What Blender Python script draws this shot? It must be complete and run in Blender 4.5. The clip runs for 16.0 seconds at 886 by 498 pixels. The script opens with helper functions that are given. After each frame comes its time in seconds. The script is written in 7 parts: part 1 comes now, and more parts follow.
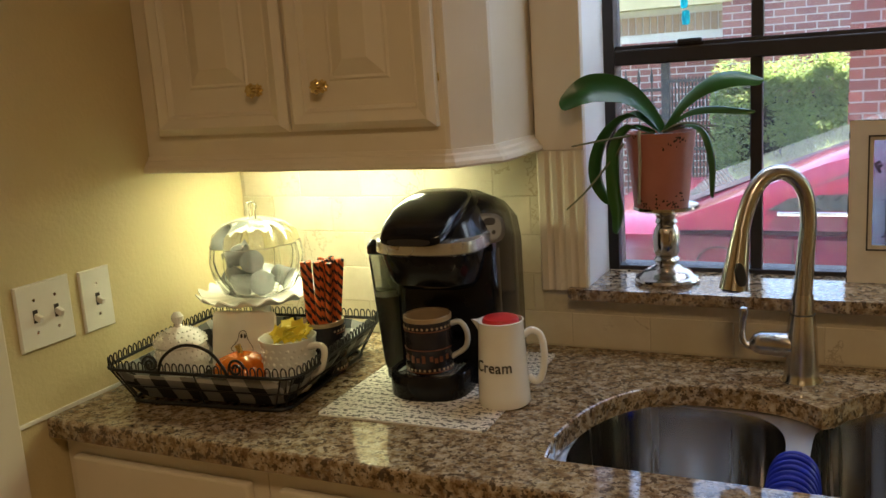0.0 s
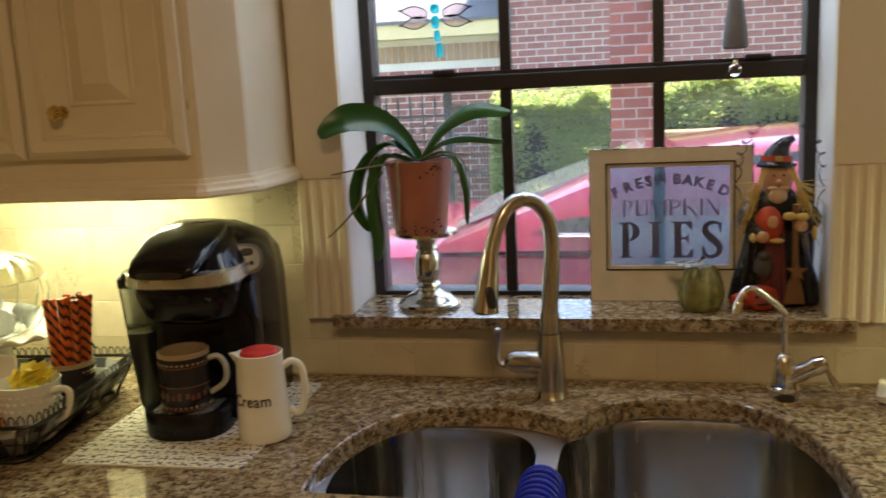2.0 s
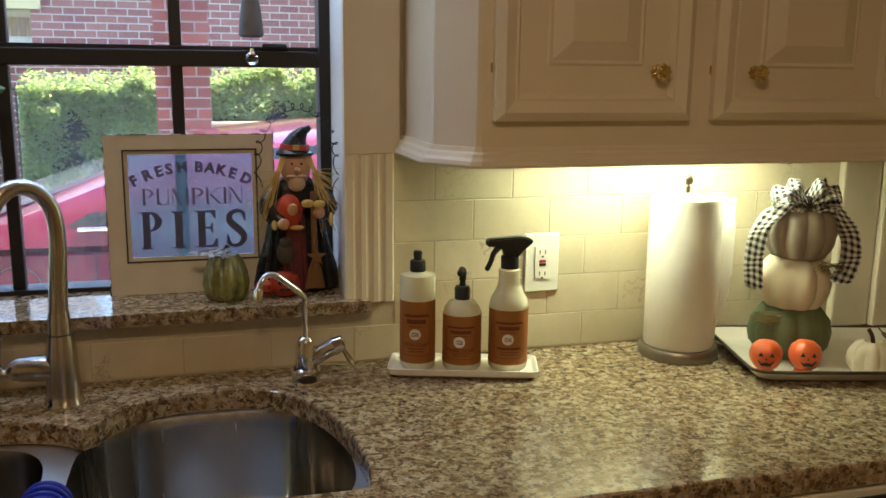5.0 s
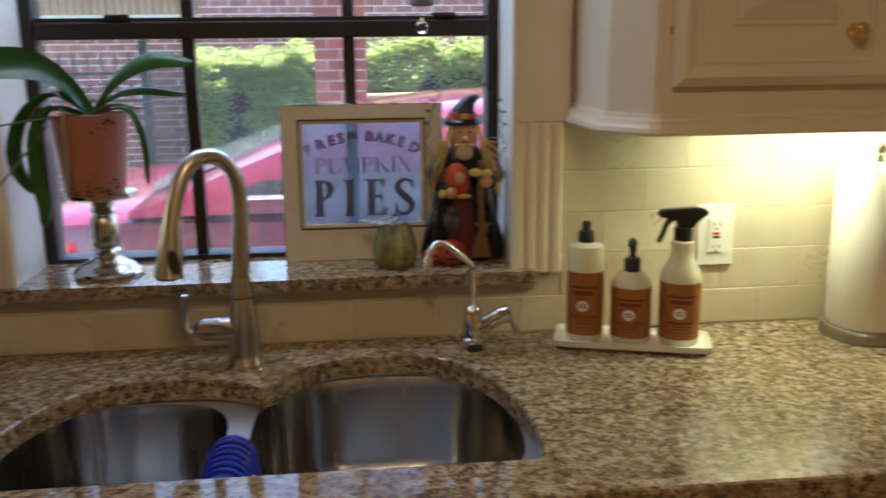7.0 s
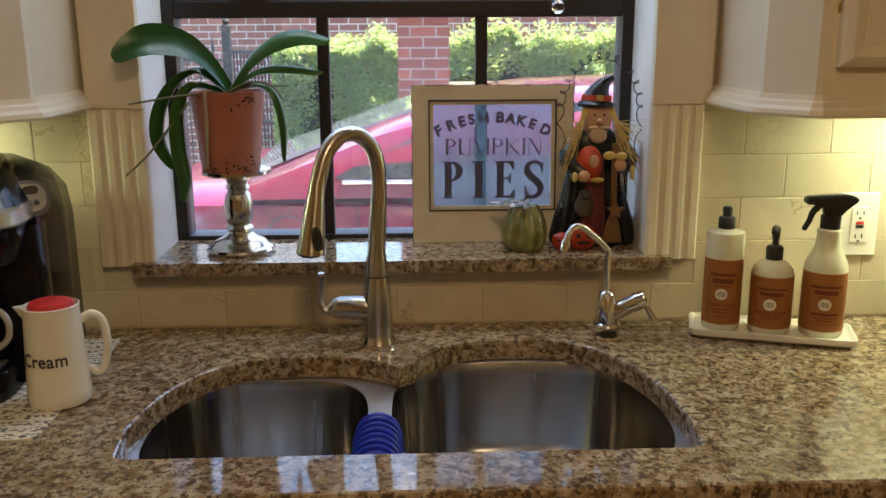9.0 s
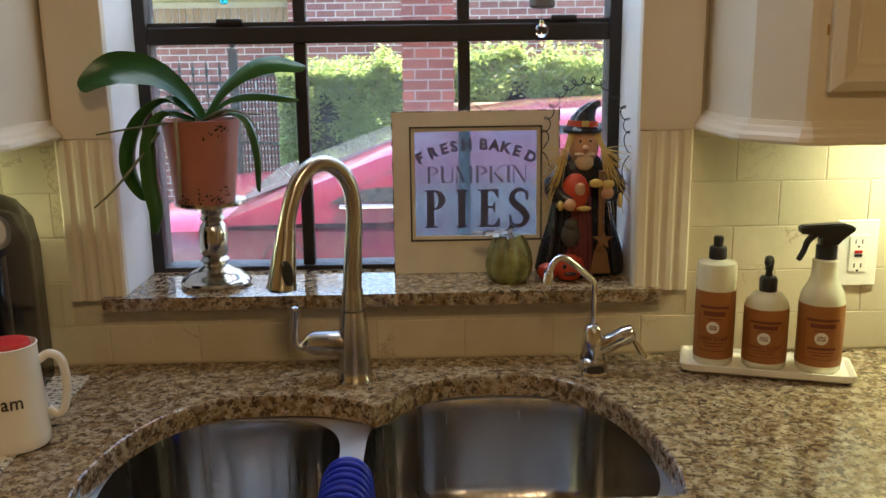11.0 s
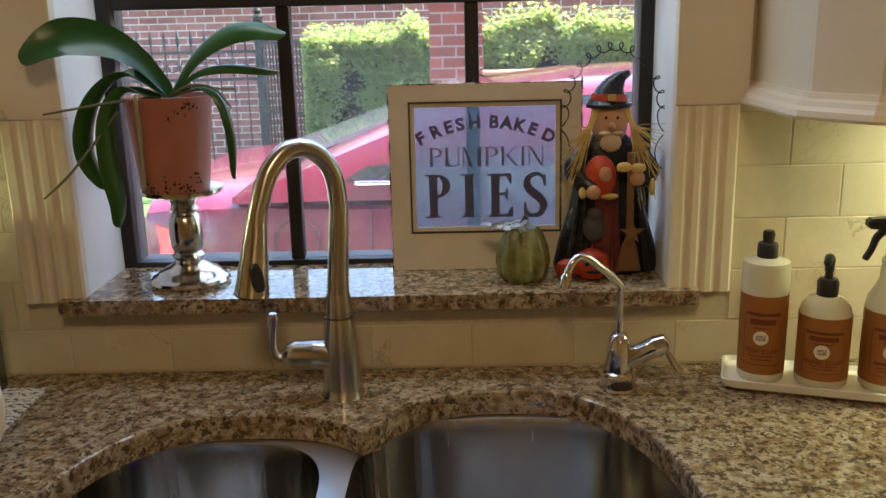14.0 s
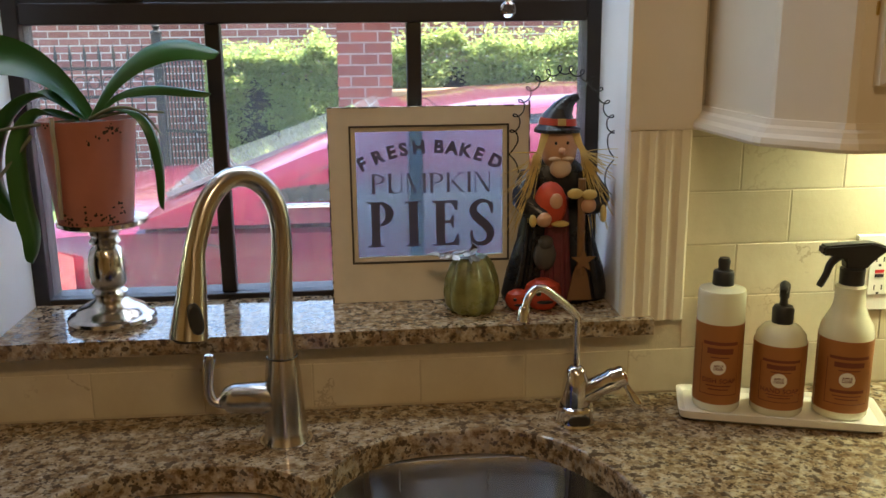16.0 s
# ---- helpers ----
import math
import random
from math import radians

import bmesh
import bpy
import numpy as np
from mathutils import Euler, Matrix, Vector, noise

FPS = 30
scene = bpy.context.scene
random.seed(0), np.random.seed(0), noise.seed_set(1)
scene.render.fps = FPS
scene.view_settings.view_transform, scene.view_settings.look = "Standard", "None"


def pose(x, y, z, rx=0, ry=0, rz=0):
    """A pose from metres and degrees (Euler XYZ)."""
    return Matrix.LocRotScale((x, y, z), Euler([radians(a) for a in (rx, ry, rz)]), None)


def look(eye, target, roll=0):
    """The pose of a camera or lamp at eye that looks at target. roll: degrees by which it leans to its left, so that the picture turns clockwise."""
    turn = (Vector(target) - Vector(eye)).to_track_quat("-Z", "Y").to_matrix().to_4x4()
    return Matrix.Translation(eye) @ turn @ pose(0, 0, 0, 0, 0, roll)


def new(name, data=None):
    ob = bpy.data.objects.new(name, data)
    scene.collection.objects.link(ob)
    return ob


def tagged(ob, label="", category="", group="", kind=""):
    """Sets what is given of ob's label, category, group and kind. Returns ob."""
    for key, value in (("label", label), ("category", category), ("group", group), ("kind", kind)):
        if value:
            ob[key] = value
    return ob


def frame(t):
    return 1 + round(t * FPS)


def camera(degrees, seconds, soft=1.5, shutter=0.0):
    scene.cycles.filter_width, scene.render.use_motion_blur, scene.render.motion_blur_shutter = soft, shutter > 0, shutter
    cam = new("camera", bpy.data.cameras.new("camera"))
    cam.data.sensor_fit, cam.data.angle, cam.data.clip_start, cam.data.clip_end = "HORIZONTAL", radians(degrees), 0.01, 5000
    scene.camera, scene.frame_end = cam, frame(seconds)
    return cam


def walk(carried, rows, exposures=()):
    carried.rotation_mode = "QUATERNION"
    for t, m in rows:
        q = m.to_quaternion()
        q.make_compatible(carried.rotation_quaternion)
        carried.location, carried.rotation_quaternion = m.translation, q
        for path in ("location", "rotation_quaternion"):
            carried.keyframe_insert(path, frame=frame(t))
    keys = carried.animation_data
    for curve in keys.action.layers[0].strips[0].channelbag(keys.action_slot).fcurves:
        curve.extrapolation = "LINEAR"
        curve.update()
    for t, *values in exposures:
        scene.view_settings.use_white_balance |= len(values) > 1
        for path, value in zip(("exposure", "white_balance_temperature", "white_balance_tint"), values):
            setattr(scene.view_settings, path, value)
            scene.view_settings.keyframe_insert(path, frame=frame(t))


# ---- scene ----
cam = camera(53.0, 16.0, 1.5, 0.4)
PATH = [
    (0, (0.094, -1.705, 1.482), (-0.76, 0.062, 1.096), -3.8),
    (0.5, (0.098, -1.706, 1.481), (-0.75, 0.065, 1.098), -3.9),
    (1, (0.105, -1.703, 1.482), (-0.662, 0.105, 1.104), -3.6),
    (1.5, (0.128, -1.689, 1.482), (-0.468, 0.184, 1.113), -3.1),
    (2, (0.157, -1.681, 1.488), (-0.267, 0.24, 1.127), -2.8),
    (2.5, (0.167, -1.68, 1.496), (-0.05, 0.274, 1.127), -1.8),
    (3, (0.181, -1.667, 1.498), (0.245, 0.294, 1.106), -0.1),
    (3.5, (0.2, -1.656, 1.49), (0.46, 0.288, 1.1), 0.5),
    (4, (0.219, -1.654, 1.481), (0.611, 0.268, 1.093), 0.7),
    (4.2, (0.222, -1.653, 1.477), (0.667, 0.258, 1.092), 0.9),
    (6.3, (0.24, -1.643, 1.468), (0.796, 0.235, 1.063), 0.6),
    (6.5, (0.231, -1.643, 1.466), (0.705, 0.256, 1.056), 0.4),
    (7, (0.193, -1.627, 1.467), (0.401, 0.309, 1.009), -0.6),
    (7.5, (0.161, -1.626, 1.445), (0.105, 0.324, 1.003), -1.1),
    (8, (0.1, -1.629, 1.446), (0.026, 0.314, 0.978), -0.7),
    (8.5, (0.068, -1.616, 1.441), (0.111, 0.324, 0.958), 0.1),
    (9, (0.064, -1.603, 1.447), (0.134, 0.338, 0.972), -0.3),
    (9.2, (0.071, -1.59, 1.434), (0.124, 0.362, 1.0), 0.2),
    (11.5, (0.134, -1.532, 1.458), (0.17, 0.421, 1.026), -1.0),
    (12, (0.145, -1.51, 1.456), (0.174, 0.447, 1.043), -1.2),
    (12.5, (0.161, -1.479, 1.452), (0.144, 0.477, 1.032), -1.5),
    (13, (0.18, -1.441, 1.461), (0.104, 0.51, 1.027), -1.3),
    (13.5, (0.213, -1.383, 1.451), (0.136, 0.563, 0.992), -1.3),
    (14, (0.181, -1.327, 1.45), (0.14, 0.609, 0.947), -1.4),
    (14.5, (0.152, -1.293, 1.45), (0.192, 0.64, 0.938), -1.4),
    (15, (0.144, -1.281, 1.456), (0.231, 0.655, 0.963), -1.4),
    (15.5, (0.141, -1.271, 1.467), (0.283, 0.664, 0.983), -1.2),
    (16, (0.115, -1.254, 1.454), (0.295, 0.682, 0.986), -0.6),
]
walk(cam, [(t, look(e, g, r)) for t, e, g, r in PATH], [(0.0, 2.53, 6400, 10.0), (1.8, 2.56, 6950, 9.0), (3.0, 2.53, 6600, 9.0), (6.5, 2.50, 5950, 11.0), (9.0, 2.66, 6400, 9.0), (16.0, 2.62, 6450, 9.0)])

# ---- world, sun, lamps ----
world = bpy.data.worlds.new("sky")
scene.world = world
world.use_nodes = True
wn = world.node_tree
sky = wn.nodes.new("ShaderNodeTexSky")
sky.sky_type = "NISHITA"
sky.sun_disc = False
sky.sun_elevation = radians(60)
sky.sun_rotation = radians(75)
wn.links.new(sky.outputs[0], wn.nodes["Background"].inputs[0])
wn.nodes["Background"].inputs[1].default_value = 0.15


def lamp(name, kind, m, energy, colour, size=0.1, size_y=0.0, label=""):
    d = bpy.data.lights.new(name, kind)
    d.energy, d.color = energy, colour
    if kind == "AREA":
        d.shape, d.size, d.size_y = "RECTANGLE", size, size_y or size
    elif kind == "SUN":
        d.angle = size
    else:
        d.shadow_soft_size = size
    ob = new(name, d)
    ob.matrix_world = m
    return ob


lamp("sun", "SUN", look((0, 0, 0), (-0.47, -0.12, -0.874)), 5.0, (1.0, 0.95, 0.86), radians(0.5))
lamp("cabinet_lamp_left", "AREA", pose(-0.93, -0.12, 1.332), 0.57, (0.95, 1.0, 0.60), 0.42, 0.04)
lamp("cabinet_lamp_right", "AREA", pose(1.12, -0.12, 1.332), 0.66, (0.95, 1.0, 0.62), 0.5, 0.04)
# Added lamp at the head of the window opening, in place of sky light.
lamp("window_sky_fill", "AREA", look((0.047, 0.078, 2.05), (0.047, -0.06, 1.0)), 0.52, (0.78, 0.89, 1.0), 0.86, 0.13)
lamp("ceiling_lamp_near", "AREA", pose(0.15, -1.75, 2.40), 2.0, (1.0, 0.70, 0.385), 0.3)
# Rear fill lamp, added out of view to brighten the room.
lamp("ceiling_fill_back", "AREA", pose(0.9, -3.4, 2.40), 0.75, (1.0, 0.72, 0.41), 0.3)


# ---- materials ----
class Net:
    """A node material under construction."""

    def __init__(self, name):
        self.m = bpy.data.materials.new(name)
        self.m.use_nodes = True
        self.t = self.m.node_tree
        self.b = self.t.nodes["Principled BSDF"]
        self.co = None

    def node(self, kind, **inputs):
        n = self.t.nodes.new(kind)
        for k, v in inputs.items():
            self.put(n.inputs[k.replace("_", " ")], v)
        return n

    def put(self, socket, v):
        if isinstance(v, bpy.types.NodeSocket):
            self.t.links.new(v, socket)
        else:
            socket.default_value = v

    def obj(self):
        if self.co is None:
            self.co = self.t.nodes.new("ShaderNodeTexCoord").outputs["Object"]
        return self.co

    def world_pos(self):
        return self.t.nodes.new("ShaderNodeNewGeometry").outputs["Position"]

    def noise(self, scale, detail=4.0, rough=0.55, co=None, stretch=None):
        n = self.node("ShaderNodeTexNoise", Scale=scale, Detail=detail, Roughness=rough)
        src = co if co is not None else self.world_pos()
        if stretch:
            mp = self.node("ShaderNodeMapping", Scale=stretch)
            self.put(mp.inputs["Vector"], src)
            src = mp.outputs[0]
        self.put(n.inputs["Vector"], src)
        return n.outputs["Fac"]

    def voronoi(self, scale, co=None, feature="F1", rand=1.0):
        n = self.node("ShaderNodeTexVoronoi", Scale=scale, Randomness=rand)
        n.feature = feature
        self.put(n.inputs["Vector"], co if co is not None else self.world_pos())
        return n

    def ramp(self, fac, stops):
        n = self.node("ShaderNodeValToRGB", Fac=fac)
        els = n.color_ramp.elements
        while len(els) < len(stops):
            els.new(0.5)
        for e, (p, c) in zip(els, stops):
            e.position = p
            e.color = (*c, 1) if len(c) == 3 else c
        return n.outputs[0]

    def mix(self, fac, a, b, mode="MIX"):
        n = self.t.nodes.new("ShaderNodeMix")
        n.data_type, n.blend_type = "RGBA", mode
        self.put(n.inputs[0], fac)
        self.put(n.inputs[6], (*a, 1) if isinstance(a, tuple) and len(a) == 3 else a)
        self.put(n.inputs[7], (*b, 1) if isinstance(b, tuple) and len(b) == 3 else b)
        return n.outputs[2]

    def math(self, op, a, b=0.0):
        n = self.t.nodes.new("ShaderNodeMath")
        n.operation = op
        self.put(n.inputs[0], a)
        self.put(n.inputs[1], b)
        return n.outputs[0]

    def bump(self, height, strength=0.3, distance=0.002):
        n = self.node("ShaderNodeBump", Strength=strength, Distance=distance, Height=height)
        self.put(self.b.inputs["Normal"], n.outputs[0])

    def set(self, colour=None, rough=None, metal=None, **more):
        if colour is not None:
            self.put(self.b.inputs["Base Color"], (*colour, 1) if isinstance(colour, tuple) and len(colour) == 3 else colour)
        if rough is not None:
            self.put(self.b.inputs["Roughness"], rough)
        if metal is not None:
            self.put(self.b.inputs["Metallic"], metal)
        for k, v in more.items():
            self.put(self.b.inputs[k.replace("_", " ")], v)
        return self.m


def plain(name, colour, rough=0.5, metal=0.0, vary=0.12, scale=30.0, bump=0.1, **more):
    """Colour with grain at two scales and slight relief."""
    n = Net(name)
    f = n.math("ADD", n.math("MULTIPLY", n.noise(scale), 0.6), n.math("MULTIPLY", n.noise(scale / 7), 0.4))
    lo = tuple(c * (1 - vary) for c in colour)
    hi = tuple(min(1.0, c * (1 + vary)) for c in colour)
    col = n.ramp(f, [(0.3, lo), (0.7, hi)])
    r = n.math("ADD", n.math("MULTIPLY", n.noise(scale * 0.6), 0.16), rough - 0.08)
    if bump:
        n.bump(n.noise(scale * 6), bump, 0.001)
    return n.set(col, r, metal, **more)


def granite():
    n = Net("granite")
    p = n.world_pos()
    big = n.noise(7, 3, co=p)
    mid = n.noise(72, 5, 0.66, co=p)
    base = n.ramp(mid, [(0.34, (0.11, 0.068, 0.034)), (0.45, (0.28, 0.20, 0.115)), (0.54, (0.45, 0.36, 0.245)), (0.68, (0.60, 0.53, 0.43))])
    brown = n.ramp(n.noise(46, 4, 0.6, co=p, stretch=(1.3, 1, 1)), [(0.535, (0, 0, 0)), (0.60, (1, 1, 1))])
    base = n.mix(n.math("MULTIPLY", brown, 0.65), base, (0.15, 0.085, 0.045))
    grey = n.ramp(n.noise(76, 3, 0.5, co=p, stretch=(1, 1.4, 1)), [(0.57, (0, 0, 0)), (0.62, (1, 1, 1))])
    base = n.mix(n.math("MULTIPLY", grey, 0.6), base, (0.27, 0.255, 0.22))
    v = n.voronoi(165, co=p)
    sp = n.math("LESS_THAN", v.outputs["Distance"], n.math("MULTIPLY", n.math("SUBTRACT", n.noise(55, 3, co=p), 0.395), 2.1))
    base = n.mix(n.math("MULTIPLY", sp, 0.78), base, (0.025, 0.018, 0.015))
    blot = n.ramp(n.noise(86, 3, 0.5, co=p), [(0.575, (0, 0, 0)), (0.605, (1, 1, 1))])
    base = n.mix(n.math("MULTIPLY", blot, 0.85), base, (0.035, 0.025, 0.022))
    base = n.mix(n.math("MULTIPLY", big, 0.34), base, (0.24, 0.15, 0.075))
    r = n.math("ADD", n.math("MULTIPLY", mid, 0.06), 0.03)
    n.bump(n.noise(240, 2, co=p), 0.05, 0.0004)
    return n.set(base, r)


def brushed(name, colour, rough, stretch, glare_streak=0.0):
    """Metal brushed round its own upright axis; optional broad upright bands paint streaky reflections into the colour.
    """
    n = Net(name)
    s = n.noise(60, 5, 0.7, co=n.obj(), stretch=stretch)
    col = n.mix(s, tuple(c * 0.92 for c in colour), colour)
    r = rough
    if glare_streak:
        # Bands imitate upright reflections through darker colour and higher roughness.
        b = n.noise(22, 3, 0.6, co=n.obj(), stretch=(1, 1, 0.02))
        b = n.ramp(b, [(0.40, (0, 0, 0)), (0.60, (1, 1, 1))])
        col = n.mix(n.math("MULTIPLY", b, glare_streak), col, tuple(c * 0.35 for c in colour))
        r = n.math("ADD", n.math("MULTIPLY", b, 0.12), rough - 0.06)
    tan = n.node("ShaderNodeTangent")
    tan.direction_type, tan.axis = "RADIAL", "Z"
    n.put(n.b.inputs["Tangent"], tan.outputs[0])
    return n.set(col, r, 1.0, Anisotropic=0.8, Anisotropic_Rotation=0.25)


def tile_mat():
    n = Net("tumbled_tile")
    rnd = n.t.nodes.new("ShaderNodeObjectInfo").outputs["Random"]
    p = n.world_pos()
    off = n.node("ShaderNodeVectorMath")
    off.operation = "ADD"
    n.put(off.inputs[0], p)
    n.put(off.inputs[1], rnd)
    c = n.ramp(n.noise(9, 5, 0.6, co=off.outputs[0]), [(0.3, (0.60, 0.50, 0.35)), (0.7, (0.74, 0.66, 0.50))])
    c = n.mix(n.math("MULTIPLY", rnd, 0.6), c, (0.50, 0.44, 0.29))
    wander = n.noise(5.5, 6, 0.62, co=off.outputs[0])
    vein_p = n.ramp(n.math("ABSOLUTE", n.math("SUBTRACT", wander, 0.5)), [(0.002, (1, 1, 1)), (0.009, (0, 0, 0))])
    gate = n.ramp(n.noise(3, 2, co=off.outputs[0]), [(0.52, (0, 0, 0)), (0.6, (1, 1, 1))])
    c = n.mix(n.math("MULTIPLY", n.math("MULTIPLY", vein_p, gate), 0.55), c, (0.30, 0.20, 0.10))
    n.bump(n.noise(70, 5, 0.6, co=p), 0.22, 0.002)
    return n.set(c, 0.42)


def wall_paint():
    n = Net("yellow_wall_paint")
    c = n.ramp(n.noise(2.2, 4), [(0.3, (0.60, 0.49, 0.26)), (0.7, (0.66, 0.55, 0.31))])
    n.bump(n.noise(120, 3, 0.5), 0.36, 0.003)
    return n.set(c, 0.6)


def cream_paint():
    n = Net("cream_paint")
    c = n.ramp(n.noise(5, 5), [(0.3, (0.74, 0.66, 0.52)), (0.7, (0.80, 0.72, 0.59))])
    rub = n.ramp(n.noise(26, 6, 0.7), [(0.70, (0, 0, 0)), (0.78, (1, 1, 1))])
    c = n.mix(n.math("MULTIPLY", rub, 0.25), c, (0.58, 0.46, 0.30))
    n.bump(n.noise(90, 4, stretch=(1, 1, 0.12)), 0.12, 0.001)
    return n.set(c, n.math("ADD", n.math("MULTIPLY", n.noise(14), 0.2), 0.28))


def glass(name, colour=(1, 1, 1), rough=0.0, ior=1.45):
    n = Net(name)
    m = n.set(colour, n.math("ADD", n.math("MULTIPLY", n.noise(8), 0.02), rough), 0.0)
    n.put(n.b.inputs["Transmission Weight"], 1.0)
    n.put(n.b.inputs["IOR"], ior)
    return m


def dusty_glass(name, colour, rough, film, film_colour):
    """Glass with a thin film of dust or frosting that scatters daylight."""
    n = Net(name)
    m, t = n.m, n.t
    n.set(colour, rough, 0.0, Transmission_Weight=1.0, IOR=1.45)
    tr = n.node("ShaderNodeBsdfTranslucent", Color=(*film_colour, 1))
    mx = t.nodes.new("ShaderNodeMixShader")
    n.put(mx.inputs[0], n.math("MULTIPLY", n.math("ADD", n.math("MULTIPLY", n.noise(6, 5), 0.6), 0.7), film))
    n.put(mx.inputs[1], n.b.outputs[0])
    n.put(mx.inputs[2], tr.outputs[0])
    n.put(t.nodes["Material Output"].inputs["Surface"], mx.outputs[0])
    return m


def brick_mat(name, dark, light):
    n = Net(name)
    rnd = n.t.nodes.new("ShaderNodeNewGeometry").outputs["Random Per Island"]
    oi = n.t.nodes.new("ShaderNodeObjectInfo").outputs["Random"]
    f = n.math("FRACT", n.math("ADD", rnd, oi))
    c = n.ramp(f, [(0.0, dark), (1.0, light)])
    c = n.mix(n.math("MULTIPLY", n.noise(18, 5, 0.65), 0.5), c, tuple(v * 0.6 for v in dark))
    n.bump(n.noise(60, 5), 0.5, 0.004)
    return n.set(c, 0.85)


def leaf_mat(name, a, b, rough=0.5, glow=None):
    """Leaves that vary one by one; glow is the colour of light let through them."""
    n = Net(name)
    rnd = n.t.nodes.new("ShaderNodeNewGeometry").outputs["Random Per Island"]
    c = n.ramp(rnd, [(0.0, a), (1.0, b)])
    c = n.mix(n.math("MULTIPLY", n.noise(25, 4), 0.35), c, tuple(v * 0.6 for v in a))
    n.set(c, rough)
    if glow:
        tr = n.node("ShaderNodeBsdfTranslucent", Color=(*glow, 1))
        mx = n.node("ShaderNodeMixShader", Fac=0.4)
        n.put(mx.inputs[1], n.b.outputs[0])
        n.put(mx.inputs[2], tr.outputs[0])
        n.put(n.t.nodes["Material Output"].inputs["Surface"], mx.outputs[0])
    return n.m


def gingham(name, scale, dark, light, co="uv"):
    """Woven check: dark, mid and light squares."""
    n = Net(name)
    src = n.t.nodes.new("ShaderNodeTexCoord").outputs["UV"]
    sep = n.node("ShaderNodeSeparateXYZ", Vector=src)
    a = n.math("GREATER_THAN", n.math("FRACT", n.math("MULTIPLY", sep.outputs[0], scale)), 0.5)
    b = n.math("GREATER_THAN", n.math("FRACT", n.math("MULTIPLY", sep.outputs[1], scale)), 0.5)
    s = n.math("MULTIPLY", n.math("ADD", a, b), 0.5)
    c = n.ramp(s, [(0.0, light), (0.5, tuple((x + y) * 0.4 for x, y in zip(dark, light))), (1.0, dark)])
    n.bump(n.noise(700, 2), 0.3, 0.0006)
    return n.set(c, 0.85)


M_GRANITE = granite()
M_TILE = tile_mat()
M_GROUT = plain("grout", (0.56, 0.48, 0.34), 0.85, bump=0.4, scale=80)
M_WALL = wall_paint()
M_CREAM = cream_paint()
M_WHITE = plain("white_jamb_paint", (0.88, 0.88, 0.88), 0.4, vary=0.03, scale=14)
M_CEIL = plain("ceiling_paint", (0.72, 0.66, 0.55), 0.8, vary=0.04)
M_FLOOR = plain("floor_wood", (0.22, 0.13, 0.07), 0.45, scale=9, vary=0.3)
M_FRAME = plain("bronze_frame", (0.022, 0.018, 0.018), 0.45, 0.2, scale=60)
# Dust film on the panes, which also stands in for veiling glare.
M_GLASS = dusty_glass("window_glass", (1, 1, 1), 0.0, 0.022, (0.85, 0.87, 0.92))
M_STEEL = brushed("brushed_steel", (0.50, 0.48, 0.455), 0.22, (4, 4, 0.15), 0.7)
M_STEELBASE = plain("dull_steel", (0.40, 0.38, 0.35), 0.34, 1.0, vary=0.08, bump=0.02)
M_STEELRIM = plain("satin_steel", (0.62, 0.61, 0.60), 0.36, 1.0, vary=0.05, bump=0.02)
M_NICKEL = brushed("brushed_nickel", (0.60, 0.56, 0.50), 0.22, (1, 1, 0.15))
M_CHROME = plain("chrome", (0.80, 0.80, 0.80), 0.10, 1.0, vary=0.03, bump=0)
M_BRASS = plain("brass", (0.74, 0.58, 0.26), 0.16, 1.0, vary=0.1)
M_PLATE = plain("white_plastic", (0.80, 0.77, 0.70), 0.35, vary=0.03, bump=0.02)
M_DARKSLOT = plain("dark_slot", (0.03, 0.025, 0.02), 0.6)
M_RED = plain("red_plastic", (0.62, 0.03, 0.03), 0.4, vary=0.08)
M_BLACK = plain("black_gloss_plastic", (0.008, 0.008, 0.010), 0.16, vary=0.15, bump=0.0, Specular_IOR_Level=0.28)
M_BLACKMATT = plain("black_matt_plastic", (0.018, 0.018, 0.019), 0.45, vary=0.15)
M_MILK = plain("milk_glass", (0.84, 0.82, 0.76), 0.22, vary=0.03, bump=0.0)
M_WIRE = plain("black_wire", (0.012, 0.011, 0.011), 0.4, 0.3)


# ---- mesh helpers ----
def part(name, bm, material, parent=None, label="", smooth=False):
    """Links a bmesh as one mesh object under a thing or part."""
    me = bpy.data.meshes.new(name)
    bmesh.ops.recalc_face_normals(bm, faces=bm.faces[:])
    bm.to_mesh(me)
    bm.free()
    for m in material if isinstance(material, (list, tuple)) else [material]:
        me.materials.append(m)
    if smooth:
        me.polygons.foreach_set("use_smooth", [True] * len(me.polygons))
        me.set_sharp_from_angle(angle=radians(38))
    ob = new(name, me)
    if parent is not None:
        ob.parent = parent
    if label:
        tagged(ob, label)
    return ob


def thing(name, at, label, category, rz=0.0, group="", kind=""):
    ob = new(name)
    ob.empty_display_size = 0.05
    ob.matrix_world = pose(*at, 0, 0, rz)
    return tagged(ob, label, category, group, kind)


def box(lo, hi, bevel=0.0, bm=None, seg=2):
    bm = bm or bmesh.new()
    vs = [bm.verts.new((x, y, z)) for x in (lo[0], hi[0]) for y in (lo[1], hi[1]) for z in (lo[2], hi[2])]
    fs = [bm.faces.new([vs[i] for i in q]) for q in ((0, 1, 3, 2), (4, 6, 7, 5), (0, 4, 5, 1), (2, 3, 7, 6), (0, 2, 6, 4), (1, 5, 7, 3))]
    if bevel:
        es = list({e for f in fs for e in f.edges})
        bmesh.ops.bevel(bm, geom=es, offset=bevel, segments=seg, affect="EDGES", profile=0.5)
    return bm


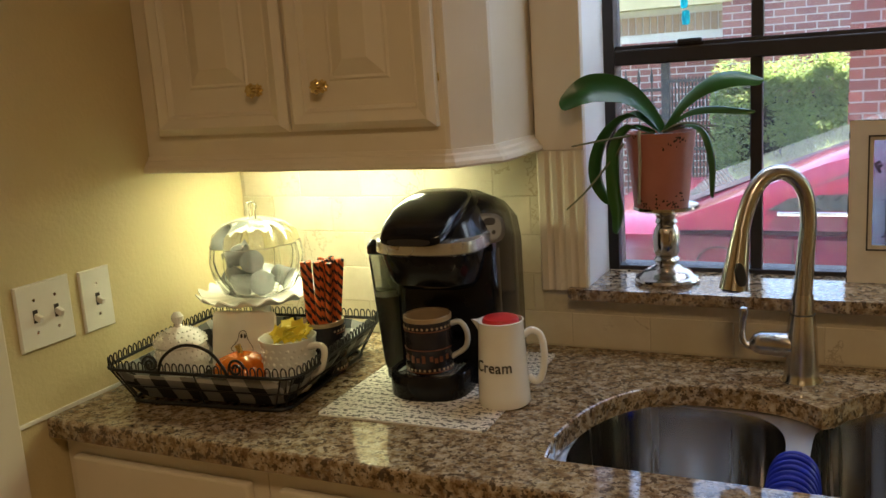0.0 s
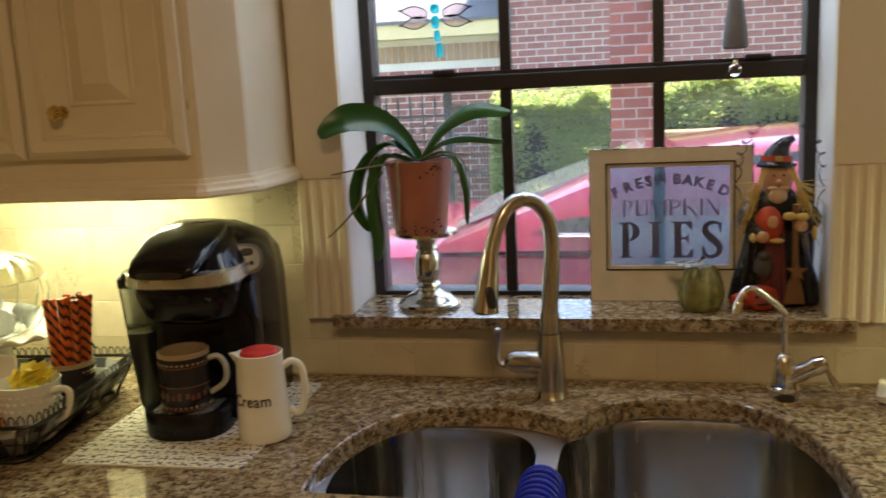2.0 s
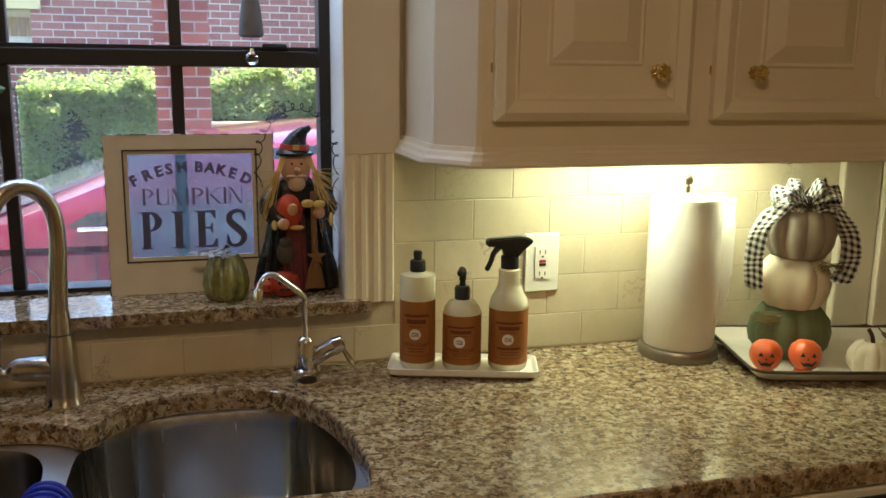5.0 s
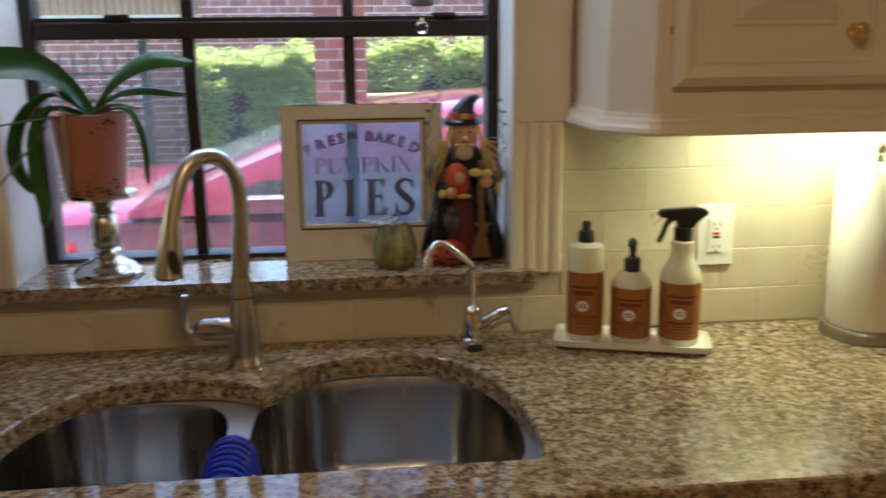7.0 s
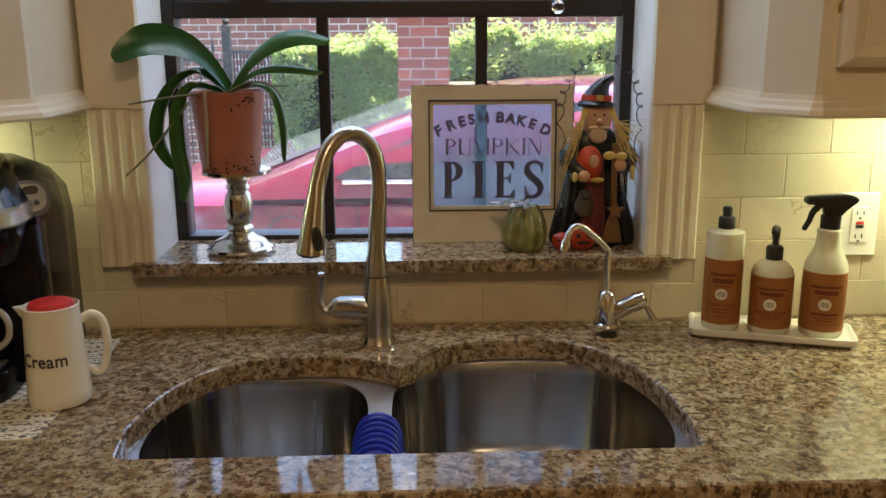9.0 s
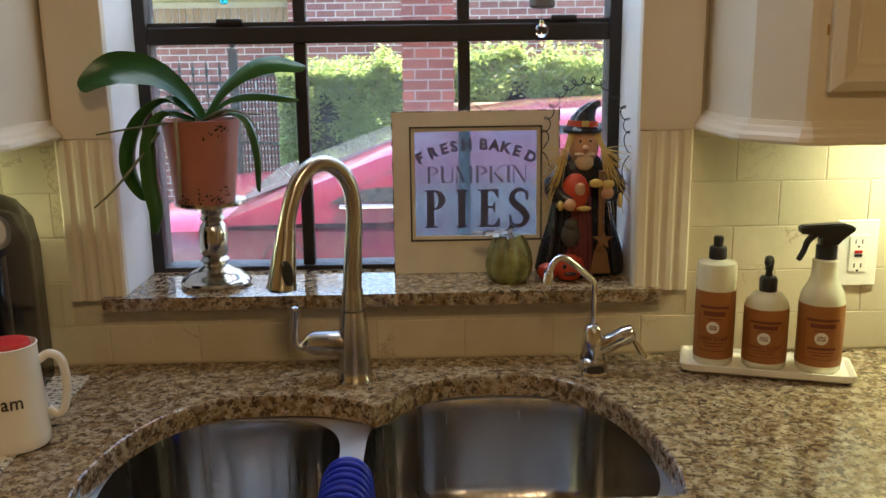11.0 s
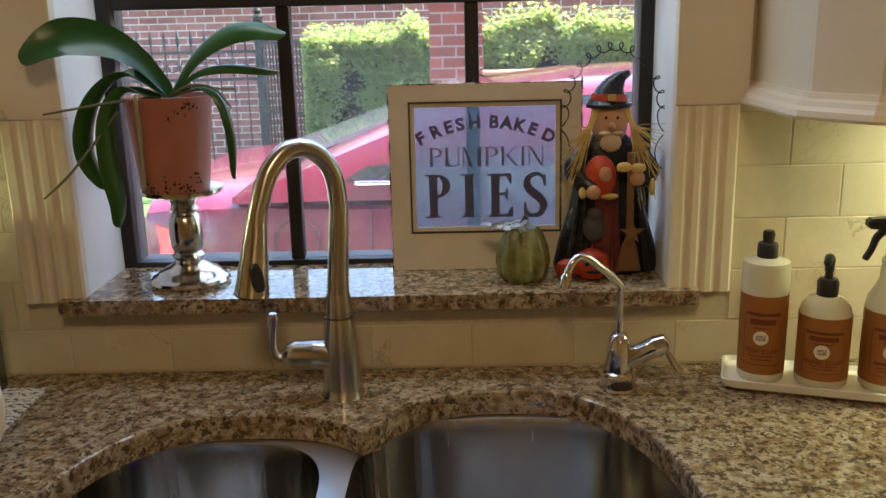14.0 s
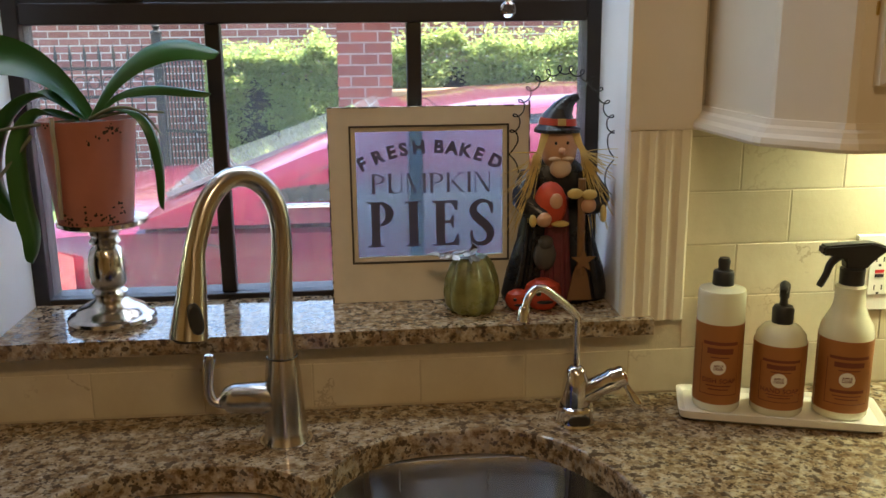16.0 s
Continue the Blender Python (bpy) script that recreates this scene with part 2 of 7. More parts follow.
def lathe(profile, seg=32, bm=None, at=(0, 0, 0), lobes=0, depth=0.0, mat=0):
    """Turns (radius, z) pairs round the z axis; lobes make ribs like a pumpkin's."""
    bm = bm or bmesh.new()
    rings = []
    for r, z in profile:
        if r < 1e-5:
            rings.append([bm.verts.new((at[0], at[1], at[2] + z))])
            continue
        ring = []
        for i in range(seg):
            a = 2 * math.pi * i / seg
            k = 1 - depth * (1 - abs(math.cos(lobes * a / 2)) ** 0.7) if lobes else 1
            ring.append(bm.verts.new((at[0] + r * k * math.cos(a), at[1] + r * k * math.sin(a), at[2] + z)))
        rings.append(ring)
    for a, b in zip(rings, rings[1:]):
        for i in range(max(len(a), len(b))):
            j = (i + 1) % max(len(a), len(b))
            if len(a) == 1 and len(b) > 1:
                f = bm.faces.new((a[0], b[i], b[j]))
            elif len(b) == 1 and len(a) > 1:
                f = bm.faces.new((a[i], a[j], b[0]))
            elif len(a) > 1:
                f = bm.faces.new((a[i], a[j], b[j], b[i]))
            f.material_index = mat
    return bm


def smooth_path(pts, n=8):
    """A Catmull-Rom line through the points."""
    pts = [Vector(p) for p in pts]
    out = []
    for i in range(len(pts) - 1):
        p0, p1, p2, p3 = pts[max(i - 1, 0)], pts[i], pts[i + 1], pts[min(i + 2, len(pts) - 1)]
        for k in range(n):
            t = k / n
            out.append(0.5 * (2 * p1 + (p2 - p0) * t + (2 * p0 - 5 * p1 + 4 * p2 - p3) * t * t + (3 * p1 - p0 - 3 * p2 + p3) * t ** 3))
    return out + [pts[-1]]


def tube(pts, radius, seg=10, bm=None, caps=True, mat=0, closed=False):
    """A round bar along points; radius may be a list."""
    bm = bm or bmesh.new()
    pts = [Vector(p) for p in pts]
    n = len(pts)
    rad = radius if isinstance(radius, (list, tuple)) else [radius] * n
    side = None
    rings = []
    for i, p in enumerate(pts):
        d = (pts[(i + 1) % n] - pts[i - 1]) if closed else (pts[min(i + 1, n - 1)] - pts[max(i - 1, 0)])
        d = d.normalized() if d.length else Vector((0, 0, 1))
        if side is None:
            side = d.orthogonal().normalized()
        side = (side - d * side.dot(d)).normalized() if (side - d * side.dot(d)).length > 1e-6 else d.orthogonal().normalized()
        up = d.cross(side)
        rings.append([bm.verts.new(p + (side * math.cos(a) + up * math.sin(a)) * rad[i]) for a in (2 * math.pi * k / seg for k in range(seg))])
    pairs = list(zip(rings, rings[1:])) + ([(rings[-1], rings[0])] if closed else [])
    for a, b in pairs:
        for k in range(seg):
            f = bm.faces.new((a[k], a[(k + 1) % seg], b[(k + 1) % seg], b[k]))
            f.material_index = mat
    if caps and not closed:
        for r in (rings[0], rings[-1]):
            bm.faces.new(r).material_index = mat
    return bm


def sheet(outline, depth, bm=None, axis="z", at=0.0, holes=(), mat=0):
    """A flat outline (with holes), made depth thick; axis is the way through it."""
    bm = bm or bmesh.new()
    put = {"z": lambda a, b, c: (a, b, c), "y": lambda a, b, c: (a, c, b), "x": lambda a, b, c: (c, a, b)}[axis]
    edges, before = [], set(bm.faces)
    for loop in (outline, *holes):
        vs = [bm.verts.new(put(a, b, at)) for a, b in loop]
        edges += [bm.edges.new((vs[i], vs[(i + 1) % len(vs)])) for i in range(len(vs))]
    if holes:
        bmesh.ops.triangle_fill(bm, use_beauty=True, edges=edges)
    else:
        bm.faces.new(vs)
    fs = [f for f in bm.faces if f not in before]
    out = bmesh.ops.extrude_face_region(bm, geom=fs)
    bmesh.ops.translate(bm, vec=put(0, 0, depth), verts=[g for g in out["geom"] if isinstance(g, bmesh.types.BMVert)])
    for f in bm.faces:
        if f not in before:
            f.material_index = mat
    return bm


def loft(rings, bm=None, cap=True, mat=0, close=True):
    bm = bm or bmesh.new()
    vs = [[bm.verts.new(p) for p in r] for r in rings]
    for a, b in zip(vs, vs[1:]):
        for i in range(len(a) if close else len(a) - 1):
            j = (i + 1) % len(a)
            bm.faces.new((a[i], a[j], b[j], b[i])).material_index = mat
    if cap:
        for r in (vs[0], vs[-1]):
            bm.faces.new(r).material_index = mat
    return bm


def superellipse(hx, hy, power, n=40, cx=0.0, cy=0.0):
    out = []
    for i in range(n):
        a = 2 * math.pi * i / n
        c, s = math.cos(a), math.sin(a)
        out.append((cx + hx * math.copysign(abs(c) ** (2 / power), c), cy + hy * math.copysign(abs(s) ** (2 / power), s)))
    return out


def moulding(path, profile, bm=None):
    """Sweeps (out, z) pairs along a level line, mitred at its corners; out is to the right of the way."""
    rings = []
    for i, p in enumerate(path):
        p = Vector(p)
        a = (p - Vector(path[i - 1])).normalized() if i else (Vector(path[1]) - p).normalized()
        b = (Vector(path[i + 1]) - p).normalized() if i + 1 < len(path) else a
        na, nb = Vector((a.y, -a.x)), Vector((b.y, -b.x))
        m = (na + nb).normalized()
        m /= max(0.3, m.dot(na))
        rings.append([(p.x + m.x * o, p.y + m.y * o, z) for o, z in profile])
    return loft(rings, bm)


def text_mesh(body, size, depth=0.001, bold=0.0, stretch=1.0, spacing=1.0):
    """Letters in the built-in font as a mesh, centred, in the xz plane, facing -y."""
    cu = bpy.data.curves.new("letters", "FONT")
    cu.body, cu.size, cu.extrude, cu.offset, cu.space_character = body, size, depth, bold, spacing
    cu.align_x, cu.align_y, cu.resolution_u = "CENTER", "CENTER", 3
    ob = new("letters", cu)
    dg = bpy.context.evaluated_depsgraph_get()
    me = bpy.data.meshes.new_from_object(ob.evaluated_get(dg))
    bpy.data.objects.remove(ob)
    bm = bmesh.new()
    bm.from_mesh(me)
    bpy.data.meshes.remove(me)
    bmesh.ops.transform(bm, matrix=pose(0, 0, 0, 90) @ Matrix.Diagonal((stretch, 1, 1, 1)), verts=bm.verts[:])
    return bm


def moved(bm, m):
    bmesh.ops.transform(bm, matrix=m, verts=bm.verts[:])
    return bm


# ---- the room ----
XL, XR, YB, ZC, ZT = -1.254, 1.95, -4.2, 2.45, 0.91
WX0, WX1, WZ0, WZ1, WY = -0.41, 0.505, 1.02, 2.08, 0.165


def structure(name, bm, material, label, smooth=False):
    return tagged(part(name, bm, material, None, label, smooth), category=name.split("_")[0], kind="structure")


floor = structure("floor", box((XL - 0.2, YB - 0.2, -0.1), (XR + 0.2, 0.0, 0.0)), M_FLOOR, "dark wooden kitchen floor boards")
ceiling = structure("ceiling", box((XL - 0.2, YB - 0.2, ZC), (XR + 0.2, 0.0, ZC + 0.12)), M_CEIL, "plain painted kitchen ceiling")
structure("wall_west", box((XL - 0.14, YB, 0), (XL, 0.0, ZC)), M_WALL, "textured yellow painted kitchen wall")
structure("wall_east", box((XR, YB, 0), (XR + 0.14, 0.0, ZC)), M_WALL, "yellow painted kitchen wall")
structure("wall_south", box((XL - 0.14, YB - 0.14, 0), (XR + 0.14, YB, ZC)), M_WALL, "yellow painted wall behind the kitchen")
wall_n = structure("wall_north", sheet([(XL - 0.3, -0.25), (XR + 0.3, -0.25), (XR + 0.3, ZC + 0.6), (XL - 0.3, ZC + 0.6)], 0.26, axis="y", at=0.0008,
                   holes=[[(WX0, WZ0), (WX1, WZ0), (WX1, WZ1), (WX0, WZ1)]]), M_GROUT, "wall with the kitchen window, grouted behind its tiles")
# Out-of-view slab, added to block direct sun from the window.
structure("roof", box((XL - 2.5, YB - 1.5, ZC + 0.62), (XR + 2.5, 0.52, ZC + 0.8)), M_CEIL, "unseen flat slab added to keep sun off the window")

structure("window_ledge", box((WX0 - 0.03, 0.263, 0.99), (WX1 + 0.03, 0.285, 1.016), 0.004), M_GROUT, "pale painted ledge outside the window")

# jambs of the opening, painted
for nm, lo, hi in (("trim_jamb_west", (WX0 - 0.012, 0.0, WZ0), (WX0 + 0.006, WY - 0.012, WZ1)), ("trim_jamb_east", (WX1 - 0.006, 0.0, WZ0), (WX1 + 0.012, WY - 0.012, WZ1)),
                   ("trim_jamb_head", (WX0 + 0.006, 0.0, WZ1 - 0.006), (WX1 - 0.006, WY - 0.012, WZ1 + 0.012))):
    structure(nm, box(lo, hi, 0.001), M_WHITE, "white painted window jamb")


def casing(name, x0, x1, z0, z1, face):
    """Fluted board on a wall, its hollows running upwards."""
    w = x1 - x0
    prof = [(x0, 0.0), (x0, -face + 0.004), (x0 + 0.004, -face)]
    for k in range(3):
        c = x0 + w * (0.25 + 0.25 * k)
        prof += [(c + 0.0075 * s, -face + d) for s, d in ((-1, 0), (-0.6, 0.0026), (0, 0.0034), (0.6, 0.0026), (1, 0))]
    prof += [(x1 - 0.004, -face), (x1, -face + 0.004), (x1, 0.0)]
    return structure(name, sheet(prof, z1 - z0, axis="z", at=z0), M_CREAM, "cream painted fluted window casing", True)


casing("trim_casing_west", -0.502, WX0 + 0.006, 1.034, 1.318, 0.018)
casing("trim_casing_east", WX1 - 0.008, 0.592, 1.034, 1.318, 0.018)
structure("trim_board_west", box((-0.502, -0.0176, 1.3185), (WX0 + 0.006, 0.003, 2.16), 0.002), M_CREAM, "flat cream painted board beside the window")
structure("trim_board_east", box((WX1 - 0.008, -0.0176, 1.3185), (0.603, 0.003, 2.16), 0.002), M_CREAM, "flat cream painted board beside the window")
structure("trim_casing_head", box((-0.502, -0.02, 2.161), (0.592, 0.005, 2.26), 0.003), M_CREAM, "cream painted board over the window")
structure("trim_casing_far", box((1.60, -0.018, ZT + 0.001), (1.70, 0.004, 1.33), 0.005), M_CREAM, "flat cream painted board at the end of the tiles")
structure("trim_panel_far", box((1.703, -0.03, ZT + 0.001), (XR - 0.002, 0.004, 1.33), 0.003), M_CREAM, "cream painted panel at the counter's end")
structure("trim_door_casing", box((XL + 0.001, -0.80, 0), (XL + 0.022, -0.705, 2.1), 0.004), M_CREAM, "cream painted door casing beside the counter")

# granite sill
sill = structure("window_sill", sheet([(-0.441, -0.036), (0.541, -0.036), (0.541, -0.019), (WX1 - 0.007, -0.019), (WX1 - 0.007, WY - 0.01), (WX0 + 0.007, WY - 0.01), (WX0 + 0.007, -0.019), (-0.441, -0.019)],
                 0.0235, axis="z", at=1.0185), M_GRANITE, "polished speckled granite window sill")


# ---- the window ----
def window():
    w = thing("window_1", (0, WY, WZ0), "dark bronze double hung window with three panes across", "window", kind="structure")
    z0, z1, mid0, mid1 = 0.003, WZ1 - WZ0 - 0.005, 0.454, 0.486
    x0, x1 = WX0 + 0.002, WX1 - 0.002
    f = 0.026
    part("window_frame", box((x0, -0.012, z0), (x0 + f, 0.05, z1), 0.002), M_FRAME, w)
    part("window_frame", box((x1 - f, -0.012, z0), (x1, 0.05, z1), 0.002), M_FRAME, w)
    part("window_frame", box((x0 + f, -0.012, z0), (x1 - f, 0.05, z0 + 0.028), 0.002), M_FRAME, w)
    part("window_frame", box((x0 + f, -0.012, z1 - f), (x1 - f, 0.05, z1), 0.002), M_FRAME, w)
    rail = part("meeting_rail", box((x0 + f, -0.010, mid0), (x1 - f, 0.045, mid1), 0.003), M_FRAME, w)
    part("meeting_rail", box((x0 + f, 0.0, mid1), (x1 - f, 0.035, mid1 + 0.008), 0.001), M_FRAME, w, "dark weather strip")
    for mx in (-0.111, 0.196):
        part("muntin", box((mx - 0.003, -0.004, z0 + 0.028), (mx + 0.020, 0.022, mid0), 0.002), M_FRAME, w)
        part("muntin", box((mx - 0.003, 0.010, mid1 + 0.008), (mx + 0.020, 0.034, z1 - f), 0.002), M_FRAME, w)
    for a, b, dy in ((z0 + 0.028, mid0, 0.006), (mid1 + 0.008, z1 - f, 0.020)):
        for p0, p1 in ((x0 + f, -0.114), (-0.091, 0.193), (0.216, x1 - f)):
            pane = part("pane", box((p0, dy, a), (p1, dy + 0.004, b)), M_GLASS, w, "clear window glass")
            pane.visible_shadow = False
    for lx in (-0.235, 0.385):
        part("sash_lock", box((lx - 0.034, -0.004, mid1), (lx + 0.034, 0.002, mid1 + 0.008), 0.002), M_FRAME, w)
        part("sash_lock", box((lx - 0.018, -0.012, mid1 + 0.004), (lx + 0.03, 0.0, mid1 + 0.014), 0.003), M_FRAME, w)


window()


# ---- counter and sink ----
def arch(cx, hw, depth, x, p=2.7):
    d = abs((x - cx) / hw)
    return depth * (1 - d ** p) ** (1 / p) if d < 1 else 0.0


SX0, SX1, SFRONT = -0.337, 0.457, -0.532


def sink_outline(grow=0.0, n=64):
    pts = []
    for i in range(n + 1):
        x = (SX0 + SX1) / 2 - (SX1 - SX0) / 2 * math.cos(math.pi * i / n)
        a, b = arch(-0.115, 0.2235, 0.362, x), arch(0.237, 0.221, 0.432, x)
        y = math.log(math.exp(60 * a) + math.exp(60 * b)) / 60 if a and b else max(a, b)
        pts.append((x, SFRONT + max(y, 0.03)))
    pts = [(SX0 + 0.026, SFRONT), (SX0 + 0.010, SFRONT + 0.008)] + pts + [(SX1 - 0.010, SFRONT + 0.008), (SX1 - 0.026, SFRONT)]
    cx, cy = (SX0 + SX1) / 2, -0.33
    return [(cx + (x - cx) * (1 + grow), cy + (y - cy) * (1 + grow)) for x, y in pts]


def countertop():
    """Slab with a sink hole; its upper arrises are eased."""
    bm = bmesh.new()
    x0, x1, y0, y1, e = XL + 0.002, XR - 0.002, -0.635, -0.0005, 0.006
    outer = lambda i, z: [(x0, y0 + i, z), (x1, y0 + i, z), (x1, y1, z), (x0, y1, z)]
    hole = lambda g, z: [(x, y, z) for x, y in sink_outline(g)]
    levels = ((0.0, 0.0, ZT - 0.036), (0.0, 0.0, ZT - e), (e * 0.3, 0.003, ZT - e * 0.3), (e, 0.010, ZT))
    loft([outer(i, z) for i, g, z in levels], bm, cap=False)
    loft([hole(g, z) for i, g, z in levels], bm, cap=False)
    for i, g, z in (levels[0], levels[-1]):
        edges = []
        for loop in (outer(i, z), hole(g, z)):
            vs = [bm.verts.new(p) for p in loop]
            edges += [bm.edges.new((vs[k], vs[(k + 1) % len(vs)])) for k in range(len(vs))]
        bmesh.ops.triangle_fill(bm, use_beauty=True, edges=edges)
    bmesh.ops.remove_doubles(bm, verts=bm.verts[:], dist=0.0001)
    return structure("counter_top", bm, M_GRANITE, "polished beige and brown speckled granite worktop")


countertop()
structure("trim_caulk", box((XL + 0.0005, -0.70, ZT + 0.0005), (XL + 0.006, -0.002, ZT + 0.008), 0.001), M_PLATE, "white caulk line along the wall")


def bowl_ring(cx, hx, back, scale, z, n=56):
    cy = (SFRONT + back) / 2
    return [(x, y, z) for x, y in superellipse(hx * scale, (back - SFRONT) / 2 * scale, 3.2, n, cx, cy)]


def sink():
    s = thing("sink", (0, 0, 0), "brushed stainless steel double bowl sink under the granite", "sink")
    zr = ZT - 0.037
    bowls = ((-0.168, 0.162, -0.178), (0.240, 0.212, -0.108))
    rim = sheet(sink_outline(0.05), 0.0015, axis="z", at=zr - 0.0018, holes=[[p[:2] for p in bowl_ring(cx, hx, back, 0.995, 0)] for cx, hx, back in bowls])
    part("rim", rim, M_STEELRIM, s, smooth=True)
    for cx, hx, back in bowls:
        prof = ((1.0, zr - 0.001), (0.99, zr - 0.006), (0.975, zr - 0.03), (0.95, zr - 0.15), (0.92, zr - 0.172), (0.86, zr - 0.183), (0.4, zr - 0.188), (0.14, zr - 0.190))
        cy = (SFRONT + back) / 2
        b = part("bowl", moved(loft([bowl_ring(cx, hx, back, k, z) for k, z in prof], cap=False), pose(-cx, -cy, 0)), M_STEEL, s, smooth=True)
        b.location = (cx, cy, 0)
        part("drain", lathe([(0.0, zr - 0.186), (0.02, zr - 0.187), (0.042, zr - 0.1865), (0.046, zr - 0.189)], 24), M_CHROME, b)


sink()


# ---- cabinets ----


def panel_door(name, x0, x1, z0, z1, y, parent):
    """Raised panel door: lip, sunk ground and a bevelled field, as nested rings."""
    rings = []
    for inset, dy in ((0, 0.0), (0, -0.014), (0.006, -0.019), (0.014, -0.025), (0.032, -0.018), (0.036, -0.019), (0.042, -0.008), (0.088, -0.007), (0.092, -0.010), (0.097, -0.009), (0.122, -0.019), (0.126, -0.021)):
        inset = min(inset, (x1 - x0) / 2 - 0.02)
        rings.append([(x0 + inset, y + dy, z0 + inset), (x1 - inset, y + dy, z0 + inset), (x1 - inset, y + dy, z1 - inset), (x0 + inset, y + dy, z1 - inset)])
    return part(name, loft(rings), M_CREAM, parent)


def knob(x, y, z, parent):
    k = part("knob", moved(lathe([(0.0, 0.030), (0.008, 0.0295), (0.0125, 0.026), (0.0145, 0.021), (0.012, 0.016), (0.006, 0.012), (0.0055, 0.004), (0.012, 0.002), (0.013, 0.0)], 48, lobes=8, depth=0.30), pose(x, y, z, 90)), M_BRASS, parent, "polished brass knob", True)
    return k


LIGHTRAIL = [(0.0, 1.352), (0.004, 1.352), (0.006, 1.345), (0.012, 1.342), (0.015, 1.336), (0.020, 1.331), (0.022, 1.324), (0.020, 1.320), (0.0, 1.320), (-0.012, 1.320), (-0.012, 1.352)]


def upper_cabinet(name, x0, x1, doors, knobs, open_end, label):
    """Wall cabinet whose open end has a splayed front corner."""
    c = thing(name, (0, 0, 0), label, "cabinet", group="upper kitchen cabinets")
    depth, z0, z1, cx, cy, r = 0.292, 1.352, 2.38, 0.058, 0.078, 0.004
    sgn = 1 if open_end == x1 else -1
    corner = [(open_end, -0.004), (open_end, -depth + cy + r), (open_end - sgn * r * 0.5, -depth + cy - r), (open_end - sgn * (cx - r), -depth + r), (open_end - sgn * (cx + r), -depth)]
    far = x0 if sgn > 0 else x1
    outline = corner + [(far, -depth), (far, -0.004)]
    part("body", sheet(outline, z1 - z0, axis="z", at=z0), M_CREAM, c)
    path = corner + [(far, -depth)]
    part("light_rail", moulding(path if sgn < 0 else path[::-1], LIGHTRAIL), M_CREAM, c)
    for d0, d1 in doors:
        door = panel_door("door", d0, d1, 1.394, 2.33, -depth, c)
        for kx in knobs:
            if d0 < kx < d1:
                knob(kx, -depth - 0.008, 1.474, door)
        for hz in (1.478, 2.2):
            hx = d0 - 0.0025 if abs(d0 - x0) < abs(d1 - x1) else d1 + 0.0025
            part("hinge", lathe([(0.0, 0.008), (0.0018, 0.007), (0.0022, 0.0), (0.0018, -0.007), (0, -0.008)], 8, at=(hx, -depth - 0.001, hz)), M_BRASS, c)
    return c


upper_cabinet("upper_cabinet", XL + 0.003, -0.508, ((-1.205, -0.886), (-0.880, -0.578)), (-0.953, -0.808), -0.508, "cream painted wall cabinet with two raised panel doors")
upper_cabinet("upper_cabinet", 0.612, XR - 0.003, ((0.690, 1.036), (1.080, 1.450), (1.485, 1.85)), (0.974, 1.158, 1.57), 0.612, "cream painted wall cabinet with three raised panel doors")


def base_cabinets():
    for x0, x1 in ((XL + 0.004, -0.79), (-0.788, -0.36), (-0.358, 0.50), (0.502, 0.93), (1.56, XR - 0.004)):
        c = thing("base_cabinet", (0, 0, 0), "cream painted base cabinet under the granite worktop", "cabinet", group="base cabinets")
        shell = box((x0, -0.60, 0.10), (x1, -0.004, 0.14))
        box((x0, -0.60, 0.14), (x0 + 0.018, -0.004, 0.872), bm=shell)
        box((x1 - 0.018, -0.60, 0.14), (x1, -0.004, 0.872), bm=shell)
        box((x0 + 0.018, -0.60, 0.66), (x1 - 0.018, -0.58, 0.872), bm=shell)
        box((x0 + 0.018, -0.60, 0.14), (x0 + 0.06, -0.58, 0.66), bm=shell)
        box((x1 - 0.06, -0.60, 0.14), (x1 - 0.018, -0.58, 0.66), bm=shell)
        part("body", shell, M_CREAM, c)
        part("plinth", box((x0, -0.54, 0.0), (x1, -0.52, 0.10)), M_CREAM, c)
        part("drawer_front", box((x0 + 0.03, -0.62, 0.70), (x1 - 0.03, -0.601, 0.835), 0.005), M_CREAM, c)
        panel_door("door", x0 + 0.03, x1 - 0.03, 0.13, 0.68, -0.601, c)
    d = thing("dishwasher", (1.245, -0.3, 0.0), "white dishwasher with a black control strip", "dishwasher")
    part("door", box((-0.30, -0.325, 0.10), (0.30, 0.29, 0.80), 0.006), M_PLATE, d)
    part("control_strip", box((-0.30, -0.33, 0.803), (0.30, 0.29, 0.868), 0.006), M_PLATE, d)
    part("handle", box((-0.15, -0.345, 0.825), (0.18, -0.331, 0.855), 0.005), M_BLACKMATT, d, "black pocket handle")
    part("plinth", box((-0.30, -0.24, 0.0), (0.30, -0.22, 0.098)), M_BLACKMATT, d)


base_cabinets()


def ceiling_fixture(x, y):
    f = thing("ceiling_light", (x, y, ZC), "unseen round white recessed ceiling light", "light", group="ceiling lights")
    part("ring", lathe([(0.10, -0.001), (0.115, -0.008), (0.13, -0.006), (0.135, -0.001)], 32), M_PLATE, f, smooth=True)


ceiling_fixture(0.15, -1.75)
# Unseen fixture added to go with the rear fill lamp.
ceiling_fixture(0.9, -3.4)


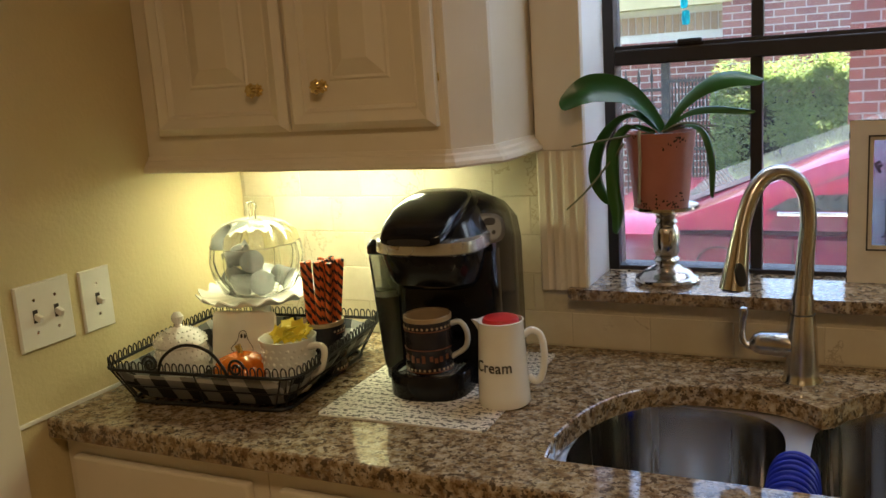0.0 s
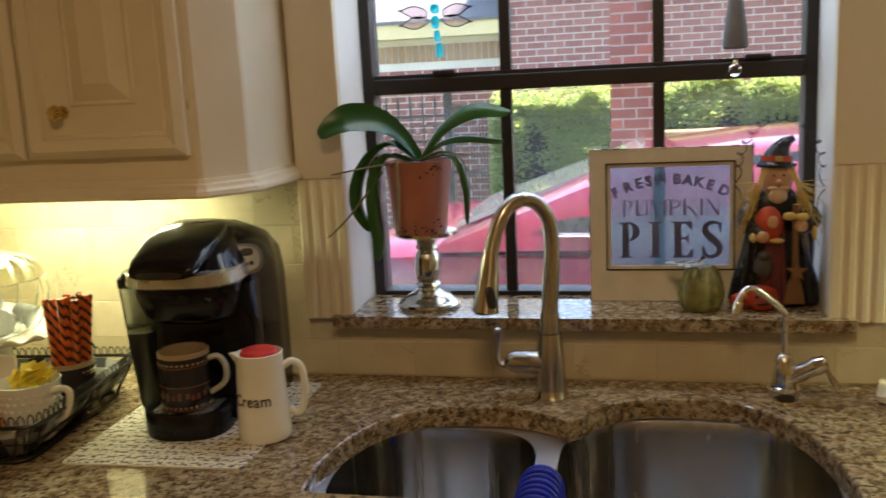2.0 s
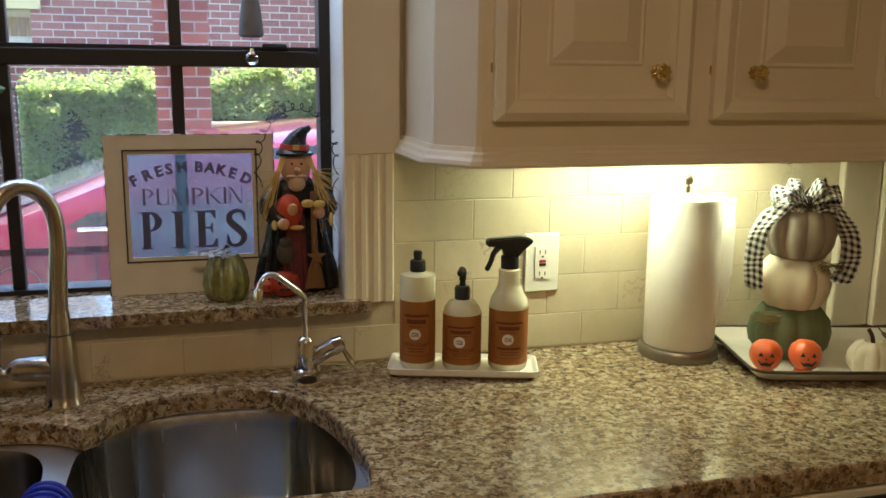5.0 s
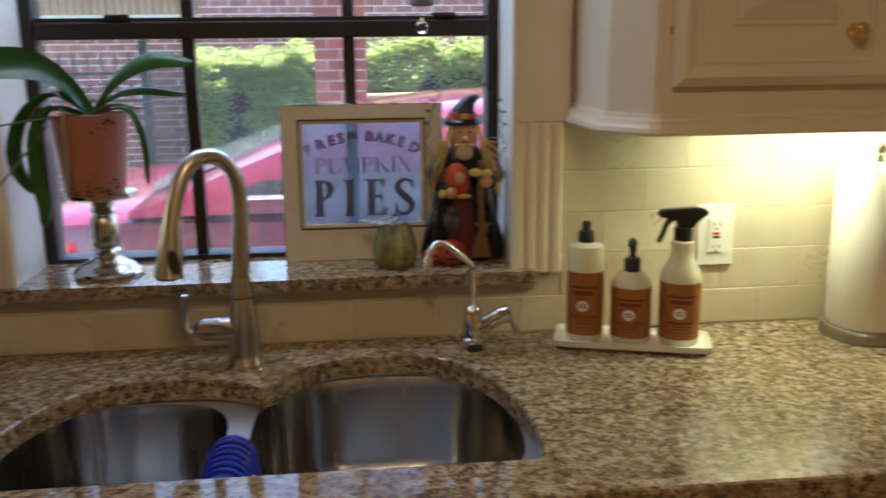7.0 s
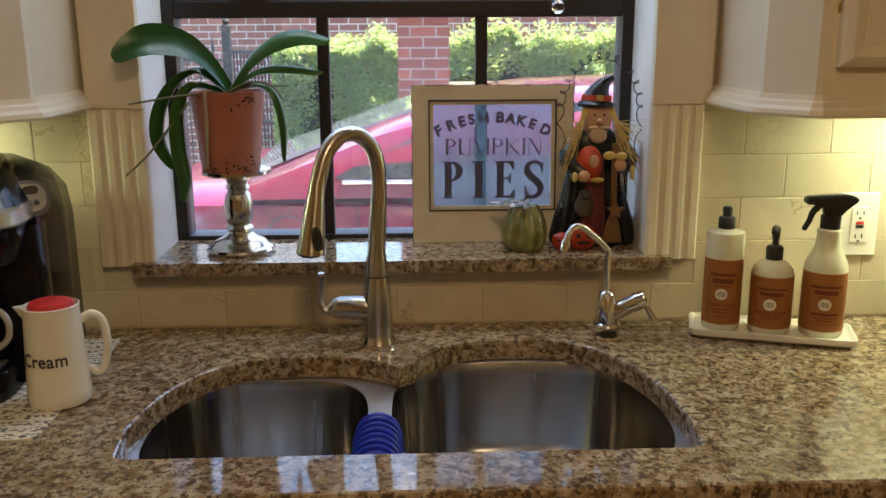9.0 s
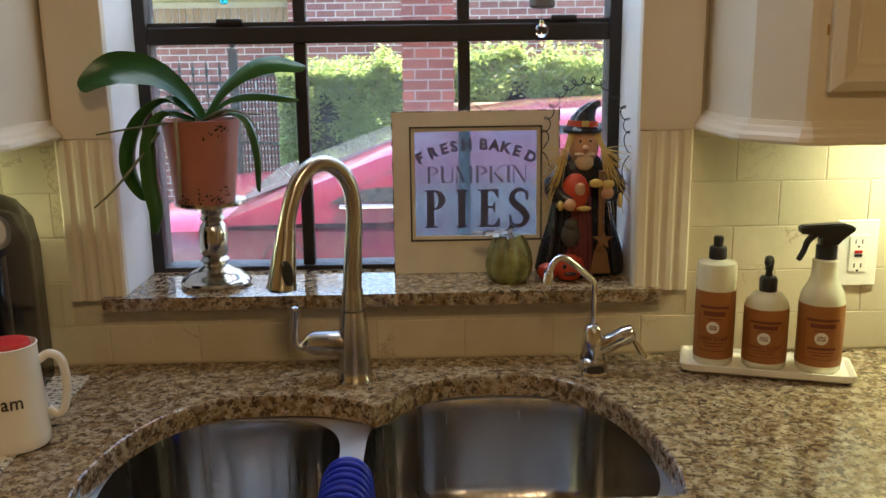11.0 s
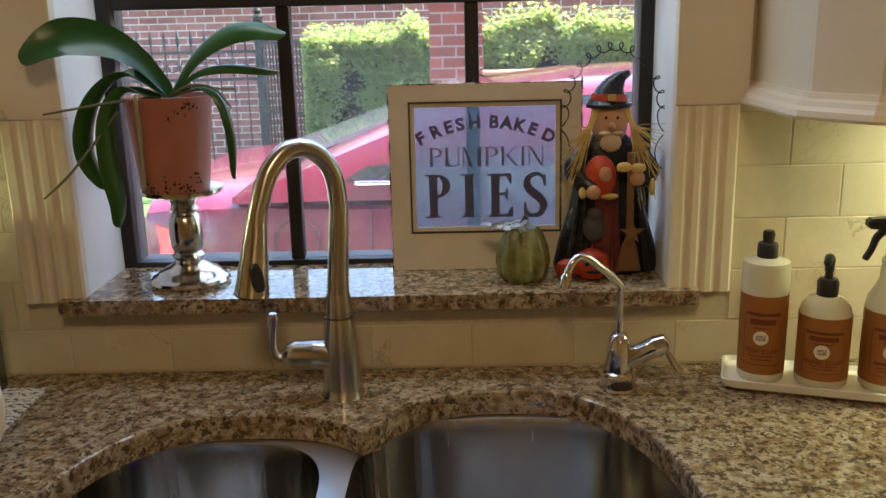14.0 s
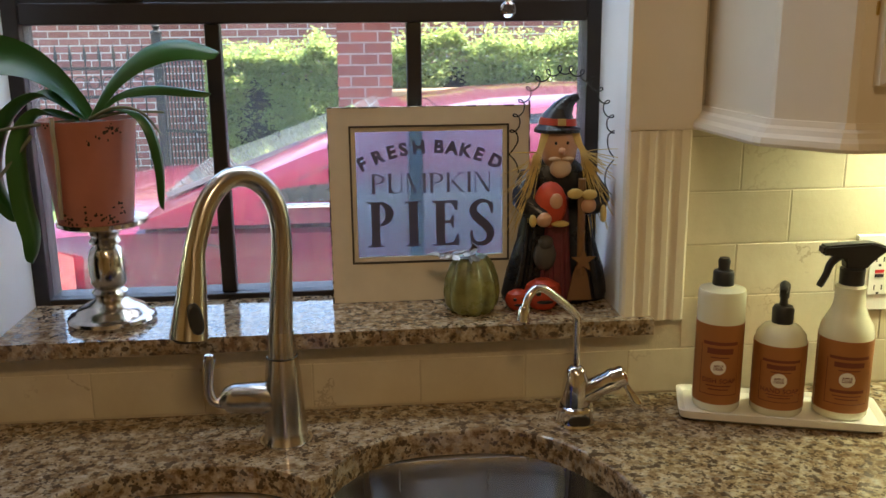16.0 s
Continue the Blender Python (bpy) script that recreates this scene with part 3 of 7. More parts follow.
# ---- taps ----
def kitchen_faucet():
    f = thing("kitchen_faucet", (0.002, -0.106, ZT), "brushed nickel pull-down kitchen faucet on the granite", "faucet")
    part("base", lathe([(0.0, 0.0), (0.034, 0.0), (0.034, 0.004), (0.030, 0.010), (0.0285, 0.022), (0.0265, 0.06), (0.0245, 0.10), (0.0205, 0.128), (0.0, 0.128)], 36), M_NICKEL, f, smooth=True)
    part("collar", lathe([(0.0, 0.128), (0.0195, 0.1285), (0.0185, 0.158), (0.0175, 0.166), (0.0, 0.166)], 32), M_NICKEL, f, smooth=True)
    pts = smooth_path([(0, 0, 0.16), (0.004, 0.0, 0.23), (0.008, -0.001, 0.30), (0.001, -0.008, 0.350), (-0.022, -0.022, 0.380), (-0.050, -0.042, 0.383), (-0.074, -0.060, 0.356), (-0.088, -0.072, 0.310), (-0.092, -0.078, 0.285)], 6)
    part("spout", tube(pts, [0.0165 - 0.003 * min(1, i / 12) for i in range(len(pts))], 20), M_NICKEL, f, smooth=True)
    hd = smooth_path([(-0.0915, -0.0775, 0.290), (-0.0945, -0.081, 0.262), (-0.0985, -0.086, 0.225), (-0.102, -0.090, 0.192)], 4)
    head = part("spray_head", tube(hd, [0.0140 + 0.0105 * (i / (len(hd) - 1)) ** 1.1 for i in range(len(hd))], 24), M_NICKEL, f, smooth=True)
    part("button", moved(superpill(0.0085, 0.020, 0.004), pose(-0.088, -0.1105, 0.222, -10, -6, 30)), M_BLACKMATT, head, "black spray button")
    part("nozzle", lathe([(0, -0.002), (0.018, -0.001), (0.021, 0.002)], 24, at=(-0.102, -0.090, 0.1905)), M_BLACKMATT, head)
    arm = part("valve", tube([(-0.016, 0, 0.068), (-0.045, 0, 0.069), (-0.048, 0, 0.069), (-0.066, 0, 0.069), (-0.078, 0, 0.068), (-0.086, 0, 0.067)], [0.0225, 0.0225, 0.0212, 0.0212, 0.0172, 0.008], 24), M_NICKEL, f, smooth=True)
    lv = smooth_path([(-0.080, 0, 0.062), (-0.094, 0.0, 0.066), (-0.100, 0, 0.082), (-0.0985, 0, 0.105), (-0.0965, 0, 0.126)], 5)
    part("lever", tube(lv, [0.0078 - 0.0014 * math.sin(math.pi * i / (len(lv) - 1)) for i in range(len(lv))], 12), M_NICKEL, f, smooth=True)
    part("lever_tip", lathe([(0, -0.007), (0.006, -0.005), (0.0075, 0), (0.006, 0.005), (0, 0.0075)], 14, at=(-0.0965, 0, 0.129)), M_NICKEL, f, smooth=True)
    part("base_ring", lathe([(0.0285, 0.006), (0.036, 0.006), (0.0365, 0.002), (0.036, 0.0), (0.0, 0.0)], 36), M_CHROME, f, smooth=True)
    part("seam", lathe([(0.0207, 0.1275), (0.0212, 0.1285), (0.0207, 0.1295)], 32), M_DARKSLOT, f, "thin dark seam")
    f.scale = (1.0, 1.0, 0.975)


def superpill(hx, hz, d):
    """A flat rounded pill facing -y."""
    ring = lambda k, y: [(x, y, z) for x, z in superellipse(hx * k, hz * k, 2.6, 24)]
    return loft([ring(1, d), ring(1, 0.0), ring(0.8, -d * 0.3)])


kitchen_faucet()


def filter_tap():
    f = thing("filter_tap", (0.410, -0.094, ZT), "small chrome drinking water tap on the granite", "faucet")
    part("base", lathe([(0, 0), (0.027, 0), (0.0278, 0.003), (0.0265, 0.006), (0.0258, 0.022), (0.0270, 0.025), (0.0255, 0.029), (0.0215, 0.031)], 32), M_CHROME, f, smooth=True)
    part("body", lathe([(0.0205, 0.030), (0.0195, 0.050), (0.0175, 0.068), (0.0150, 0.080), (0.0105, 0.0865), (0.0070, 0.088), (0, 0.088)], 32), M_CHROME, f, smooth=True)
    part("vent", moved(superpill(0.0155, 0.0078, 0.003), pose(0.001, -0.0258, 0.0135)), M_DARKSLOT, f, "dark air gap slot")
    pts = smooth_path([(0, 0, 0.086), (0.0, 0, 0.12), (0.0, 0, 0.148), (-0.001, -0.001, 0.160), (-0.012, -0.006, 0.174), (-0.036, -0.017, 0.196), (-0.052, -0.024, 0.209), (-0.066, -0.030, 0.211), (-0.076, -0.035, 0.202), (-0.082, -0.038, 0.186)], 6)
    sp = part("spout", tube(pts, 0.0056, 14), M_CHROME, f, smooth=True)
    part("nozzle", tube([(-0.0815, -0.0378, 0.190), (-0.0825, -0.0383, 0.186), (-0.0845, -0.0392, 0.170)], [0.0060, 0.0078, 0.0078], 16), M_CHROME, sp, smooth=True)
    hb = smooth_path([(0.008, 0, 0.044), (0.026, -0.004, 0.054), (0.046, -0.009, 0.066), (0.058, -0.012, 0.072), (0.070, -0.015, 0.078)], 3)
    part("handle_body", tube(hb, [0.0165, 0.0165, 0.016, 0.0155, 0.015, 0.0148, 0.0155, 0.0165, 0.0165, 0.0150, 0.0152, 0.0140, 0.008], 18), M_CHROME, f, smooth=True)
    lv = smooth_path([(0.062, -0.014, 0.070), (0.070, -0.018, 0.058), (0.078, -0.021, 0.044), (0.085, -0.024, 0.031)], 3)
    part("lever", tube(lv, [0.0050, 0.0045, 0.0044, 0.0046, 0.0050, 0.0056, 0.0062, 0.0068, 0.0072, 0.0056], 14), M_CHROME, f, smooth=True)


filter_tap()

M_BLUE = plain("blue_rubber", (0.012, 0.035, 0.52), 0.36, vary=0.2)


def sink_saddle():
    """Ribbed blue holder hung over the sink's divider."""
    s = thing("sink_caddy", (0.011, -0.455, ZT - 0.034), "ribbed blue rubber caddy over the sink divider", "sink caddy")
    bm = bmesh.new()
    rings = []
    for i in range(17):
        a = math.pi * i / 16
        x, z = -0.029 * math.cos(a), 0.034 * math.sin(a) - 0.012
        rings.append((x, z))
    rings = [(-0.036, -0.085)] + rings + [(0.036, -0.085)]
    n = 22
    cols = []
    for x, z in rings:
        cols.append([(x * (1 + 0.13 * (j % 2)), -0.062 + 0.124 * j / n, z + 0.0052 * (j % 2)) for j in range(n + 1)])
    loft(cols, bm, cap=False, close=False)
    b = part("saddle", bm, M_BLUE, s)
    sol = b.modifiers.new("wall", "SOLIDIFY")
    sol.thickness = 0.006
    for k in range(6):
        part("rib", tube([(x * 1.13, -0.045 + 0.018 * k, z + 0.006) for x, z in rings], 0.0036, 8), M_BLUE, s, smooth=True)
    part("rim", tube([(x * 1.06, 0.064, z + 0.002) for x, z in rings], 0.005, 10), M_BLUE, s, smooth=True)
    part("rim", tube([(x * 1.06, -0.064, z + 0.002) for x, z in rings], 0.005, 10), M_BLUE, s, smooth=True)


sink_saddle()


# ---- on the sill ----
M_TERRA = plain("pink_terracotta", (0.42, 0.155, 0.105), 0.42, vary=0.12, scale=22)
M_ORCHID = leaf_mat("orchid_leaf", (0.012, 0.070, 0.010), (0.032, 0.120, 0.018), 0.32)
M_ROOT = plain("aerial_root", (0.13, 0.14, 0.07), 0.6)
M_SOIL = plain("bark_mix", (0.05, 0.03, 0.018), 0.9, vary=0.4, bump=0.6)
M_MERC = plain("mercury_silver", (0.55, 0.52, 0.47), 0.13, 1.0, vary=0.22, scale=90)
SILL = 1.0425


def candle_stand():
    s = thing("pillar_stand", (-0.262, 0.062, SILL), "silver turned candle pillar used as plant stand", "stand")
    part("foot", lathe([(0, 0), (0.062, 0), (0.064, 0.005), (0.062, 0.010), (0.052, 0.015), (0.048, 0.021), (0.034, 0.028), (0.022, 0.036), (0.022, 0.040)], 40), M_MERC, s, smooth=True)
    part("stem", lathe([(0.022, 0.040), (0.026, 0.046), (0.020, 0.052), (0.025, 0.060), (0.027, 0.078), (0.026, 0.098), (0.023, 0.110), (0.018, 0.116), (0.023, 0.122), (0.019, 0.129), (0.024, 0.138), (0.034, 0.143)], 36), M_MERC, s, smooth=True)
    part("plate", lathe([(0.034, 0.143), (0.056, 0.146), (0.064, 0.150), (0.064, 0.156), (0.058, 0.154), (0.0, 0.152)], 40), M_MERC, s, smooth=True)


candle_stand()


def blade(spine, width, fold, bm, side=(0, 1, 0), n=12):
    """A strap leaf: thick, folded along its midrib, tapering at both ends."""
    pts = smooth_path(spine, n)
    m = len(pts)
    rings = []
    for i, p in enumerate(pts):
        t = i / (m - 1)
        d = (pts[min(i + 1, m - 1)] - pts[max(i - 1, 0)]).normalized()
        s = Vector(side)
        s = (s - d * s.dot(d)).normalized()
        up = s.cross(d).normalized()
        w = width * (0.28 + 0.72 * min(1, t * 1.9) ** 0.8) * (0.05 + 0.95 * math.sqrt(1 - min(0.9999, max(0, (t - 0.62) / 0.38) ** 2)))
        th = 0.0022
        prof = [(-1, fold * w), (-0.55, fold * w * 0.35), (0, 0), (0.55, fold * w * 0.35), (1, fold * w)]
        ring = [p + s * (a * w) + up * b for a, b in prof] + [p + s * (a * w) + up * (b - th * (1 - a * a * 0.7)) for a, b in reversed(prof)]
        rings.append([tuple(v) for v in ring])
    return loft(rings, bm)


def orchid():
    o = thing("potted_orchid", (-0.271, 0.062, SILL + 0.1535), "green leafy orchid without flowers in pink terracotta pot", "plant")
    pot = part("pot", lathe([(0, 0), (0.051, 0), (0.053, 0.003), (0.0575, 0.05), (0.063, 0.105), (0.0675, 0.145), (0.068, 0.148), (0.065, 0.148), (0.059, 0.10), (0.05, 0.012), (0, 0.012)], 44), M_TERRA, o, "worn pink glazed terracotta pot", True)
    rnd = random.Random(4)
    chip = None
    for ang, h, count in ((-118, 0.006, 9), (-58, 0.006, 16), (-88, 0.006, 8), (-48, 0.136, 15), (-66, 0.118, 6), (-130, 0.14, 6), (-30, 0.02, 7)):
        for _ in range(count):
            a, z = radians(ang + rnd.gauss(0, 8)), max(0.004, min(0.144, h + rnd.gauss(0.003, 0.006)))
            r = 0.0527 + (0.0678 - 0.053) * z / 0.15
            m = pose(r * math.cos(a), r * math.sin(a), z) @ Matrix.Rotation(a, 4, "Z") @ pose(0, 0, 0, 0, 90) @ Matrix.Diagonal((rnd.uniform(0.4, 1.0), rnd.uniform(0.4, 1.1), 1, 1))
            if chip is None:
                chip = mark = part("chip", lathe([(0, 0.0009), (0.0022, 0.0006), (0.0031, -0.0008)], 7), M_SOIL, pot, "dark worn chip")
            else:
                mark = new("chip", chip.data)
                mark.parent = pot
            mark.matrix_local = m
    part("bark", lathe([(0, 0.141), (0.03, 0.143), (0.064, 0.137)], 20), M_SOIL, o)
    leaves = (
        ([(0.005, 0, 0.150), (-0.025, -0.020, 0.196), (-0.058, -0.055, 0.228), (-0.100, -0.090, 0.238), (-0.128, -0.112, 0.228), (-0.158, -0.130, 0.206)], 0.029, 0.30, (0.15, 0.6, 0.80)),
        ([(0.008, 0, 0.150), (0.046, -0.005, 0.204), (0.095, -0.010, 0.240), (0.144, -0.014, 0.249), (0.194, -0.018, 0.236)], 0.025, 0.40, (-0.3, 0.8, 0.55)),
        ([(0.010, 0, 0.150), (0.055, -0.012, 0.182), (0.106, -0.018, 0.190), (0.180, -0.022, 0.180)], 0.0115, 0.4, (0, 0.85, 0.5)),
        ([(0.002, -0.01, 0.148), (-0.042, -0.035, 0.182), (-0.080, -0.05, 0.160), (-0.106, -0.055, 0.110), (-0.110, -0.055, 0.060), (-0.090, -0.05, 0.012)], 0.021, 0.4, (0.4, 0.9, 0.1)),
        ([(-0.005, -0.015, 0.146), (-0.050, -0.045, 0.158), (-0.074, -0.06, 0.118), (-0.076, -0.06, 0.045), (-0.070, -0.058, -0.010), (-0.078, -0.056, -0.048)], 0.017, 0.4, (0.6, 0.8, 0)),
        ([(0.008, -0.008, 0.148), (0.055, -0.032, 0.164), (0.092, -0.042, 0.146), (0.108, -0.046, 0.090), (0.106, -0.046, 0.022)], 0.0095, 0.5, (0.6, 0.8, 0.0)),
    )
    for spine, w, fold, side in leaves:
        part("leaf", blade(spine, w, fold, bmesh.new(), side), M_ORCHID, o, smooth=True)
    roots = ([(-0.01, -0.02, 0.147), (-0.08, -0.07, 0.142), (-0.145, -0.115, 0.133)], [(-0.06, -0.05, 0.13), (-0.12, -0.09, 0.05), (-0.160, -0.115, 0.010)],
             [(0.01, -0.02, 0.148), (0.05, -0.04, 0.165), (0.088, -0.05, 0.160), (0.112, -0.05, 0.130)], [(0.01, -0.02, 0.148), (0.06, -0.03, 0.158), (0.115, -0.03, 0.157)])
    for r in roots:
        p = smooth_path(r, 6)
        part("aerial_root", tube(p, [0.0028 - 0.0014 * i / len(p) for i in range(len(p))], 7), M_ROOT, o, smooth=True)
    part("root_strand", tube(smooth_path([(-0.025, -0.0665, 0.155), (-0.026, -0.0675, 0.138), (-0.0265, -0.0625, 0.10), (-0.030, -0.0545, 0.055), (-0.034, -0.0465, 0.012)], 5), 0.0032, 8), plain("pale_root", (0.38, 0.35, 0.25), 0.6), o, "pale root running down the pot", True)


orchid()

M_SIGNWOOD = plain("chipped_cream_wood", (0.72, 0.64, 0.50), 0.5, vary=0.08, scale=25)
M_EDGE = plain("dark_worn_edge", (0.05, 0.035, 0.025), 0.6, vary=0.3)
M_FROST = dusty_glass("frosted_pane", (0.42, 0.56, 0.64), 0.20, 0.17, (0.40, 0.52, 0.64))
M_INK = plain("slate_blue_ink", (0.085, 0.09, 0.18), 0.6)
M_INKPALE = plain("pale_slate_ink", (0.10, 0.105, 0.18), 0.6)


def serif_letter(ch, x, z, w, h, thick, thin, foot):
    """A painted roman capital in the xz plane: stems, hairlines, bowls and slab feet."""
    bm = bmesh.new()
    count = [0]

    def poly(pts):
        count[0] += 1
        sheet([(x + a, z + b) for a, b in pts], 0.0006, bm, axis="y", at=0.0066 - 0.00004 * count[0])

    def stem(a, wd, low=True, high=True, over=0.45):
        poly([(a, 0), (a + wd, 0), (a + wd, h), (a, h)])
        e = over * thick * (1.0 if wd > thin else 1.3)
        if low:
            poly([(a - e, 0), (a + wd + e, 0), (a + wd + e, foot * 0.8), (a - e, foot * 0.8)])
        if high:
            poly([(a - e, h - foot * 0.8), (a + wd + e, h - foot * 0.8), (a + wd + e, h), (a - e, h)])

    def slant(a, b, wd):
        poly([(a[0], a[1]), (a[0] + wd, a[1]), (b[0] + wd, b[1]), (b[0], b[1])])

    e = 0.45 * thick
    if ch == "I":
        stem((w - thick) / 2, thick)
    elif ch == "P":
        stem(e, thick)
        c, hy = h * 0.735, h * 0.265
        arc = [radians(90 - 180 * k / 18) for k in range(19)]
        x0 = e + thick
        rx = w - x0
        poly([(e + thick * 0.5, h)] + [(x0 + rx * max(0.0, math.cos(a)), c + hy * math.sin(a)) for a in arc] + [(e + thick * 0.5, c - hy)]
             + [(e + thick * 0.5, c - hy + thin)] + [(x0 + (rx - thick * 0.95) * max(0.0, math.cos(a)), c + (hy - thin) * math.sin(a)) for a in reversed(arc)] + [(e + thick * 0.5, h - thin)])
    elif ch == "E":
        stem(e, thick)
        for b, wd in ((0, w), (h * 0.50, w * 0.80), (h - thin, w * 0.94)):
            poly([(e + thick * 0.5, b), (wd, b), (wd, b + thin), (e + thick * 0.5, b + thin)])
        poly([(w, 0), (w, h * 0.24), (w - thin * 0.6, h * 0.24), (w - thick * 0.75, thin * 0.9)])
        poly([(w * 0.94, h), (w * 0.94, h * 0.78), (w * 0.94 - thin * 0.6, h * 0.78), (w * 0.94 - thick * 0.7, h - thin * 0.9)])
        poly([(w * 0.80, h * 0.39), (w * 0.80, h * 0.67), (w * 0.80 - thin * 0.6, h * 0.67), (w * 0.80 - thick * 0.4, h * 0.53), (w * 0.80 - thin * 0.6, h * 0.39)])
    elif ch == "S":
        line = smooth_path([(0.90 * w, 0.78 * h, 0), (0.78 * w, 0.93 * h, 0), (0.50 * w, 0.975 * h, 0), (0.22 * w, 0.89 * h, 0), (0.16 * w, 0.72 * h, 0), (0.36 * w, 0.58 * h, 0),
                            (0.66 * w, 0.44 * h, 0), (0.85 * w, 0.27 * h, 0), (0.74 * w, 0.09 * h, 0), (0.45 * w, 0.025 * h, 0), (0.17 * w, 0.08 * h, 0), (0.06 * w, 0.25 * h, 0)], 5)
        left, right = [], []
        for i, p in enumerate(line):
            t = i / (len(line) - 1)
            d = (line[min(i + 1, len(line) - 1)] - line[max(i - 1, 0)]).normalized()
            wd = (thin + (thick * 1.05 - thin) * math.sin(math.pi * t) ** 2.2) / 2
            left.append((p.x - d.y * wd, p.y + d.x * wd))
            right.append((p.x + d.y * wd, p.y - d.x * wd))
        for i in range(len(line) - 1):
            poly([left[i], left[i + 1], right[i + 1], right[i]])
        poly([(0.84 * w, 0.70 * h), (0.94 * w, 0.70 * h), (0.94 * w, 0.98 * h), (0.88 * w, 0.98 * h)])
        poly([(0.03 * w, 0.02 * h), (0.09 * w, 0.02 * h), (0.13 * w, 0.32 * h), (0.03 * w, 0.32 * h)])
    elif ch == "U":
        stem(e, thick, low=False)
        stem(w - e - thin, thin, low=False)
        arc = [radians(180 + 180 * k / 16) for k in range(17)]
        xa, xb = e, w - e
        poly([((xa + xb) / 2 + (xb - xa) / 2 * math.cos(a), h * 0.30 + h * 0.31 * math.sin(a)) for a in arc]
             + [((xa + thick + xb - thin) / 2 + (xb - thin - xa - thick) / 2 * math.cos(a), h * 0.30 + h * 0.26 * math.sin(a)) for a in reversed(arc)])
    elif ch == "N":
        stem(e, thin)
        stem(w - e - thin, thin, low=False)
        slant((w - e - thick, 0), (e, h), thick)
    elif ch == "M":
        stem(e, thin)
        stem(w - e - thick, thick)
        slant((w * 0.47 - thick * 0.5, 0), (e, h), thick * 0.9)
        slant((w * 0.47 - thin * 0.5, 0), (w - e - thick, h), thin)
    elif ch == "K":
        stem(e, thick)
        slant((e + thick, h * 0.42), (w * 0.78, h), thin * 1.2)
        slant((w - thick * 1.2, 0), (e + thick * 1.6, h * 0.58), thick)
        poly([(w * 0.62, h - foot * 0.8), (w, h - foot * 0.8), (w, h), (w * 0.62, h)])
        poly([(w * 0.66, 0), (w, 0), (w, foot * 0.8), (w * 0.66, foot * 0.8)])
    return bm


def pies_sign():
    s = thing("framed_sign", (0.223, 0.104, SILL), "cream wooden framed glass sign advertising pumpkin pies", "sign", rz=-0.4)
    s.matrix_world = s.matrix_world @ pose(0, 0, 0, -2.2)
    w, h, b = 0.156, 0.306, 0.032
    fr = part("frame", sheet([(-w, 0), (w, 0), (w, h), (-w, h)], 0.018, axis="y", at=0, holes=[[(-w + b, 0.062), (w - b, 0.062), (w - b, h - 0.028), (-w + b, h - 0.028)]]), M_SIGNWOOD, s)
    rnd = random.Random(9)
    for k in range(120):
        t = rnd.random()
        e = k % 4
        x, z = ((-w + 2 * w * t, h), (-w + 2 * w * t, 0.0), (-w, h * t), (w, h * t))[e]
        l, d = rnd.uniform(0.0015, 0.007), rnd.uniform(0.0006, 0.0014)
        lo, hi = ((x - l, -0.0008, z - d), (x + l, 0.004, z + d * 0.5)) if e < 2 else ((x - d, -0.0008, z - l), (x + d, 0.004, z + l))
        part("chip", box(lo, (hi[0], hi[1], hi[2])), M_EDGE, fr)
    x0, x1, z0, z1 = -w + b, w - b, 0.062, h - 0.028
    for lo, hi in (((x0, -0.001, z0), (x1, 0.006, z0 + 0.003)), ((x0, -0.001, z1 - 0.003), (x1, 0.006, z1)), ((x0, -0.001, z0 + 0.003), (x0 + 0.003, 0.006, z1 - 0.003)), ((x1 - 0.003, -0.001, z0 + 0.003), (x1, 0.006, z1 - 0.003))):
        part("dark_line", box(lo, hi), M_EDGE, s, "thin dark inner border")
    i = 0.0095
    for lo, hi in (((x0 + 0.003, 0.003, z0 + 0.003), (x1 - 0.003, 0.012, z0 + i)), ((x0 + 0.003, 0.003, z1 - i), (x1 - 0.003, 0.012, z1 - 0.003)), ((x0 + 0.003, 0.003, z0 + i), (x0 + i, 0.012, z1 - i)), ((x1 - i, 0.003, z0 + i), (x1 - 0.003, 0.012, z1 - i))):
        part("inner_frame", box(lo, hi), M_SIGNWOOD, s)
    pane = part("pane", box((x0 + i, 0.008, z0 + i), (x1 - i, 0.011, z1 - i)), M_FROST, s, "pale blue frosted glass")
    pane.visible_shadow = False
    R, zc = 0.229, 0.0140
    for ch, lx in zip("FRESHBAKED", (-0.1046, -0.0806, -0.0590, -0.0405, -0.0165, 0.0146, 0.0350, 0.0558, 0.0770, 0.1030)):
        a = math.asin(lx / R)
        part("letter", moved(text_mesh(ch, 0.0275, 0.0004, 0.0011), pose(R * math.sin(a), 0.007, zc + R * math.cos(a)) @ Matrix.Rotation(a, 4, "Y")), M_INK, s)
    for ch, x, w in (("P", -0.092, 0.021), ("U", -0.0665, 0.025), ("M", -0.038, 0.033), ("P", -0.001, 0.022), ("K", 0.025, 0.029), ("I", 0.057, 0.009), ("N", 0.069, 0.027)):
        part("letter", serif_letter(ch, x, 0.172, w, 0.031, 0.0040, 0.0014, 0.0012), M_INKPALE, s)
    for ch, x, w in (("P", -0.099, 0.041), ("I", -0.039, 0.024), ("E", 0.003, 0.042), ("S", 0.062, 0.039)):
        part("letter", serif_letter(ch, x, 0.087, w, 0.072, 0.0135, 0.0042, 0.0040), M_INK, s)
    part("hanger", tube(smooth_path([(-0.02, 0.012, h), (-0.01, 0.012, h + 0.012), (0.0, 0.012, h + 0.010), (0.012, 0.012, h)], 5), 0.0009, 6), M_WIRE, s)


pies_sign()

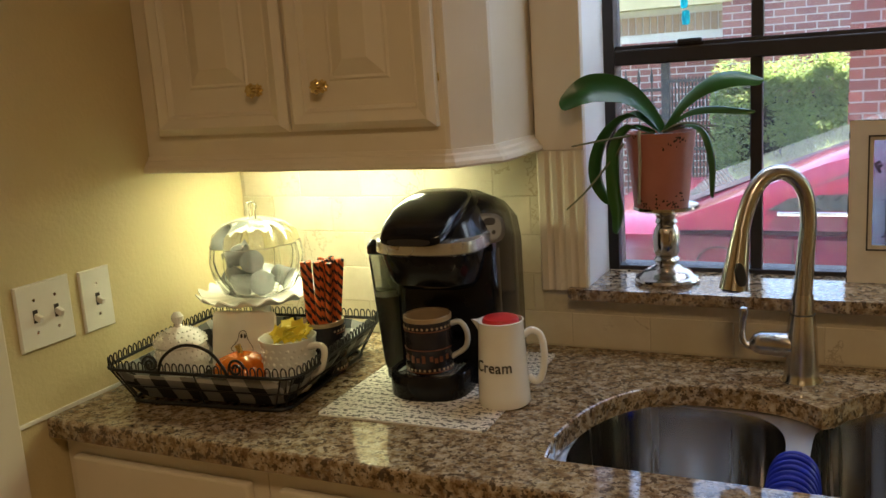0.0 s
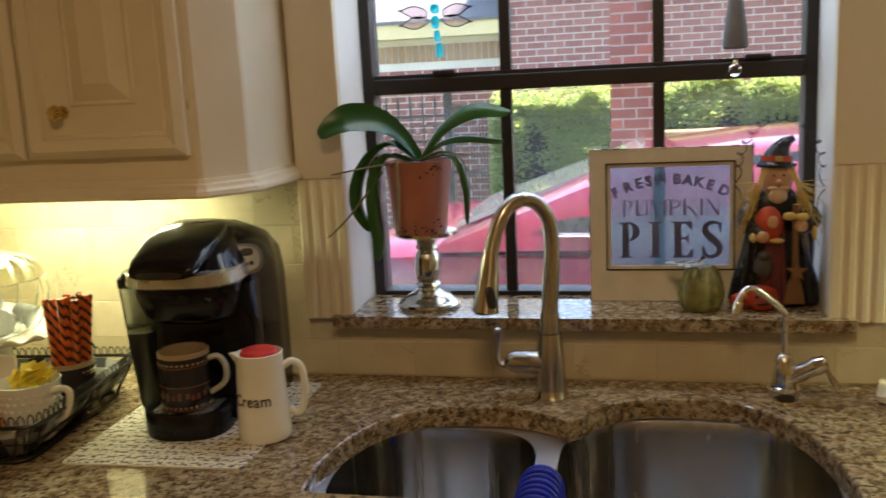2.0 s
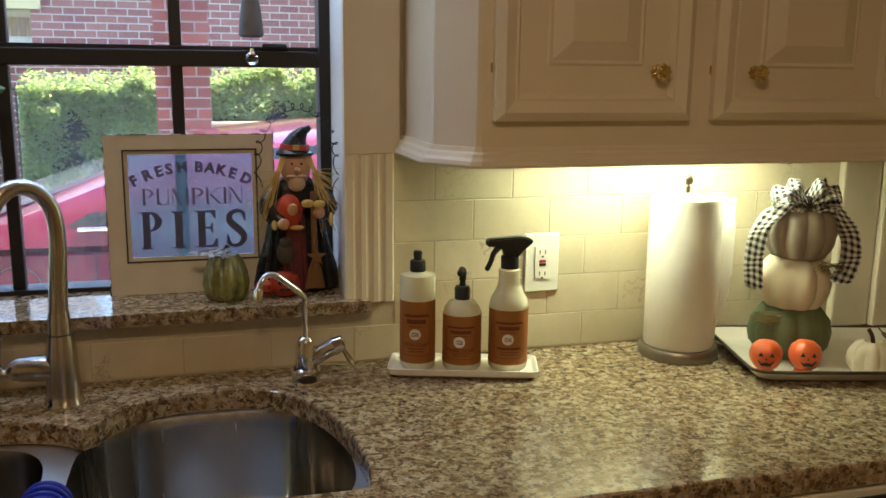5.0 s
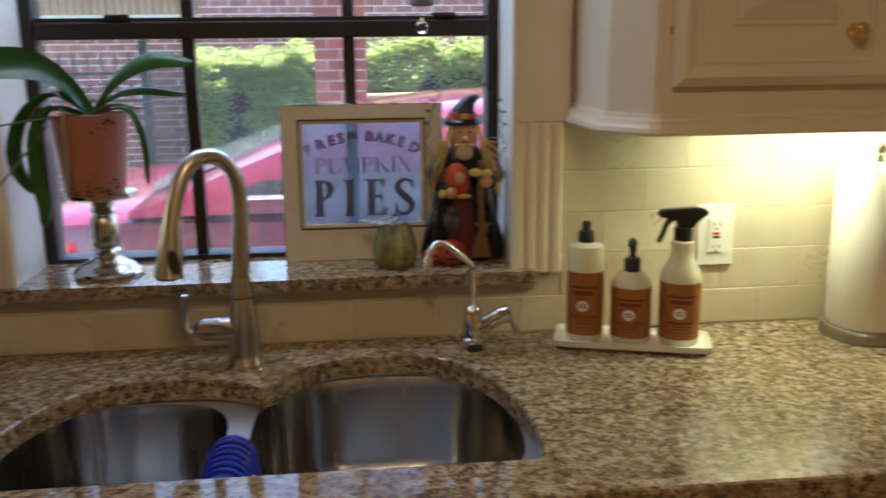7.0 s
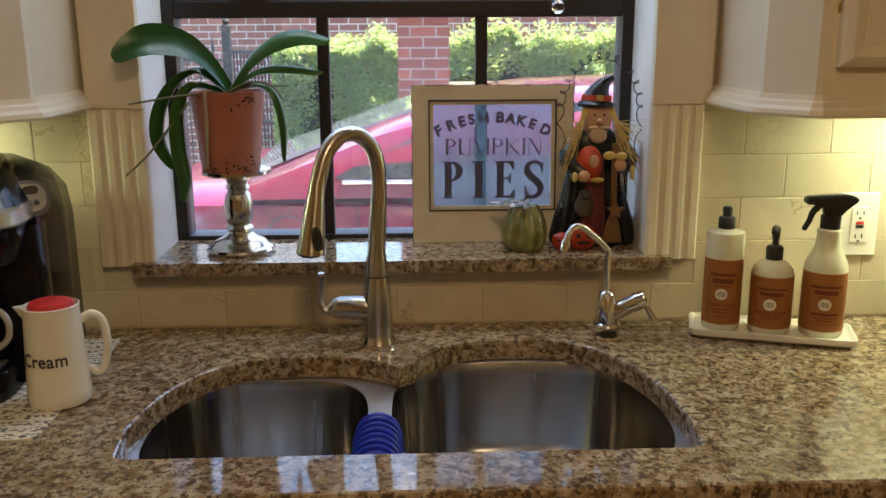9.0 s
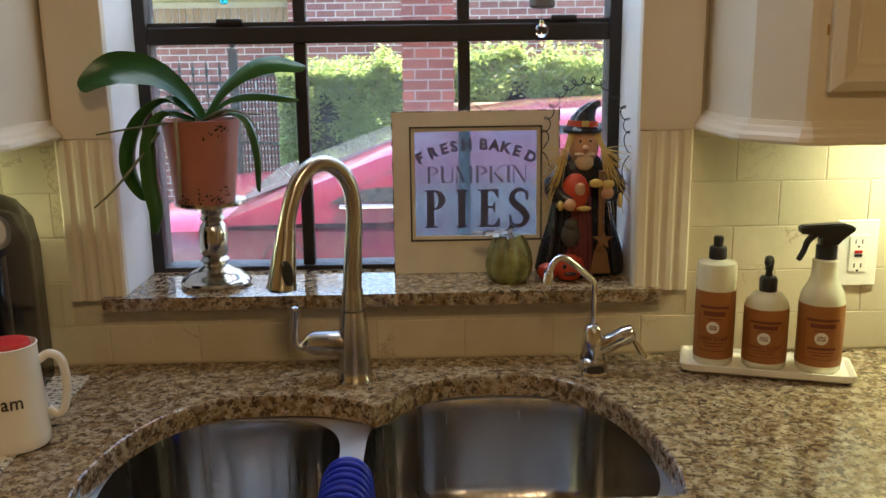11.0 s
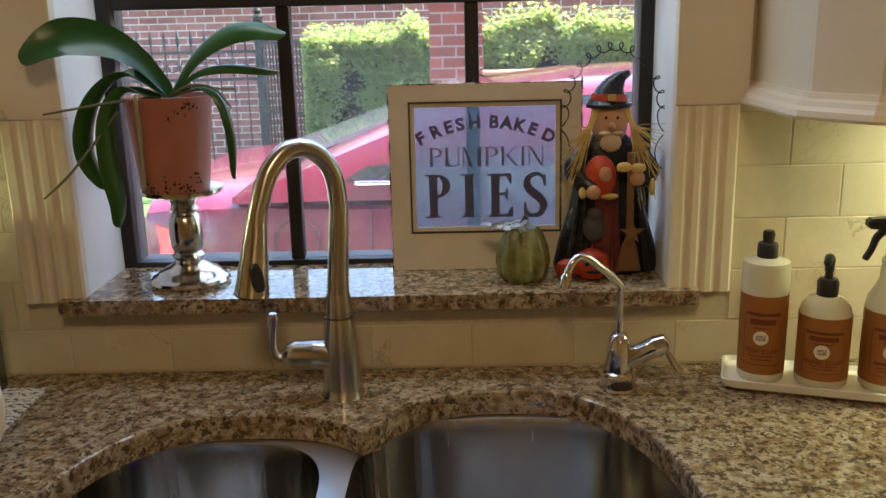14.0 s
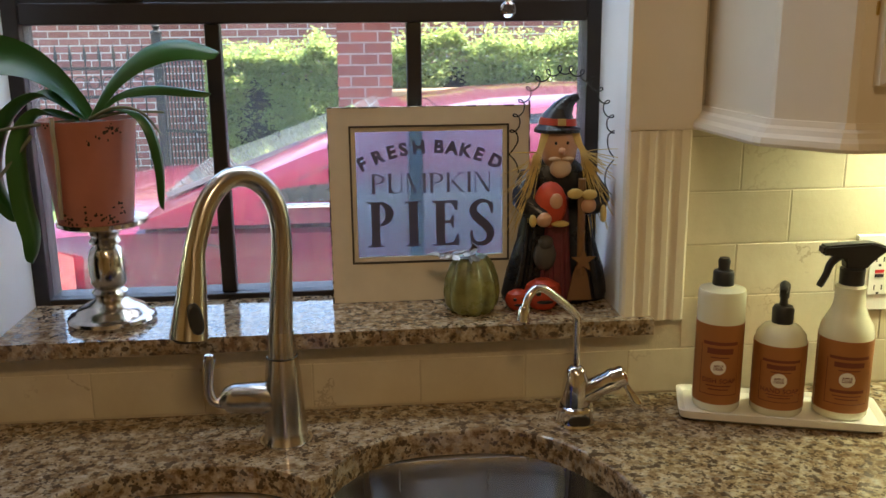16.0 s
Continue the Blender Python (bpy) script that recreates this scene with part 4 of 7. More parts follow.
M_HAT = plain("black_painted_resin", (0.014, 0.014, 0.017), 0.28, vary=0.5, scale=40, bump=0.5)
M_ROBE = plain("maroon_painted_resin", (0.13, 0.022, 0.032), 0.4, vary=0.4, scale=50, bump=0.4)
M_SKIN = plain("tan_painted_resin", (0.56, 0.31, 0.17), 0.5)
M_ORANGE = plain("orange_painted_resin", (0.48, 0.055, 0.018), 0.4, vary=0.35)
M_STRAW = plain("straw", (0.62, 0.45, 0.14), 0.7, vary=0.25)
M_WHISKER = plain("pale_beard_resin", (0.66, 0.50, 0.34), 0.6)
M_BROOM = plain("brown_painted_resin", (0.19, 0.095, 0.035), 0.6, vary=0.2)
M_GREYCAT = plain("grey_painted_resin", (0.07, 0.06, 0.05), 0.6)


def witch_figurine():
    """One mesh: coat, robe, head, hat, straw hair, broom, pumpkins and a curled wire."""
    bm = bmesh.new()
    body = [(0.0, 0.0), (0.082, 0.0), (0.086, 0.012), (0.078, 0.05), (0.062, 0.10), (0.052, 0.15), (0.050, 0.185), (0.040, 0.212), (0.018, 0.232), (0.0, 0.235)]
    lathe(body, 26, bm, mat=0)
    for v in bm.verts:
        v.co.y *= 0.40
    def blob(cx, cy, cz, sx, sy, sz, mat, seg=14):
        vs = set(bm.verts)
        lathe([(math.sin(math.pi * k / 8), -math.cos(math.pi * k / 8)) for k in range(9)], seg, bm, mat=mat)
        for v in bm.verts:
            if v not in vs:
                v.co = Vector((cx + v.co.x * sx, cy + v.co.y * sy, cz + v.co.z * sz))
    loft([[(-0.030, -0.034, 0.004), (0.018, -0.035, 0.004), (0.014, -0.024, 0.17), (-0.020, -0.024, 0.17)], [(-0.026, -0.040, 0.004), (0.014, -0.041, 0.004), (0.010, -0.030, 0.165), (-0.016, -0.030, 0.165)]], bm, mat=1)
    blob(0.0, -0.012, 0.242, 0.029, 0.022, 0.034, 2)
    blob(0.0, -0.036, 0.240, 0.006, 0.009, 0.006, 2)
    blob(0.0, -0.027, 0.213, 0.017, 0.008, 0.015, 8)
    blob(-0.010, -0.031, 0.228, 0.010, 0.004, 0.0035, 8, 10)
    blob(0.010, -0.031, 0.228, 0.010, 0.004, 0.0035, 8, 10)
    for ex in (-0.009, 0.009):
        blob(ex, -0.0325, 0.252, 0.0022, 0.0016, 0.0026, 0, 8)
    hat = [((-0.0, 0, 0.266), 0.036), ((0.0, 0, 0.271), 0.036), ((0.0, 0, 0.276), 0.028), ((0.002, 0, 0.288), 0.024), ((0.008, 0, 0.301), 0.017), ((0.018, 0, 0.313), 0.010), ((0.031, 0, 0.319), 0.005)]
    tube([p for p, r in hat], [r for p, r in hat], 18, bm, mat=0)
    tube([(0, 0, 0.277), (0.0005, 0, 0.287)], [0.0292, 0.0272], 18, bm, mat=3)
    box((-0.006, -0.032, 0.278), (0.006, -0.028, 0.288), bm=bm)
    for f in bm.faces[-6:]:
        f.material_index = 4
    for sx, arm in ((-1, ((-0.040, 0, 0.20), (-0.052, -0.022, 0.165), (-0.026, -0.045, 0.140))), (1, ((0.040, 0, 0.20), (0.058, -0.022, 0.165), (0.034, -0.045, 0.160)))):
        tube(smooth_path(arm, 4), [0.018, 0.019, 0.02, 0.021, 0.021, 0.020, 0.019, 0.018, 0.016], 10, bm, mat=0)
        blob(arm[2][0] + 0.004 * sx, arm[2][1] - 0.008, arm[2][2], 0.012, 0.010, 0.012, 2)
    blob(-0.018, -0.040, 0.160, 0.026, 0.016, 0.036, 3)
    blob(-0.012, -0.056, 0.168, 0.010, 0.004, 0.012, 2)
    tube([(0.028, -0.050, 0.20), (0.030, -0.046, 0.05)], 0.006, 8, bm, mat=5)
    for k in range(14):
        a = k / 13 - 0.5
        tube([(0.029, -0.046, 0.075), (0.029 + a * 0.02, -0.048, 0.05), (0.029 + a * 0.036, -0.046, 0.010)], 0.0022, 5, bm, mat=5)
    star = [(0.032 + r * math.cos(a), 0.074 + r * math.sin(a)) for r, a in (((0.020 if k % 2 == 0 else 0.008), math.pi / 2 + math.pi * k / 5) for k in range(10))]
    sheet(star, 0.004, bm, axis="y", at=-0.056, mat=5)
    for cx, cz, wx, wz in ((-0.046, 0.138, 0.006, 0.010), (-0.004, 0.132, 0.014, 0.005), (0.062, 0.146, 0.005, 0.014)):
        blob(cx, -0.050, cz, wx, 0.008, wz, 4, 10)
    for fx in (-0.024, -0.012, 0.004, 0.012):
        tube([(fx * 1.25, -0.040, 0.006), (fx, -0.0335, 0.09), (fx * 0.7, -0.0285, 0.16)], [0.0045, 0.003, 0.0015], 6, bm, mat=1)
    for fx in (-0.066, -0.050, 0.050, 0.064):
        tube([(fx, -0.024, 0.006), (fx * 0.82, -0.024, 0.07), (fx * 0.70, -0.020, 0.14)], [0.007, 0.005, 0.002], 6, bm, mat=0)
    for ex, ez in ((-0.012, 0.003), (0.010, 0.001)):
        blob(0.028 + ex, -0.058, 0.176 + ez, 0.012 if ez > 0 else 0.005, 0.004, 0.008 if ez > 0 else 0.022, 4, 10)
    for px, pr in ((-0.030, 0.030), (-0.068, 0.020)):
        vs = set(bm.verts)
        lathe([(0, -0.8), (0.6, -0.75), (0.95, -0.3), (1, 0.05), (0.85, 0.5), (0.4, 0.75), (0, 0.7)], 20, bm, lobes=8, depth=0.12, mat=3)
        for v in bm.verts:
            if v not in vs:
                v.co = Vector((px + v.co.x * pr, -0.052 + v.co.y * pr * 0.8, pr * 0.82 + v.co.z * pr))
        for ex in (-0.35, 0.35):
            blob(px + ex * pr, -0.052 - pr * 0.72, pr * 1.0, pr * 0.14, 0.003, pr * 0.14, 0)
        blob(px, -0.052 - pr * 0.74, pr * 0.55, pr * 0.45, 0.003, pr * 0.1, 0)
    blob(-0.026, -0.044, 0.082, 0.018, 0.012, 0.024, 6)
    blob(-0.026, -0.050, 0.104, 0.012, 0.010, 0.011, 6)
    rnd = random.Random(3)
    for k in range(92):
        s = -1 if k % 2 else 1
        x0 = s * rnd.uniform(0.012, 0.029)
        sp = rnd.uniform(0.2, 1.0)
        fall = rnd.uniform(0.105, 0.225) if rnd.random() < 0.75 else rnd.uniform(0.19, 0.25)
        p = smooth_path([(x0, -0.018, 0.268), (s * (0.026 + 0.012 * sp), -0.030, 0.240), (s * (0.033 + 0.024 * sp) + rnd.uniform(-0.006, 0.006), -0.040, (0.240 + fall) / 2), (s * (0.034 + 0.056 * sp) + rnd.uniform(-0.012, 0.012), -0.044 + rnd.uniform(-0.012, 0.01), fall)], 3)
        tube(p, [0.0009 - 0.0005 * i / len(p) for i in range(len(p))], 4, bm, mat=4)
    wire = []
    N = 420
    for i in range(N + 1):
        t = i / N
        a = math.pi * (1.06 - 1.17 * t)
        cx, cz = 0.002 + 0.075 * math.cos(a), 0.255 + (0.105 * math.sin(a) if math.sin(a) > 0 else 0.25 * math.sin(a))
        ph = t * 2 * math.pi * 16
        wire.append((cx + 0.0065 * math.cos(ph), -0.030, cz + 0.0065 * math.sin(ph)))
    tube(wire, 0.0011, 5, bm, mat=7)
    ob = part("witch_figurine", bm, [M_HAT, M_ROBE, M_SKIN, M_ORANGE, M_STRAW, M_BROOM, M_GREYCAT, M_WIRE, M_WHISKER], None, "painted witch figurine with straw hair and curled wire", True)
    ob.matrix_world = pose(0.418, 0.090, SILL)
    tagged(ob, category="figurine")


witch_figurine()

M_GOURD = plain("mottled_green_glaze", (0.17, 0.165, 0.055), 0.28, vary=0.75, scale=38, bump=0.5)
M_PEWTER = plain("dull_pewter", (0.40, 0.39, 0.38), 0.42, 0.9, vary=0.35, scale=120, bump=0.4)


def pumpkin_profile(r, h, dip=0.12):
    return [(0.0, dip * h * 0.4), (r * 0.35, 0.0), (r * 0.72, h * 0.04), (r * 0.95, h * 0.25), (r, h * 0.45), (r * 0.94, h * 0.68), (r * 0.70, h * 0.90), (r * 0.38, h * 0.99), (r * 0.12, h * (1 - dip)), (0.0, h * (1 - dip * 1.3))]


def green_gourd():
    g = thing("ceramic_gourd", (0.279, 0.042, SILL), "mottled green ceramic gourd with a silver leaf", "gourd")
    part("body", lathe([(0, 0.0), (0.030, 0.0), (0.040, 0.01), (0.0435, 0.03), (0.041, 0.052), (0.033, 0.074), (0.024, 0.086), (0.010, 0.086), (0, 0.082)], 72, lobes=8, depth=0.20), M_GOURD, g, smooth=True)
    part("stem", tube(smooth_path([(0, 0, 0.082), (0.001, 0, 0.094), (0.006, 0, 0.102)], 4), [0.006, 0.0055, 0.005, 0.005, 0.0045, 0.004, 0.004, 0.005, 0.006], 8), M_SOIL, g, "dark stem", True)
    for tx, ty, tilt, turn in ((-0.030, -0.012, 14, 0), (-0.006, -0.024, 24, 62), (-0.046, -0.004, -6, -24)):
        bm = bmesh.new()
        ring = []
        for k in range(40):
            a = 2 * math.pi * k / 40
            r = 0.0155 * (0.70 + 0.30 * math.cos(5 * a) + 0.06 * math.cos(15 * a))
            ring.append((r * 1.5 * math.cos(a), r * math.sin(a), 0.0035 * math.cos(2 * a)))
        up = [(x, y, z + 0.0014) for x, y, z in ring]
        loft([[(x * 0.05, y * 0.05, 0.0) for x, y, z in ring], ring, up, [(x * 0.05, y * 0.05, 0.0016) for x, y, z in up]], bm)
        part("leaf", moved(bm, pose(tx, ty, 0.091, tilt, -8, turn)), M_PEWTER, g, "silver metal leaf")


green_gourd()


# ---- hanging in the window ----
def dragonfly():
    d = thing("dragonfly_suncatcher", (-0.240, 0.148, 1.545), "turquoise stained glass dragonfly hanging against the pane", "suncatcher")
    teal = dusty_glass("turquoise_glass", (0.10, 0.80, 0.90), 0.1, 0.5, (0.05, 0.75, 0.85))
    wing = glass("pale_pink_glass", (0.85, 0.70, 0.76), 0.05)
    for x, z0, z1, r in ((0.006, 0.0, 0.030, 0.0085), (0.003, 0.032, 0.056, 0.0075), (0.0, 0.058, 0.085, 0.009), (0.0, 0.088, 0.108, 0.0105)):
        part("segment", lathe([(0, 0), (r * 0.8, 0.002), (r, (z1 - z0) / 2), (r * 0.8, z1 - z0 - 0.002), (0, z1 - z0)], 14, at=(x, 0, z0)), teal, d, smooth=True)
    for sx in (-1, 1):
        for z, tip in ((0.088, 0.099), (0.076, 0.068)):
            pts = [(sx * (0.008 + 0.07 * t), z + (tip - z) * t + 0.012 * math.sin(math.pi * min(1, t * 1.1)) * s) for s, ts in ((1, range(0, 9)), (-1, range(8, -1, -1))) for t in [k / 8 for k in ts]]
            w = part("wing", sheet(pts[1:-1], 0.002, axis="y", at=0), wing, d, "translucent pale pink glass wing")
            part("lead", tube([(a, 0.001, b) for a, b in pts[1:-1]], 0.0012, 6, closed=True), M_WIRE, w)
    part("thread", tube([(0, 0, 0.106), (0, 0, 0.5)], 0.0006, 5), M_WIRE, d)


dragonfly()


def hanging_bell():
    b = thing("hanging_ornament", (0.344, 0.112, 1.478), "grey hanging ornament with a clear crystal ball", "ornament")
    part("crystal", lathe([(0, 0.0), (0.006, 0.001), (0.011, 0.006), (0.0128, 0.0128), (0.011, 0.019), (0.006, 0.024), (0, 0.0255)], 12), glass("crystal", (1.0, 0.95, 0.85), 0.0, 1.52), b)
    part("cap", lathe([(0.0, 0.025), (0.0045, 0.0255), (0.003, 0.031), (0, 0.032)], 10), M_BRASS, b)
    part("thread", tube([(0, 0, 0.03), (0, 0, 0.052)], 0.0006, 5), M_WIRE, b)
    part("bell", lathe([(0.0, 0.054), (0.019, 0.052), (0.0235, 0.056), (0.0225, 0.075), (0.018, 0.11), (0.013, 0.145), (0.006, 0.160), (0, 0.162)], 18, lobes=6, depth=0.1), plain("grey_weathered_metal", (0.16, 0.15, 0.15), 0.55, 0.3, vary=0.3), b, smooth=True)
    part("thread", tube([(0, 0, 0.16), (0, 0, 0.55)], 0.0007, 5), M_WIRE, b)


hanging_bell()


# ---- soap bottles ----
M_LABEL = plain("rust_paper_label", (0.34, 0.13, 0.030), 0.55, vary=0.08)
M_LABELDARK = plain("dark_label_print", (0.16, 0.035, 0.015), 0.6)
M_PAPER = plain("white_paper", (0.78, 0.75, 0.68), 0.6, vary=0.03)


def clear_plastic(name, colour):
    n = Net(name)
    m = n.set(colour, 0.25)
    n.put(n.b.inputs["Transmission Weight"], 0.22)
    n.put(n.b.inputs["Subsurface Weight"], 0.0)
    n.put(n.b.inputs["IOR"], 1.4)
    n.bump(n.noise(12), 0.05, 0.002)
    return m


M_SOAP = clear_plastic("cloudy_soap_plastic", (0.88, 0.86, 0.66))


def band(r, z0, z1, a0, a1, mat, parent, name, label="", out=0.0006, seg=28):
    """A strip of paper wrapped round a bottle from angle a0 to a1 (degrees)."""
    ring = lambda rr: [[(rr * math.cos(radians(a0 + (a1 - a0) * k / seg)), rr * math.sin(radians(a0 + (a1 - a0) * k / seg)), z) for k in range(seg + 1)] for z in (z0, z1)]
    o, i = ring(r + out), ring(r + out - 0.0005)
    bm = bmesh.new()
    loft([o[0], o[1], i[1], i[0], o[0]], bm, cap=False, close=False)
    return part(name, bm, mat, parent, label, True)


def wrapped_text(body, size, r, angle, z, parent, material, stretch=1.0, spacing=1.0):
    """Letters bent round a bottle at an angle in degrees."""
    bm = text_mesh(body, size, 0.0002, 0.0001, stretch, spacing)
    for v in bm.verts:
        a = radians(angle) + v.co.x / r
        rr = r + (0.0012 if v.co.y > 0 else 0.0016)
        v.co = Vector((rr * math.cos(a), rr * math.sin(a), z + v.co.z))
    return part("lettering", bm, material, parent)


def soap_bottle(at, profile, lab, r, kind, rz, words, label):
    b = thing("soap_bottle", at, label, "bottle", rz=rz, group="soap bottles on the tray")
    part("bottle", lathe(profile, 36), M_SOAP, b, "cloudy pale yellow plastic", True)
    z0, z1 = lab
    paper = band(r, z0, z1, -178, 178, M_LABEL, b, "label", "rust orange paper label")
    h, mid = z1 - z0, -99
    band(r, z0 + h * 0.755, z0 + h * 0.795, mid - 42, mid + 42, M_LABELDARK, paper, "print_bar", out=0.0010, seg=14)
    band(r, z0 + h * 0.645, z0 + h * 0.715, mid - 31, mid + 31, M_LABELDARK, paper, "print_bar", out=0.0010, seg=14)
    band(r, z0 + h * 0.595, z0 + h * 0.607, mid - 22, mid + 22, M_LABELDARK, paper, "print_bar", out=0.0010, seg=14)
    for w, zf in ((30, 0.235), (24, 0.19)):
        band(r, z0 + h * zf, z0 + h * (zf + 0.012), mid - w, mid + w, M_LABELDARK, paper, "print_bar", out=0.0010, seg=14)
    for a, c, zb, zt in ((mid - 47, mid - 46, 0.13, 0.755), (mid + 46, mid + 47, 0.13, 0.755), (mid - 47, mid + 47, 0.122, 0.13)):
        band(r, z0 + h * zb, z0 + h * zt, a, c, M_LABELDARK, paper, "print_line", out=0.0009, seg=14)
    if words:
        wrapped_text(words, 0.0095, r, mid, z0 + h * 0.305, paper, M_LABELDARK, 0.95, 1.05)
    else:
        band(r, z0 + h * 0.285, z0 + h * 0.325, mid - 36, mid + 36, M_LABELDARK, paper, "print_bar", out=0.0010, seg=14)
    disc = [(0.0105 * math.cos(2 * math.pi * k / 24), 0.0105 * math.sin(2 * math.pi * k / 24)) for k in range(24)]
    ring = lambda s, o: [((r + o) * math.cos(radians(mid - 3) + s * x / r), (r + o) * math.sin(radians(mid - 3) + s * x / r), z0 + h * 0.475 + s * z) for x, z in disc]
    badge = part("badge", loft([ring(1.0, 0.0006), ring(1.0, 0.0011), ring(0.5, 0.0011), ring(0.05, 0.0011)]), M_PAPER, paper, "round white badge")
    wrapped_text("APPLE", 0.0048, r, mid - 3, z0 + h * 0.475 + 0.0022, paper, M_LABELDARK)
    wrapped_text("CIDER", 0.0048, r, mid - 3, z0 + h * 0.475 - 0.0022, paper, M_LABELDARK)
    top = profile[-1][1]
    if kind == "cap":
        cap = part("cap", lathe([(0, top - 0.001), (0.0146, top), (0.0150, top + 0.002), (0.0146, top + 0.018), (0.0130, top + 0.0205), (0.0085, top + 0.0215), (0.0078, top + 0.024), (0.0088, top + 0.034), (0.0070, top + 0.0385), (0, top + 0.0385)], 24), M_BLACKMATT, b, "black push-pull cap", True)
    elif kind == "pump":
        part("collar", lathe([(0, top - 0.001), (0.0146, top), (0.0150, top + 0.020), (0.0125, top + 0.0245), (0.0062, top + 0.0255), (0.0048, top + 0.040), (0, top + 0.040)], 24), M_BLACKMATT, b, "black pump collar", True)
        part("pump_head", tube(smooth_path([(0, 0, top + 0.036), (0.0, -0.001, top + 0.050), (-0.003, -0.010, top + 0.056), (-0.008, -0.024, top + 0.051)], 4), [0.0068] * 4 + [0.0075] * 4 + [0.0058] * 4 + [0.0042], 12), M_BLACKMATT, b, "black pump head", True)
    else:
        part("collar", lathe([(0, top - 0.001), (0.0165, top), (0.0168, top + 0.022), (0.012, top + 0.024), (0, top + 0.024)], 24), M_BLACKMATT, b, "black ribbed collar", True)
        prof = [(-0.046, 0.049), (-0.044, 0.055), (0.020, 0.060), (0.040, 0.055), (0.043, 0.050), (0.024, 0.034), (0.014, 0.022), (-0.012, 0.022), (-0.014, 0.036), (-0.030, 0.041), (-0.045, 0.042)]
        bm = sheet([(x, top + z) for x, z in prof], 0.022, axis="y", at=-0.011)
        bmesh.ops.bevel(bm, geom=bm.edges[:], offset=0.0025, segments=2, affect="EDGES")
        head = part("spray_head", bm, M_BLACKMATT, b, "black trigger spray head", True)
        tr = smooth_path([(-0.020, 0, top + 0.040), (-0.031, 0, top + 0.028), (-0.036, 0, top + 0.012), (-0.044, 0, top - 0.004)], 4)
        part("trigger", tube(tr, [0.0065, 0.0062, 0.006, 0.0058, 0.0056, 0.0054, 0.0052, 0.005, 0.005, 0.005, 0.005, 0.005, 0.004], 8), M_BLACKMATT, head, smooth=True)


TZ = ZT + 0.013
soap_bottle((0.622, -0.084, TZ), [(0, 0), (0.029, 0), (0.0325, 0.004), (0.033, 0.01), (0.033, 0.172), (0.0315, 0.178), (0.017, 0.182), (0.013, 0.184)], (0.014, 0.132), 0.033, "cap", -10, "DISH SOAP", "tall amber labelled dish soap bottle with black cap")
soap_bottle((0.702, -0.108, TZ), [(0, 0), (0.032, 0), (0.0355, 0.004), (0.036, 0.01), (0.036, 0.102), (0.0335, 0.116), (0.025, 0.127), (0.014, 0.132)], (0.013, 0.106), 0.036, "pump", -12, "HAND SOAP", "short amber labelled hand soap bottle with black pump")
soap_bottle((0.787, -0.128, TZ), [(0, 0), (0.0325, 0), (0.036, 0.004), (0.0365, 0.01), (0.0365, 0.120), (0.034, 0.133), (0.0265, 0.147), (0.0212, 0.160), (0.0198, 0.180), (0.0205, 0.188), (0.0155, 0.191)], (0.013, 0.117), 0.0365, "spray", -8, "", "amber labelled cleaner bottle with black trigger spray")


def soap_tray():
    t = thing("soap_tray", (0.707, -0.102, ZT), "long white ceramic tray holding soap bottles", "tray", rz=-17.5)
    bm = bmesh.new()
    ring = lambda hx, hy, z: [(x, y, z) for x, y in superellipse(hx, hy, 14, 40)]
    loft([ring(0.126, 0.040, 0.0), ring(0.138, 0.050, 0.007), ring(0.141, 0.053, 0.0185), ring(0.138, 0.050, 0.019), ring(0.131, 0.046, 0.0128), ring(0.02, 0.01, 0.0122)], bm)
    part("dish", bm, M_MILK, t, smooth=True)


soap_tray()


